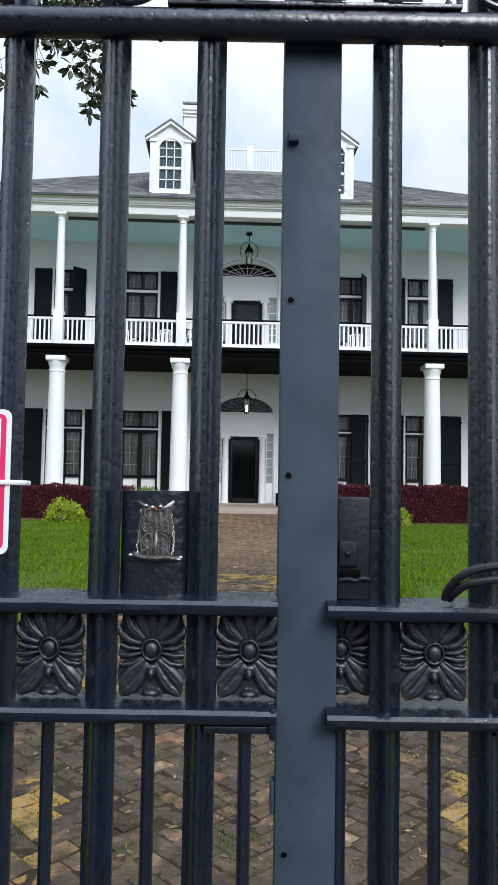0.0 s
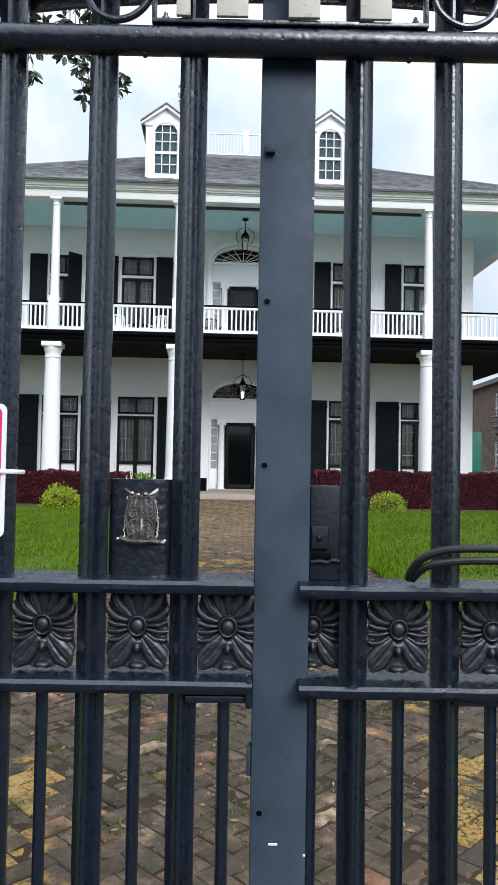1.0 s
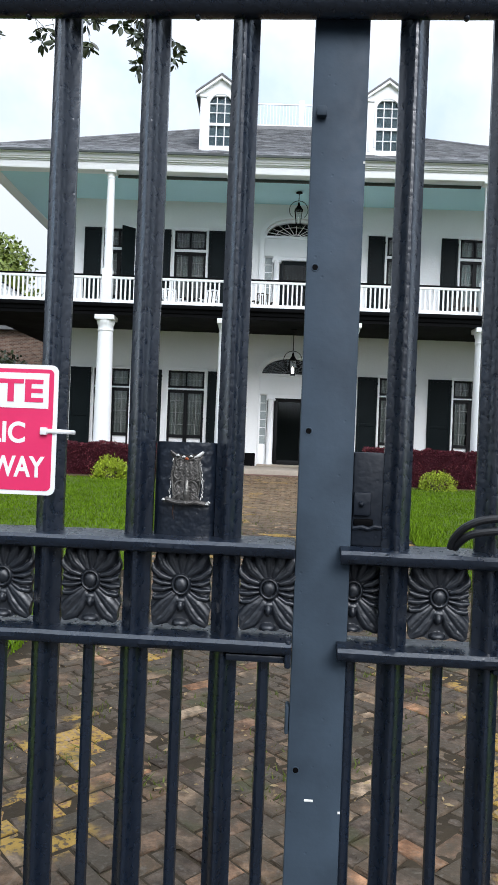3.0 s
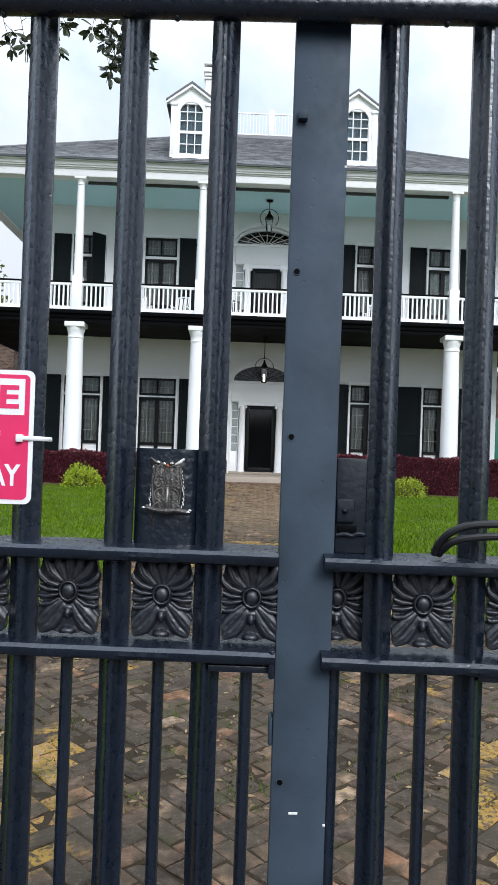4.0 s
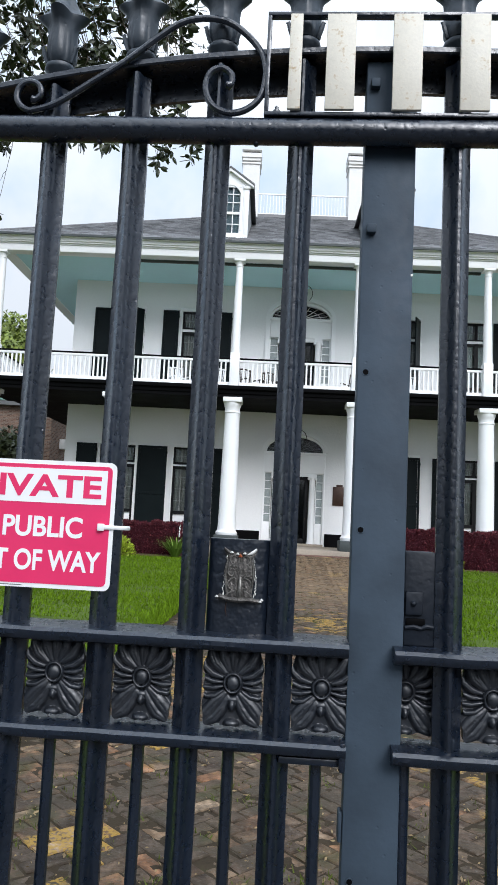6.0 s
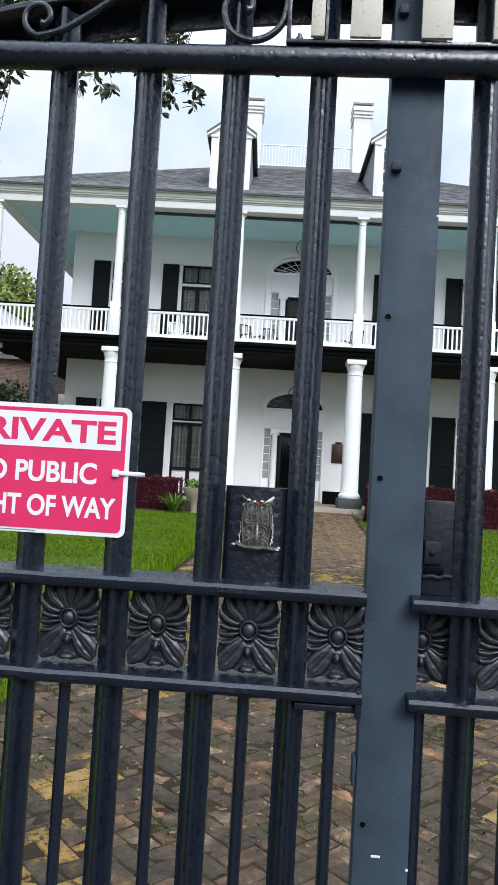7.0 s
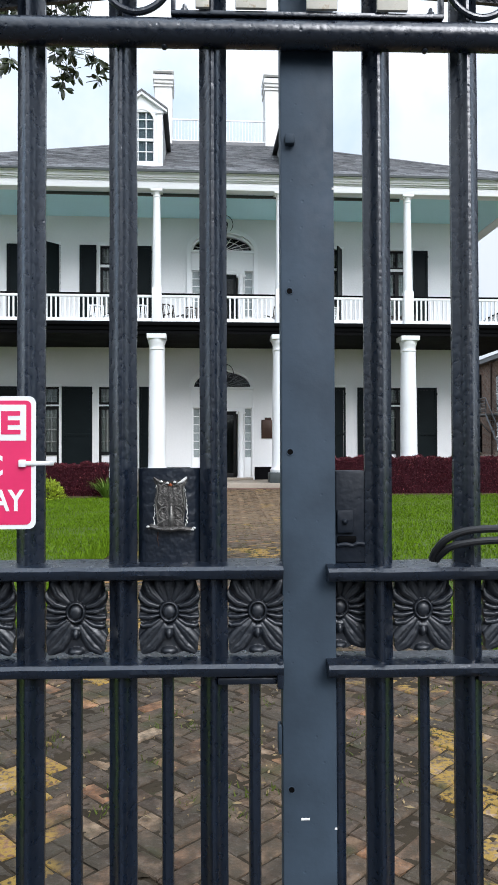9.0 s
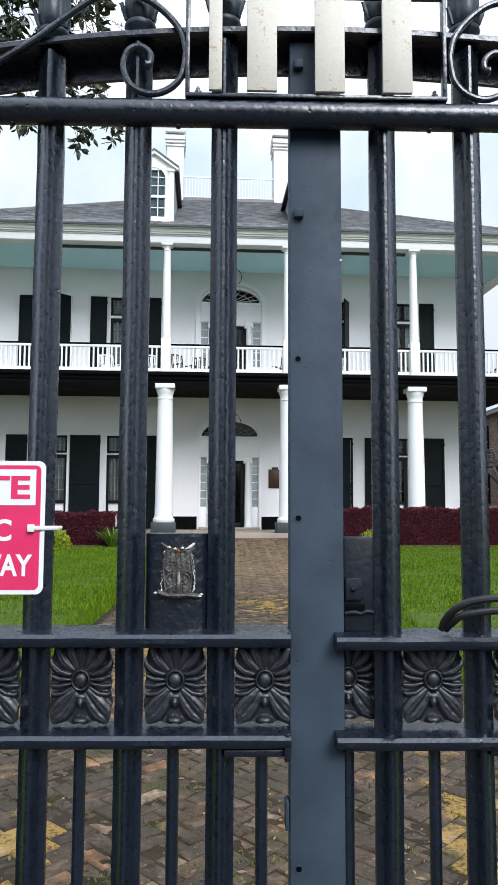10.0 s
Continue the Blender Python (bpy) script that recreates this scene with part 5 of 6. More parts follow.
def window(u, z0, z1, half, transom, shutters, panel, drapes, bar):
    v = WALL_V
    w = part("window", Shape().box(u - half - 0.055, u - half + 0.012, v - 0.035, v + 0.10, z0, z1 + 0.10, 0.006), WHITE, house, "tall french window with dark screens, pale curtains and open shutters")
    part("casing", Shape().box(u + half - 0.012, u + half + 0.055, v - 0.035, v + 0.10, z0, z1 + 0.10, 0.006), WHITE, w)
    part("head", Shape().box(u - half - 0.08, u + half + 0.08, v - 0.05, v + 0.10, z1 - 0.012, z1 + 0.10, 0.008), WHITE, w)
    part("transom_bar", Shape().box(u - half, u + half, v + 0.02, v + 0.16, transom - bar, transom + bar), WHITE, w, "", 0)
    s = Shape()
    h = half - 0.012
    for x0, x1, a0, a1 in ((-h, -h + 0.09, z0, transom - 0.05), (h - 0.09, h, z0, transom - 0.05), (-0.075, 0.075, z0, transom - 0.05), (-h, h, transom - 0.16, transom - 0.05), (-h, h, z0 + panel - 0.06, z0 + panel + 0.06), (-h, h, z0, z0 + 0.10),
                           (-h, -h + 0.08, transom + 0.05, z1 - 0.012), (h - 0.08, h, transom + 0.05, z1 - 0.012), (-h, h, z1 - 0.09, z1 - 0.012), (-h, h, transom + 0.05, transom + 0.12), (-0.03, 0.03, transom + 0.05, z1 - 0.01)):
        s.box(u + x0, u + x1, v + 0.05, v + 0.10, a0, a1)
    part("sash_frame", s, SASH, w, "black sash frame", 0)
    s = Shape()
    for sx in (-1, 1):
        c = u + sx * (half + 0.06) / 2
        for dx in (0.0,):
            s.box(c + dx - 0.011, c + dx + 0.011, v + 0.085, v + 0.109, z0 + panel, z1 - 0.05)
        n = 4
        for i in range(1, n):
            z = z0 + panel + (transom - z0 - panel) * i / n
            s.box(c - h / 2 + 0.03, c + h / 2 - 0.03, v + 0.085, v + 0.109, z - 0.011, z + 0.011)
        z = (transom + z1) / 2
        s.box(c - h / 2 + 0.03, c + h / 2 - 0.03, v + 0.085, v + 0.109, z - 0.011, z + 0.011)
    part("glazing_grid", s, MUNTIN, w, "pale glazing bars", 0)
    part("pane", Shape().box(u - h, u + h, v + 0.112, v + 0.117, z0 + panel, z1), GLASS, w, "", 0)
    part("bottom_panel", Shape().box(u - h, u + h, v + 0.112, v + 0.16, z0, z0 + panel), WHITE, w, "white bottom panel", 0)
    for sx in (-1, 1):
        s = Shape()
        n = 9
        x0, x1 = sorted((u + sx * h, u + sx * 0.10))
        pts = [(x0 + (x1 - x0) * i / n, v + 0.19 + (0.025 if i % 2 else -0.025)) for i in range(n + 1)]
        s.add([(x, y, z) for z in (z0 + 0.05, z1 - 0.05) for x, y in pts] + [(x, y + 0.01, z) for z in (z0 + 0.05, z1 - 0.05) for x, y in pts], [(i, i + 1, n + 2 + i, n + 1 + i) for i in range(n)] + [(2 * n + 2 + i, 3 * n + 3 + i, 3 * n + 4 + i, 2 * n + 3 + i) for i in range(n)])
        part("curtain", s, drapes, w, "hanging curtain", 30)
    for a, b, turn in shutters:
        shutter(a, b, z0 + 0.03, z1, v - 0.002, w, turn)


for i, (u, h, sh) in enumerate(LOW_WINS):
    window(u, PORCH, LOW_TOP, h, 3.42, sh, 1.05, DRAPE, 0.024)
for i, (u, h, sh) in enumerate(UP_WINS):
    window(u, DECK, UP_TOP, h, 8.83, sh, 0.9, CURTAIN if i == 3 else DRAPE, 0.05)


def entrance(c, z0, door_top, spring, rise, dark, half, tall_arch):
    v = WALL_V
    d = part("entrance", Shape().box(c - half, c - half + 0.06, v - 0.02, v + 0.2, z0, spring, 0.01), WHITE, house, "white classical doorway with sidelights and an elliptical fanlight")
    part("jamb", Shape().box(c + half - 0.06, c + half, v - 0.02, v + 0.2, z0, spring, 0.01), WHITE, d)
    part("entablature", Shape().box(c - half + 0.05, c + half - 0.05, v - 0.05, v + 0.2, door_top + 0.13, spring - 0.03, 0.01), WHITE, d)
    part("entablature_moulding", Shape().box(c - half, c + half, v - 0.10, v + 0.2, spring - 0.10, spring, 0.012), WHITE, d)
    part("lintel", Shape().box(c - 0.66, c + 0.66, v - 0.03, v + 0.2, door_top, door_top + 0.129), WHITE, d, "", 0)
    for sx in (-1, 1):
        s = Shape().lathe([(0.15, z0), (0.16, z0 + 0.10), (0.13, z0 + 0.16), (0.128, (z0 + door_top) / 2), (0.112, door_top - 0.12), (0.13, door_top - 0.08), (0.14, door_top - 0.03)], c + sx * 0.72, v - 0.02, 14)
        s.box(c + sx * 0.72 - 0.15, c + sx * 0.72 + 0.15, v - 0.10, v + 0.1, door_top - 0.03, door_top + 0.128)
        s.tube([(c + sx * 0.72 - 0.14, v - 0.11, door_top - 0.07), (c + sx * 0.72 - 0.14, v + 0.05, door_top - 0.07)], 0.05, 10)
        s.tube([(c + sx * 0.72 + 0.14, v - 0.11, door_top - 0.07), (c + sx * 0.72 + 0.14, v + 0.05, door_top - 0.07)], 0.05, 10)
        part("pilaster_column", s, WHITE, d, "small white ionic column")
        x0, x1 = sorted((c + sx * 0.86, c + sx * (half - 0.055)))
        part("sidelight_panel", Shape().box(x0, x1, v + 0.06, v + 0.16, z0, z0 + 0.85, 0.008), WHITE, d)
        part("sidelight_pane", Shape().box(x0, x1, v + 0.10, v + 0.105, z0 + 0.85, door_top + 0.13), SIDELIGHT, d, "pale leaded sidelight", 0)
        s = Shape().box(x0, x0 + 0.035, v + 0.07, v + 0.098, z0 + 0.85, door_top + 0.13)
        s.box(x1 - 0.035, x1, v + 0.07, v + 0.098, z0 + 0.85, door_top + 0.13)
        for i in range(7):
            z = z0 + 0.85 + (door_top + 0.1 - z0 - 0.85) * i / 6
            s.box(x0, x1, v + 0.07, v + 0.098, z, z + 0.03)
        part("sidelight_grid", s, WHITE, d, "", 0)
    leafw = 0.56
    s = Shape()
    for x0, x1, a, b in ((-leafw, -leafw + 0.12, z0, door_top), (leafw - 0.12, leafw, z0, door_top), (-leafw + 0.12, leafw - 0.12, door_top - 0.14, door_top), (-leafw + 0.12, leafw - 0.12, z0, z0 + 0.26)):
        s.box(c + x0, c + x1, v + 0.10, v + 0.15, a, b, 0.004)
    leaf = part("door_leaf", s, SASH if dark else SHUTTER, d, "black door with glass")
    part("door_glass", Shape().box(c - leafw + 0.1, c + leafw - 0.1, v + 0.12, v + 0.126, z0 + 0.2, door_top - 0.1), GLASS, leaf, "", 0)
    s = Shape()
    for i in range(1, 8):
        x = c - leafw + 0.1 + (2 * leafw - 0.2) * i / 8
        s.tube([(x, v + 0.108, door_top - 0.75), (x, v + 0.108, door_top - 0.16)], 0.008, 6)
    part("door_grille", s, MUNTINDARK, leaf, "wrought grille in the door glass")
    part("door_handle", Shape().lathe([(0.03, 0), (0.03, 0.02), (0.012, 0.03), (0.03, 0.06), (0.01, 0.07)], 0, 0, 10), BRONZE, leaf, at=pose(c + leafw - 0.07, v + 0.10, z0 + 1.05, 90))
    part("threshold", Shape().box(c - half + 0.02, c + half - 0.02, v - 0.28, v + 0.05, z0, z0 + 0.09, 0.01), STONE if z0 < 2 else WHITE, d)
    # fanlight
    ih = half - 0.11
    part("arch", arch_ring(c, ih, spring, rise, 0.09, v - 0.05, v + 0.10), WHITE, d, "", 0)
    if tall_arch:
        part("arch_outer_moulding", arch_ring(c, half - 0.03, spring, rise + 0.16, 0.16, v - 0.12, v + 0.02, 26, spring - z0), WHITE, d, "broad white arched casing", 0)
    else:
        part("arch_outer_moulding", arch_ring(c, half - 0.03, spring, rise + 0.10, 0.11, v - 0.12, v + 0.02, 26, 0.0), WHITE, d, "", 0)
    s = Shape()
    n = 24
    top = (10.17 if z0 > 2 else 4.78) + 0.002
    arc = [(c + ih * math.cos(math.pi * i / n), spring + rise * math.sin(math.pi * i / n)) for i in range(n + 1)]
    hu0, hu1 = (-0.912, 1.492) if z0 < 2 else (-0.952, 1.572)
    ext = [(hu1, spring)] + arc + [(hu0, spring)]
    for i in range(len(ext) - 1):
        p = [ext[i], (ext[i][0], top), (ext[i + 1][0], top), ext[i + 1]]
        if abs(p[0][0] - p[3][0]) < 1e-5:
            continue
        s.add([(x, q, z) for q in (v + 0.002, v + 0.12) for x, z in p], [(0, 1, 2, 3), (7, 6, 5, 4), (0, 4, 5, 1), (1, 5, 6, 2), (2, 6, 7, 3), (3, 7, 4, 0)])
    part("arch_infill", s, STUCCO, d, "", 0)
    s = Shape()
    pan = [(c + ih * math.cos(math.pi * i / n), spring + rise * math.sin(math.pi * i / n)) for i in range(n + 1)]
    s.extrude(pan, lambda p, q, t: (p, t, q), v + 0.105, v + 0.11)
    fan = part("fanlight", s, GLASS, d, "dark elliptical fanlight", 0)
    tracery = CURTAIN if tall_arch else MUNTINDARK
    for i in range(1, 10):
        a = math.pi * i / 10
        part("fan_bar", Shape().tube([(c + 0.22 * math.cos(a), v + 0.09, spring + 0.10 * math.sin(a)), (c + ih * math.cos(a), v + 0.09, spring + rise * math.sin(a))], 0.014, 6), tracery, fan)
    for k, q, thick in ((0.23 / ih, 0.11 / rise, 0.02), (0.7, 0.72, 0.011)):
        part("fan_ring", Shape().tube([(c + k * ih * math.cos(math.pi * i / 12), v + 0.09, spring + q * rise * math.sin(math.pi * i / 12)) for i in range(13)], thick, 6), tracery, fan)
    part("back_panel", Shape().box(c - half, c + half, v + 0.33, v + 0.34, door_top, top), BLACKWOOD, d, "", 0)


entrance(0.29, PORCH, 3.20, 4.14, 0.60, True, 1.21, False)
entrance(0.31, DECK, 8.57, 9.49, 0.55, False, 1.26, True)


def lantern(u, v, z, drop):
    """A hanging gas lantern in a wire hoop."""
    ob = thing("hanging_lantern", "black copper hanging lantern in a wire hoop under the gallery ceiling", "lantern", HOUSE @ pose(u, v, z), group="gallery lanterns")
    k = 0.50
    part("rod", Shape().tube([(0, 0, 0), (0, 0, -drop)], 0.015, 6), BLACKWOOD, ob)
    part("ceiling_plate", Shape().lathe([(0.12, -0.04), (0.12, -0.01), (0.05, 0.0)], 0, 0, 14), BLACKWOOD, ob)
    z1 = -drop
    part("hoop", Shape().tube([(0.34 * math.sin(a), 0, z1 - 0.34 + 0.34 * math.cos(a)) for a in [math.radians(-140 + 10 * i) for i in range(29)]], 0.012, 6), BLACKWOOD, ob)
    part("roof_cap", Shape().lathe([(0.02, z1 - 0.05), (0.05, z1 - 0.10), (0.06, z1 - 0.18), (0.10, z1 - 0.22), (0.17, z1 - 0.31), (0.215, z1 - 0.345), (0.215, z1 - 0.36)], 0, 0, 4, 1.0, math.pi / 4), BLACKWOOD, ob, "", 0)
    s = Shape()
    for i in range(4):
        a = math.tau * (i + 0.5) / 4
        s.tube([(0.19 * math.cos(a), 0.19 * math.sin(a), z1 - 0.35), (0.115 * math.cos(a), 0.115 * math.sin(a), z1 - 0.86)], 0.012, 5)
    s.lathe([(0.13, z1 - 0.90), (0.13, z1 - 0.86), (0.09, z1 - 0.855)], 0, 0, 4, 1.0, math.pi / 4)
    part("cage", s, BLACKWOOD, ob, "", 0)
    part("lantern_glass", Shape().lathe([(0.112, z1 - 0.855), (0.182, z1 - 0.36)], 0, 0, 4, 1.0, math.pi / 4), LAMPGLASS, ob, "", 0)
    part("burner", Shape().lathe([(0.03, z1 - 0.86), (0.03, z1 - 0.72), (0.045, z1 - 0.66), (0.01, z1 - 0.58)], 0, 0, 8), FLAME if drop > 0.5 else PLASTIC, ob)


lantern(0.31, 1.5, CEIL, 0.32)
lantern(0.31, 1.5, 5.66, 0.80)
solid("wall_plaque", Shape().box(1.82, 2.33, WALL_V - 0.05, WALL_V - 0.001, 2.13, 2.86, 0.01).box(1.95, 2.20, WALL_V - 0.045, WALL_V - 0.002, 2.86, 2.95, 0.01), BRONZE, "dark bronze plaque on the white wall", "plaque", HOUSE)


# ---- gallery furniture ----
def armchair(u, v, turn, mat, label, rockers, slim=False):
    """A slatted porch armchair, with or without rockers."""
    ob = thing("porch_chair", label, "chair", HOUSE @ pose(u, v, DECK, 0, 0, turn), group="chairs on the upper gallery")
    part("seat", Shape().box(-0.27, 0.27, -0.25, 0.25, 0.40, 0.44, 0.01), mat, ob)
    for x in (-0.26, 0.26):
        part("back_post", Shape().tube([(x, 0.24, 0.05), (x, 0.26, 0.45), (x, 0.38, 1.10)], 0.022, 6), mat, ob)
        part("front_leg", Shape().tube([(x, -0.23, 0.05), (x, -0.23, 0.64)], 0.022, 6), mat, ob)
        part("arm", Shape().box(x - 0.045, x + 0.045, -0.30, 0.28, 0.63, 0.66, 0.008), mat, ob)
        if rockers:
            part("rocker", Shape().tube([(x, -0.45 + 0.1 * i, 0.02 + 0.0045 * (i - 4.5) ** 2) for i in range(10)], 0.02, 6), mat, ob)
        else:
            for y in (-0.23, 0.24):
                part("foot", Shape().lathe([(0.022, 0.0), (0.022, 0.06)], x, y, 6), mat, ob)
    n = 5 if slim else 6
    for i in range(n):
        x = -0.20 + 0.40 * i / (n - 1)
        part("back_slat", Shape().tube([(x, 0.26, 0.46), (x, 0.37, 1.03)], 0.016 if slim else 0.024, 5, 0.5), mat, ob)
    part("top_rail", Shape().tube([(-0.27, 0.375, 1.05), (0, 0.40, 1.10), (0.27, 0.375, 1.05)], 0.03, 6), mat, ob)


armchair(-1.55, 1.7, 40, CHAIRWOOD, "dark iron porch chair on the gallery", False, True)
armchair(-0.85, 2.1, 10, CHAIRWOOD, "brown weathered wooden porch chair near the door", False)
armchair(2.25, 1.7, -35, CHAIRWOOD, "dark iron porch chair beside the column", False, True)
armchair(4.35, 1.8, -20, WHITE, "white wooden rocking chair on the gallery", True)
armchair(-4.3, 1.9, 25, WHITE, "white wooden rocking chair before the window", True)
armchair(-2.9, 1.8, -15, WHITE, "white wooden rocking chair on the gallery", True)
armchair(6.35, 1.7, 15, CHAIRWOOD, "dark wooden porch chair on the gallery", False)
bench = thing("slatted_bench", "dark slatted bench under the gallery window", "bench", HOUSE @ pose(7.2, 2.5, DECK))
for i in range(9):
    part("back_slat", Shape().box(-0.75, 0.75, 0.26, 0.29, 0.18 + 0.085 * i, 0.23 + 0.085 * i), CHAIRWOOD, bench, "", 0)
part("seat", Shape().box(-0.75, 0.75, -0.2, 0.26, 0.40, 0.44, 0.01), CHAIRWOOD, bench)
for x in (-0.70, 0.70):
    part("leg", Shape().box(x - 0.04, x + 0.04, -0.18, 0.30, 0.0, 0.40), CHAIRWOOD, bench, "", 0)
    part("back_post", Shape().box(x - 0.04, x + 0.04, 0.29, 0.34, 0.0, 0.97), CHAIRWOOD, bench, "", 0)

# ---- ground ----
s = Shape().add([(-900, -900, -0.035), (900, -900, -0.035), (900, 900, -0.035), (-900, 900, -0.035)], [(0, 1, 2, 3)])
solid("ground", s, EARTH, "bare earth ground reaching the horizon", "ground", kind="structure", smooth=0)
# out of view; its dark colour keeps bounced light off the iron
s = Shape().box(-30, 30, -9.0, 0.38, -0.034, 0.0)
solid("pavement", s, ASPHALT, "unseen pavement outside the gate, darkened to cut bounced light", "pavement", kind="structure", smooth=0)
# unseen wall added behind the camera to hold low sky light off the gate
s = Shape().box(-60, 60, -14.6, -14.0, -0.034, 4.6)
solid("unseen_blocker_wall", s, GREYWALL, "unseen dark wall added to block low sky light and reflections", "wall", kind="structure", smooth=0)
PX0, PX1 = -1.92, 1.95


def rise(y, top):
    """How far the ground has risen at y on the way to the porch."""
    k = min(1.0, max(0.0, (y - 14.0) / 8.6))
    return top * k * k


def lawn(name, x0, x1, y0, y1):
    s = Shape()
    n, m = int((x1 - x0) / 0.5), int((y1 - y0) / 0.5)
    vs = [(x0 + (x1 - x0) * i / n, y0 + (y1 - y0) * j / m, rise(y0 + (y1 - y0) * j / m, 0.12) + 0.03 * noise.noise((i * 0.4, j * 0.4, 1))) for j in range(m + 1) for i in range(n + 1)]
    s.add(vs, [(j * (n + 1) + i, j * (n + 1) + i + 1, (j + 1) * (n + 1) + i + 1, (j + 1) * (n + 1) + i) for j in range(m) for i in range(n)])
    solid(name, s, TURF, "green mown lawn beside the brick path", "lawn", kind="structure", smooth=60)


lawn("lawn_west", -20, PX0 - 0.02, 0.4, 22.6)
lawn("lawn_east", PX1 + 0.02, 22, 0.4, 23.4)
s = Shape()


def blades(s, n, fx, fy, h0, h1):
    for _ in range(n):
        x, y = fx(), fy()
        a, h, w = rng.uniform(0, math.tau), rng.uniform(h0, h1), rng.uniform(0.004, 0.009)
        if y > 9:
            h, w = h * 1.15, w * 2.2
        lx, ly = rng.uniform(-0.5, 0.5) * h, rng.uniform(-0.5, 0.5) * h
        c, d = math.cos(a) * w, math.sin(a) * w
        g = rise(y, 0.12)
        s.add([(x - c, y - d, g), (x + c, y + d, g), (x + lx, y + ly, g + h)], [(0, 1, 2)])


blades(s, 62000, lambda: PX0 - 0.03 - 7.5 * rng.random() ** 1.3, lambda: 2.6 + 20 * rng.random(), 0.022, 0.058)
blades(s, 62000, lambda: PX1 + 0.03 + 9.0 * rng.random() ** 1.3, lambda: 2.6 + 20.5 * rng.random(), 0.022, 0.058)
solid("grass", s, GRASS, "bright green grass blades of the lawn", "grass", kind="stuff", smooth=0)
s = Shape()
blades(s, 2500, lambda: PX0 + 0.06 - 0.35 * rng.random() ** 2, lambda: 2.4 + 12 * rng.random(), 0.05, 0.16)
blades(s, 2500, lambda: PX1 - 0.06 + 0.35 * rng.random() ** 2, lambda: 2.4 + 12 * rng.random(), 0.05, 0.16)
solid("edge_grass", s, GRASS, "longer grass along the path's edges", "grass", kind="stuff", smooth=0)


s = Shape()
for _ in range(620):
    wx, wy, wn_ = rng.uniform(PX0 + 0.1, PX1 - 0.1), 2.0 + 14 * rng.random() ** 1.6, rng.randint(4, 9)
    for _ in range(wn_):
        x, y, h, a = wx + rng.gauss(0, 0.03), wy + rng.gauss(0, 0.03), rng.uniform(0.008, 0.028), rng.uniform(0, math.tau)
        w = rng.uniform(0.0025, 0.006)
        s.add([(x - w * math.cos(a), y - w * math.sin(a), -0.008), (x + w * math.cos(a), y + w * math.sin(a), -0.008), (x + rng.gauss(0, h * 0.8), y + rng.gauss(0, h * 0.8), h)], [(0, 1, 2)])
solid("path_weed_growth", s, WEED, "small weeds and grass tufts in the path's joints", "weeds", kind="stuff", smooth=0)
s = Shape()
for _ in range(3200):
    x, y, a, k = rng.uniform(PX0 + 0.1, PX1 - 0.1), 2.0 + 12 * rng.random() ** 1.5, rng.uniform(0, math.tau), 0.005 + 0.022 * rng.random() ** 3
    c, d, z = math.cos(a) * k, math.sin(a) * k, 0.006
    s.add([(x - c, y - d, z), (x - d * 0.3, y + c * 0.3, z + 0.006), (x + c, y + d, z + 0.003), (x + d * 0.3, y - c * 0.3, z)], [(0, 1, 2, 3)])
solid("leaf_litter", s, DRYLEAF, "dry brown leaf scraps on the path", "litter", kind="stuff", smooth=0)


# ---- planting ----
def leafy(s, n, where, size, up=0.3, aspect=0.45):
    """Scatters small folded leaves; where() gives a place and an outward direction."""
    for _ in range(n):
        p, o = where()
        d = (Vector(o) + Vector((rng.gauss(0, 0.6), rng.gauss(0, 0.6), rng.gauss(up, 0.6)))).normalized()
        side = d.cross(Vector((rng.gauss(0, 1), rng.gauss(0, 1), rng.gauss(0, 1)))).normalized()
        k = size * rng.uniform(0.7, 1.3)
        p = Vector(p)
        s.add([p, p + d * k * 0.5 + side * k * aspect * 0.5, p + d * k, p + d * k * 0.5 - side * k * aspect * 0.5], [(0, 1, 2, 3)])


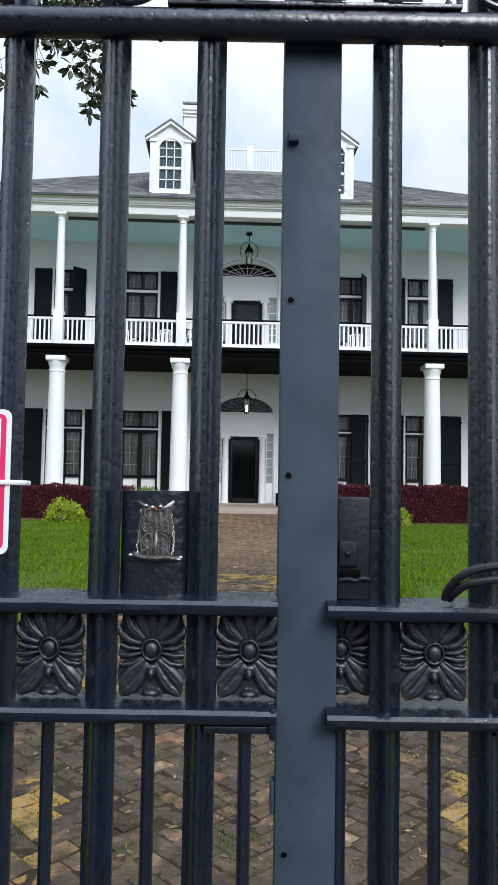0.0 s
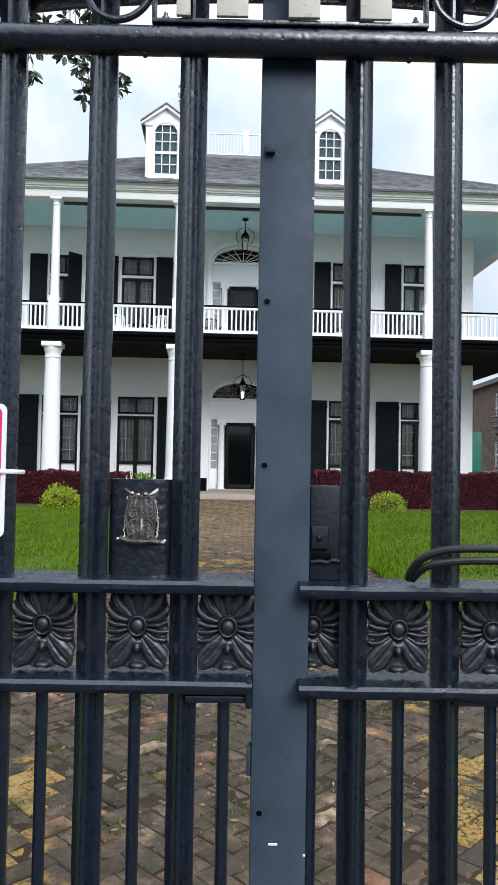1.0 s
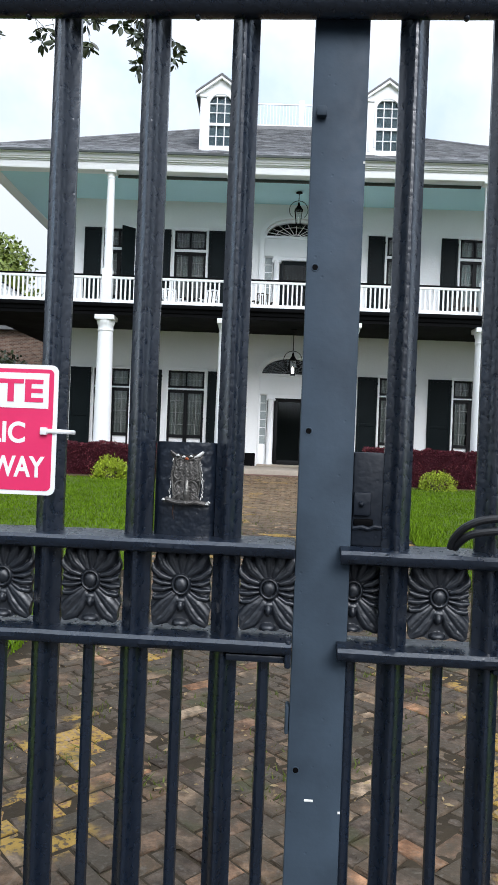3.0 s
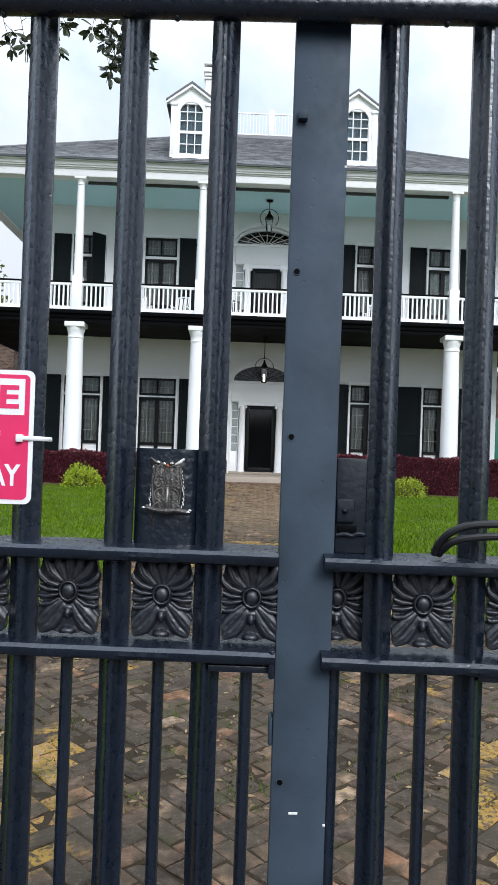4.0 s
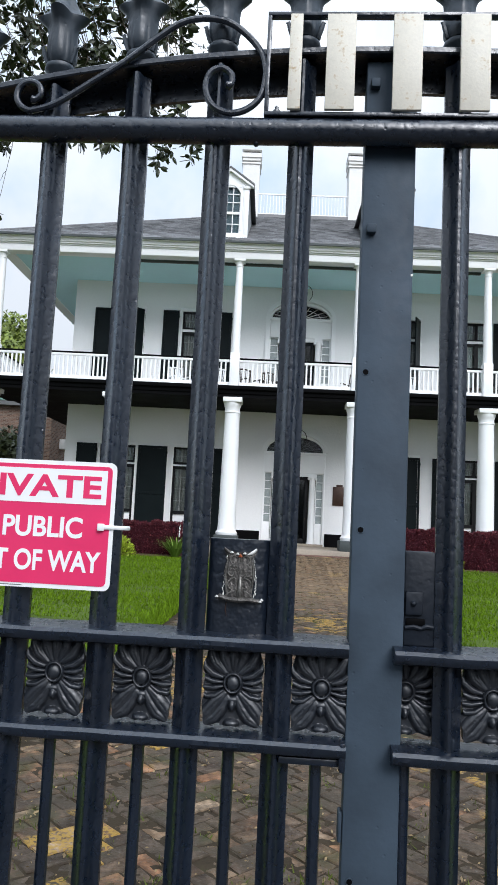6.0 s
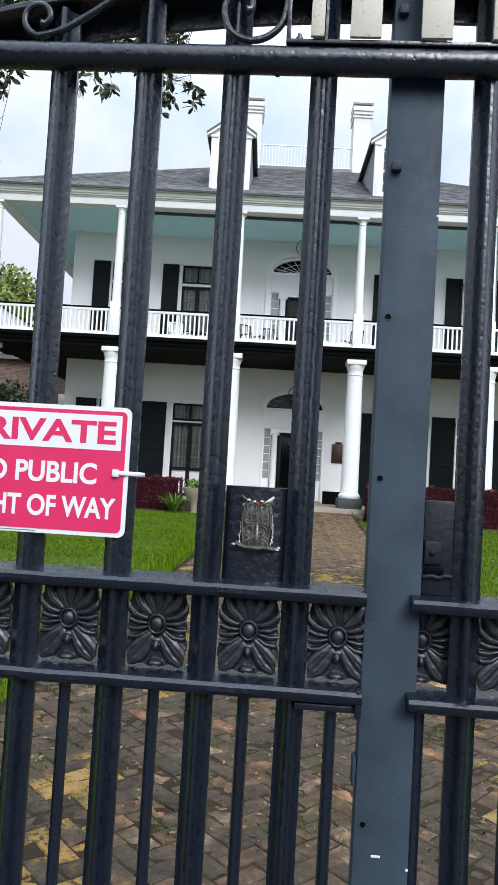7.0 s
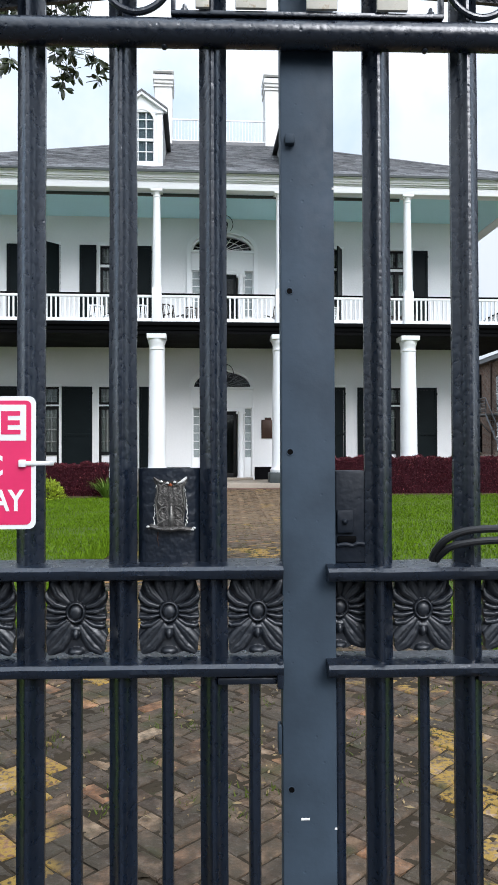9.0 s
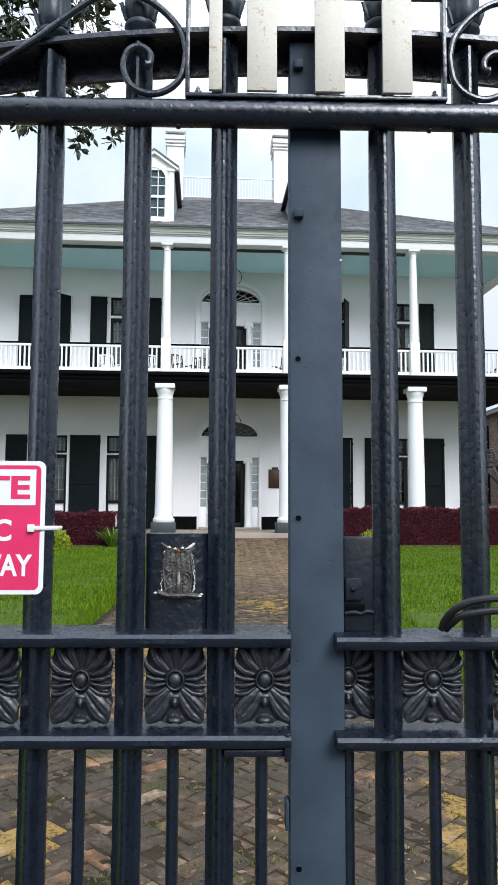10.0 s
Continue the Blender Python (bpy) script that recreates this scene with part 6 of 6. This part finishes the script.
def hedge(name, u0, u1, v0, v1, h, mat, label, n, size):
    """A clipped hedge: a twiggy core coloured dark as inner shade, and a skin of many small leaves with an uneven top.
    """
    ob = thing(name, label, "hedge", HOUSE, group="clipped hedges")
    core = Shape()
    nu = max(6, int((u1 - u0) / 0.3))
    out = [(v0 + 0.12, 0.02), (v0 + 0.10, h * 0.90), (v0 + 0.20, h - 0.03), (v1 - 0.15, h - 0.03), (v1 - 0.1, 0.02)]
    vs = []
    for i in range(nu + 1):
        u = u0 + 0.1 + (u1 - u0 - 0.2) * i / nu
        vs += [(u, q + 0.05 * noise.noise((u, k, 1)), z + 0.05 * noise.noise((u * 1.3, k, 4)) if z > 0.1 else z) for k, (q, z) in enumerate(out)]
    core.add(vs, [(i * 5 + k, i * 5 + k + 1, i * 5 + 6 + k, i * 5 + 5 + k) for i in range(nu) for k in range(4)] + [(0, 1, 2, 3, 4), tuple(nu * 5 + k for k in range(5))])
    part("shaded_core", core, HEDGECORE, ob, "", 0)
    s = Shape()

    def where():
        u = rng.uniform(u0, u1)
        top = h + 0.10 * noise.noise((u * 1.1, 0, 9)) + 0.08 * noise.noise((u * 4.0, 3, 9))
        q = rng.random()
        if q < 0.55:
            z = rng.uniform(0.06, top)
            return (u, v0 + 0.06 * noise.noise((u * 2.5, z * 3, 2)) + rng.uniform(-0.03, 0.12), z), (0, -1, 0.4)
        if q < 0.9:
            return (u, rng.uniform(v0, v1), top - rng.uniform(0, 0.10)), (0, -0.2, 1)
        e = rng.random() < 0.5
        return (u0 if e else u1, rng.uniform(v0, v1), rng.uniform(0.06, top)), (-1 if e else 1, -0.3, 0.3)

    leafy(s, n, where, size)
    tagged(part("foliage", s, mat, ob, "", 0), kind="stuff")


hedge("hedge", 2.75, 13.5, -1.15, -0.50, 1.38, LOAM, "clipped burgundy-leaved hedge along the porch", 30000, 0.062)
hedge("hedge", -12.5, -3.55, -1.15, -0.50, 1.22, LOAM, "clipped burgundy-leaved hedge in front of the porch", 24000, 0.062)


MULCH = material("dark_leaf_mulch", (0.075, 0.050, 0.032), 0.95, vary=0.6, scale=9, fine=60, bump=0.8, bump_scale=0.02, spec=0.1)
for name, u0, u1 in (("mulch_bed_west", -12.5, -3.1), ("mulch_bed_east", 2.6, 13.5)):
    s = Shape()
    n = 60
    vs = []
    for i in range(n + 1):
        u = u0 + (u1 - u0) * i / n
        edge = -1.62 + 0.10 * noise.noise((u * 1.6, 4, 1))
        vs += [(u, edge, 0.02), (u, edge + 0.08, 0.135 + 0.02 * noise.noise((u * 3, 1, 2))), (u, -0.9, 0.17), (u, -0.47, 0.17)]
    s.add(vs, [(4 * i + k, 4 * i + k + 1, 4 * i + 5 + k, 4 * i + 4 + k) for i in range(n) for k in range(3)])
    solid(name, s, MULCH, "dark brown leaf mulch along the foot of the hedge", "mulch", HOUSE, kind="structure", smooth=60)


def shrub(u, v, r, h, mat, label, n, size):
    ob = thing("shrub", label, "shrub", HOUSE @ pose(u, v, 0), group="low shrubs by the hedges")
    s = Shape()
    for k in range(7):
        a = math.tau * k / 7
        s.tube([(0, 0, 0), (0.3 * r * math.cos(a), 0.3 * r * math.sin(a), h * 0.4), (0.7 * r * math.cos(a), 0.7 * r * math.sin(a), h * 0.8)], [0.02, 0.014, 0.006], 5)
    part("stem_bundle", s, BARK, ob, "", 0)

    def where():
        a, e = rng.uniform(0, math.tau), rng.random()
        q = math.sqrt(max(0.0, 1 - e * e))
        k = rng.uniform(0.72, 1.02) * (1 + 0.34 * noise.noise((math.cos(a) * 2 + u, math.sin(a) * 2, e * 2)))
        return (k * r * q * math.cos(a), k * r * q * math.sin(a), 0.03 + k * h * e), (q * math.cos(a), q * math.sin(a), e)

    t = Shape()
    leafy(t, n, where, size)
    tagged(part("foliage", t, mat, ob, "", 0), kind="stuff")


shrub(4.98, -1.75, 0.60, 0.68, LIMELEAF, "rounded yellow-green shrub before the burgundy hedge", 2200, 0.07)
shrub(-5.6, -1.7, 0.66, 0.75, LIMELEAF, "loose green shrub with yellowish tips before the hedge", 2400, 0.085)
shrub(13.2, 1.8, 0.9, 1.9, LIMELEAF, "yellow-green bush beyond the hedge", 2200, 0.09)


def clump(u, v, n, h, mat, label):
    ob = thing("strap_leaf_clump", label, "plant", HOUSE @ pose(u, v, 0), group="strap-leaved clumps")
    for i in range(n):
        a, t, k = rng.uniform(0, math.tau), rng.uniform(0.25, 0.9), h * rng.uniform(0.7, 1.1)
        c, d = math.cos(a), math.sin(a)
        pts = [(c * t * k * q, d * t * k * q, k * (1.35 * q - 0.75 * q * q * (0.6 + t * 0.6))) for q in (0, 0.3, 0.6, 0.85, 1.0)]
        w = [0.014, 0.018, 0.016, 0.010, 0.001]
        s = Shape()
        vs = []
        for (x, y, z), q in zip(pts, w):
            vs += [(x - d * q, y + c * q, z), (x + d * q, y - c * q, z)]
        s.add(vs, [(2 * j, 2 * j + 1, 2 * j + 3, 2 * j + 2) for j in range(4)])
        part("leaf", s, mat, ob, "", 60)


clump(-3.62, -1.6, 120, 1.02, GREENLEAF, "arching green strap-leaved clump by the hedge end")
clump(2.35, -0.95, 30, 0.62, GREENLEAF, "arching green strap-leaved clump by the path")
clump(2.95, -1.7, 26, 0.5, LIMELEAF, "small yellow-green strap-leaved clump")
urn = thing("planter_bowl", "pale weathered stone planter bowl at the hedge end", "planter", HOUSE @ pose(-3.05, -1.0, 0))
part("bowl", Shape().lathe([(0.16, 0.0), (0.18, 0.06), (0.10, 0.16), (0.12, 0.45), (0.32, 0.70), (0.38, 0.86), (0.40, 0.94), (0.36, 0.95), (0.33, 0.88)], 0, 0, 20), STONE, urn)
s = Shape()
leafy(s, 220, lambda: ((rng.gauss(0, 0.15), rng.gauss(0, 0.15), 0.9 + rng.random() * 0.25), (rng.gauss(0, 0.4), 0, 1)), 0.12)
tagged(part("planting", s, GREENLEAF, urn, "", 0), kind="stuff")


# ---- trees ----
def tree(name, label, x, y, height, crown_r, crown_z, mat, n, size, seed):
    r = random.Random(seed)
    ob = thing(name, label, "tree", pose(x, y, 0))
    t = Shape()
    t.tube([(0.1 * noise.noise((seed, i, 0)), 0.1 * noise.noise((seed, i, 5)), crown_z * i / 6) for i in range(7)], [0.30 - 0.025 * i for i in range(7)], 10)
    ends = []
    for k in range(11):
        a, e = math.tau * k / 11 + r.random(), r.uniform(0.15, 1.0)
        q = crown_r * r.uniform(0.45, 0.9)
        p = (q * math.cos(a) * (1.1 - 0.6 * e), q * math.sin(a) * (1.1 - 0.6 * e), crown_z + (height - crown_z) * e * 0.85)
        t.tube([(0, 0, crown_z * 0.75), (p[0] * 0.4, p[1] * 0.4, crown_z + (p[2] - crown_z) * 0.35), p], [0.12, 0.08, 0.03], 6)
        ends.append(p)
    part("trunk", t, BARK, ob)
    s = Shape()
    for p in ends:
        cr = crown_r * r.uniform(0.32, 0.5)
        for _ in range(n // 11):
            d = Vector((r.gauss(0, 1), r.gauss(0, 1), r.gauss(0, 0.8))).normalized()
            c = Vector(p) + d * cr * (r.random() ** 0.4)
            a = Vector((r.gauss(0, 1), r.gauss(0, 1), r.gauss(0, 1))).normalized()
            b = a.cross(d).normalized()
            k = size * r.uniform(0.6, 1.3)
            s.add([c, c + a * k * 0.5 + b * k * 0.3, c + a * k, c + a * k * 0.5 - b * k * 0.3], [(0, 1, 2, 3)])
    tagged(part("crown", s, mat, ob, "", 0), kind="stuff")
    return ob


tree("tree", "leafy green tree beside the house", -19.3, 41.0, 13.6, 4.4, 4.0, TREELEAF, 16000, 0.34, 3)
tree("tree", "dark leafy tree close behind the gallery", -16.2, 36.0, 7.6, 2.6, 2.6, MAGNOLIA, 6000, 0.26, 9)


def magnolia():
    """A magnolia standing beside the gate, whose low twigs hang into view."""
    ob = thing("magnolia_tree", "magnolia with glossy dark leaves overhanging the gate", "tree", pose(-6.2, 7.2, 0))
    t = Shape()
    t.tube([(0, 0, 0), (0.1, 0, 2), (0.15, 0.05, 4.5), (0.3, 0.0, 7.5)], [0.26, 0.22, 0.18, 0.10], 12)
    limb = [(0.15, 0.0, 4.6), (0.7, -0.3, 6.9), (1.6, -0.6, 7.7), (2.6, -0.8, 7.95), (3.6, -1.0, 7.8), (4.1, -1.1, 7.5)]
    t.tube(limb, [0.12, 0.09, 0.065, 0.045, 0.03, 0.018], 8)
    part("trunk", t, BARK, ob)
    tw = Shape()
    lv = Shape()
    r = random.Random(21)

    def leaf(p, d, k):
        d = Vector(d).normalized()
        side = d.cross(Vector((r.gauss(0, 1), r.gauss(0, 1), r.gauss(0, 1)))).normalized()
        nrm = d.cross(side)
        p = Vector(p)
        vs = []
        for q, w in ((0, 0.02), (0.25, 0.17), (0.55, 0.22), (0.82, 0.14), (1.0, 0.0)):
            c = p + d * k * q - nrm * k * 0.10 * q * q
            vs += [c - side * k * w + nrm * k * 0.05, c, c + side * k * w + nrm * k * 0.05]
        fs = []
        for i in range(4):
            fs += [(3 * i, 3 * i + 1, 3 * i + 4, 3 * i + 3), (3 * i + 1, 3 * i + 2, 3 * i + 5, 3 * i + 4)]
        lv.add(vs, fs)

    def twig(a, b, thick, whorls):
        """A crooked twig from a to b with whorls of leaves near its end."""
        a, b = Vector(a), Vector(b)
        ln = (b - a).length
        bow = Vector((r.gauss(0, 0.10), r.gauss(0, 0.10), r.uniform(0.02, 0.16))) * ln
        pts = []
        for i in range(11):
            q = i / 10
            pts.append(a.lerp(b, q) + bow * math.sin(math.pi * q) + Vector([0.05 * ln * math.sin(math.pi * q) * noise.noise((a.x * 9 + k * 7, b.z * 9, q * 5)) for k in range(3)]))
        tw.tube(pts, [max(0.002, thick * (1 - 0.075 * i)) for i in range(11)], 6)
        d = (pts[10] - pts[8]).normalized()
        for k in range(whorls):
            base = pts[10] - d * 0.06 * k
            for _ in range(6):
                o = Vector((r.gauss(0, 0.8), r.gauss(0, 0.8), r.gauss(-0.2, 0.6)))
                leaf(base + o * 0.015, d * 0.5 + o, r.uniform(0.075, 0.135))
        return pts

    limb_pts = [Vector(p).lerp(Vector(q), k / 4) for p, q in zip(limb[1:], limb[2:]) for k in range(5)]
    ends = [Vector(b) for b in TWIGS]
    ends += [Vector((r.uniform(2.6, 4.7), r.uniform(-1.3, -0.8), r.uniform(6.0, 7.0))) for _ in range(34)]
    for b in ends:
        a = min(limb_pts, key=lambda p: abs(p.x - b.x + 0.75) + 0.1 * abs(p.z - b.z))
        pts = twig(a, b, 0.008, 2)
        for k in (5, 7, 8, 9):
            o = Vector((r.gauss(0, 0.15), r.gauss(0, 0.12), r.uniform(-0.18, 0.08)))
            twig(pts[k], pts[k] + o, 0.0035, r.choice((0, 1, 2, 2)))
    part("twig_growth", tw, BARK, ob)
    tagged(part("foliage", lv, MAGNOLIA, ob, "", 60), kind="stuff")


# where the twigs end, in the tree's own frame
TWIGS = [(3.87, -1.1, 5.34), (3.6, -1.0, 5.45), (4.66, -1.2, 5.21), (4.53, -1.2, 5.08), (4.56, -1.2, 5.92), (4.4, -1.1, 5.86), (4.69, -1.3, 5.75), (4.07, -1.0, 5.95), (2.68, -0.9, 4.65),
         (2.63, -0.8, 5.55), (2.8, -0.9, 5.56), (2.79, -0.8, 6.39), (3.11, -0.9, 6.45), (3.45, -1.0, 6.1), (3.81, -0.9, 6.23), (2.49, -0.7, 6.35), (4.01, -1.2, 6.22),
         (3.51, -0.9, 6.48), (4.25, -1.1, 6.3),
         (4.0, -1.15, 5.34), (4.15, -1.15, 5.77), (4.3, -1.15, 5.55), (4.5, -1.15, 5.18), (3.9, -1.15, 5.88), (4.85, -1.15, 5.17), (4.44, -1.15, 5.44), (4.05, -1.15, 5.6), (3.51, -1.15, 5.37), (4.26, -1.15, 5.85), (4.54, -1.15, 5.27), (4.61, -1.15, 5.45), (3.35, -1.15, 5.88)]
magnolia()


# ---- neighbours ----
def neighbour(name, label, x0, x1, y0, y1, h, roofmat, wins, flip):
    ob = thing(name, label, "building")
    side = x0 if not flip else x1
    inn = 1 if not flip else -1
    part("wall", Shape().box(x0, x1, y0, y1, 0, h), BRICKWALL, ob, "weathered red brick wall", 0)
    part("ledge", Shape().box(x0 - 0.12, x1 + 0.12, y0 - 0.12, y1 + 0.12, 1.25, 1.45), STONE, ob, "", 0)
    part("eaves", Shape().box(x0 - 0.45, x1 + 0.45, y0 - 0.45, y1 + 0.45, h, h + 0.28), GREYMETAL, ob, "", 0)
    part("roof", Shape().add([(x0 - 0.5, y0 - 0.5, h + 0.28), (x1 + 0.5, y0 - 0.5, h + 0.28), (x1 + 0.5, y1 + 0.5, h + 0.28), (x0 - 0.5, y1 + 0.5, h + 0.28), ((x0 + x1) / 2, y0 + 3, h + 2.2), ((x0 + x1) / 2, y1 - 3, h + 2.2)], [(0, 1, 4), (1, 2, 5, 4), (2, 3, 5), (3, 0, 4, 5), (3, 2, 1, 0)]), roofmat, ob, "", 0)
    for y, z, w, hh in wins:
        o = -inn * 0.03
        f = part("window", Shape().box(min(side + o, side + o * 4), max(side + o, side + o * 4), y - w, y + w, z, z + hh), SASH, ob, "narrow dark sash window", 0)
        part("pane", Shape().box(min(side + o * 4.2, side + o * 4.8), max(side + o * 4.2, side + o * 4.8), y - w + 0.06, y + w - 0.06, z + 0.08, z + hh - 0.08), GLASS, f, "", 0)
        part("meeting_rail", Shape().box(min(side + o * 4, side + o * 5.5), max(side + o * 4, side + o * 5.5), y - w, y + w, z + hh / 2 - 0.04, z + hh / 2 + 0.04), CURTAIN, f, "", 0)
        part("sill", Shape().box(min(side, side + o * 7), max(side, side + o * 7), y - w - 0.1, y + w + 0.1, z - 0.14, z), STONE, f, "", 0)
    return ob


east = neighbour("brick_building", "old red brick neighbouring building with an iron fire stair", 17.7, 32, 36, 58, 7.6, SLATE, [(55.0, 4.6, 0.55, 2.1), (48.6, 4.7, 0.5, 2.3), (48.6, 1.6, 0.5, 2.0), (44.6, 4.2, 0.5, 2.4), (44.6, 1.6, 0.5, 2.0), (54.8, 1.6, 0.5, 2.0)], False)
stair = thing("fire_stair", "grey iron fire stair on the brick wall", "stair", pose(17.7, 44.6, 0))
s = Shape().box(-1.1, 0, -0.2, 2.6, 4.0, 4.08)
part("landing", s, GREYMETAL, stair, "", 0)
s = Shape()
for z in (4.4, 4.75, 5.1):
    s.tube([(0, 2.6, z), (-1.1, 2.6, z), (-1.1, -0.2, z)], 0.035, 6)
for y in (-0.2, 0.7, 1.6, 2.6):
    s.tube([(-1.1, y, 4.05), (-1.1, y, 5.1)], 0.03, 6)
part("guard_rail", s, GREYMETAL, stair)
for x in (-1.1, -0.3):
    part("stair_string", Shape().tube([(x, -0.2, 4.04), (x, -3.2, 1.2)], 0.06, 6), GREYMETAL, stair)
    part("stair_rail", Shape().tube([(x, -0.2, 5.1), (x, -3.2, 2.2)], 0.03, 6), GREYMETAL, stair)
    part("rail_post", Shape().tube([(x, -1.7, 2.6), (x, -1.7, 3.65)], 0.025, 6), GREYMETAL, stair)
for i in range(12):
    part("tread", Shape().box(-1.1, -0.3, -0.3 - 0.25 * i, -0.1 - 0.25 * i, 3.84 - 0.236 * i, 3.88 - 0.236 * i), GREYMETAL, stair, "", 0)
part("brace", Shape().tube([(0, 2.0, 2.9), (-1.0, 2.0, 4.0)], 0.04, 6), GREYMETAL, stair)
ac = thing("air_conditioner", "small white window air conditioner on the brick wall", "air conditioner", pose(17.7, 42.6, 6.3))
part("case", Shape().box(-0.55, 0.0, -0.4, 0.4, 0, 0.6, 0.02), PLASTIC, ac)
part("grille", Shape().box(-0.57, -0.551, -0.32, 0.32, 0.08, 0.5), GREYMETAL, ac, "", 0)
pipe = Shape().tube([(17.58, 46.0, 7.5), (17.58, 46.0, 1.4)], 0.06, 8)
solid("downpipe", pipe, BRONZE, "dark downpipe on the brick wall", "pipe")
west = neighbour("brick_building", "red brick neighbouring building with a pale green metal roof", -32, -14.6, 40, 60, 7.4, GREENROOF, [(43.2, 4.5, 0.5, 1.6), (47.5, 4.5, 0.5, 1.6), (43.2, 1.6, 0.5, 1.8)], True)
ac2 = thing("air_conditioner", "small white window air conditioner on the brick wall", "air conditioner", pose(-14.6, 42.0, 5.1))
part("case", Shape().box(0.0, 0.55, -0.4, 0.4, 0, 0.6, 0.02), PLASTIC, ac2)
part("grille", Shape().box(0.551, 0.57, -0.32, 0.32, 0.08, 0.5), GREYMETAL, ac2, "", 0)

# green door leaf at the corner of the side gallery
solid("green_shutter", Shape().box(9.8, 10.42, 4.4, 4.5, 0.55, 3.1, 0.01), GREENDOOR, "bright green painted shutter standing open at the corner", "shutter", HOUSE)

# ---- brick path: herringbone at 45 degrees; nearest pavers are single pieces ----
bed = Shape()
ys = [0.4] + [13.5 + 0.5 * i for i in range(19)] + [22.75]
bed.add([(x, y, rise(y, 0.36) + z) for y in ys for x, z in ((PX0, -0.034), (PX0, -0.012), (PX1, -0.012), (PX1, -0.034))], [(4 * i + k, 4 * i + (k + 1) % 4, 4 * i + 4 + (k + 1) % 4, 4 * i + 4 + k) for i in range(len(ys) - 1) for k in range(4)] + [(0, 1, 2, 3), tuple(4 * (len(ys) - 1) + k for k in range(4))])
path = solid("brick_path", bed, MORTAR, "old herringbone brick path with moss and worn yellow paint", "path", kind="structure", smooth=0)
L, Wd, GAP = 0.205, 0.1025, 0.004


def brick_points(cx, cy, along, r):
    """A paver's chamfered top and sides, slightly tipped."""
    hx, hy = (L / 2 - GAP / 2, Wd / 2 - GAP / 2)
    c0, s0 = math.cos(along), math.sin(along)
    z, tx, ty = -0.004 + rise(cy, 0.36) + 0.013 * (r.random() - 0.5), 0.045 * (r.random() - 0.5), 0.07 * (r.random() - 0.5)
    out = []
    for k, zz in ((1.0, -0.03), (0.99, -0.008), (0.95, -0.002), (0.88, 0.0)):
        for sx, sy in ((-1, -1), (1, -1), (1, 1), (-1, 1)):
            ax, ay = sx * (hx - (1 - k) * 0.1), sy * (hy - (1 - k) * 0.1)
            jit = 0.012 * (r.random() - 0.5)
            out.append((cx + (ax + jit) * c0 - ay * s0, cy + (ax + jit) * s0 + ay * c0, z + zz + tx * ax + ty * ay))
    return out


BF = [(12, 13, 14, 15)] + [(4 * j + i, 4 * j + (i + 1) % 4, 4 * j + 4 + (i + 1) % 4, 4 * j + 4 + i) for j in (0, 1, 2) for i in range(4)]
bigmesh = Shape()
singles = []
r45 = math.pi / 4
for a in range(-170, 171):
    for b in range(-170, 171):
        # herringbone cell: each (a, b) of the right kind starts one long and one upright paver
        if (a - b) % 4:
            continue
        for px, py, ang in ((a * Wd + L / 2, b * Wd + Wd / 2, 0.0), (a * Wd + Wd / 2 - Wd, b * Wd + L / 2 , math.pi / 2)):
            cx, cy = px * math.cos(r45) - py * math.sin(r45), px * math.sin(r45) + py * math.cos(r45) + 11.5
            if not (PX0 + 0.08 < cx < PX1 - 0.08 and 0.5 < cy < 22.6):
                continue
            singles.append((cy, cx, ang + r45))
singles.sort()
pr = random.Random(5)
variants = []
for k in range(24):
    variants.append(Shape().add(brick_points(0, 0.0, 0, pr), BF).mesh("brick", PAVER, 0))
count = 0
for cy, cx, ang in singles:
    if 2.25 < cy < 6.0 and abs(cx) < 0.95 + 0.16 * (cy - 2.25) and count < 300:
        ob = part("brick", variants[pr.randrange(24)], PAVER, path)
        ob.matrix_basis = pose(cx, cy, 0, 0, 0, math.degrees(ang) + pr.uniform(-4, 4))
        count += 1
    else:
        bigmesh.add(brick_points(cx, cy, ang + radians(pr.uniform(-4, 4)), pr), BF)
tagged(part("bricks", bigmesh, PAVERS, path, "", 0), kind="stuff")

# trodden dirt that lies in the joints and over the lower pavers
dirt = Shape()
n, m = 170, 440
for j in range(m + 1):
    for i in range(n + 1):
        x, y = PX0 + 0.02 + (PX1 - PX0 - 0.04) * i / n, 1.6 + 10.0 * j / m
        k = 0.45 * noise.noise((x * 1.7, y * 1.7, 3)) + 0.45 * noise.noise((x * 6, y * 6, 5)) + 0.75 * noise.noise((x * 19, y * 19, 8))
        dirt.v.append((x, y, -0.0105 + 0.0100 * k))
dirt.f += [(j * (n + 1) + i, j * (n + 1) + i + 1, (j + 1) * (n + 1) + i + 1, (j + 1) * (n + 1) + i) for j in range(m) for i in range(n)]
tagged(part("joint_dirt", dirt, MORTAR, path, "trodden dark dirt over the lower pavers", 60), kind="stuff")
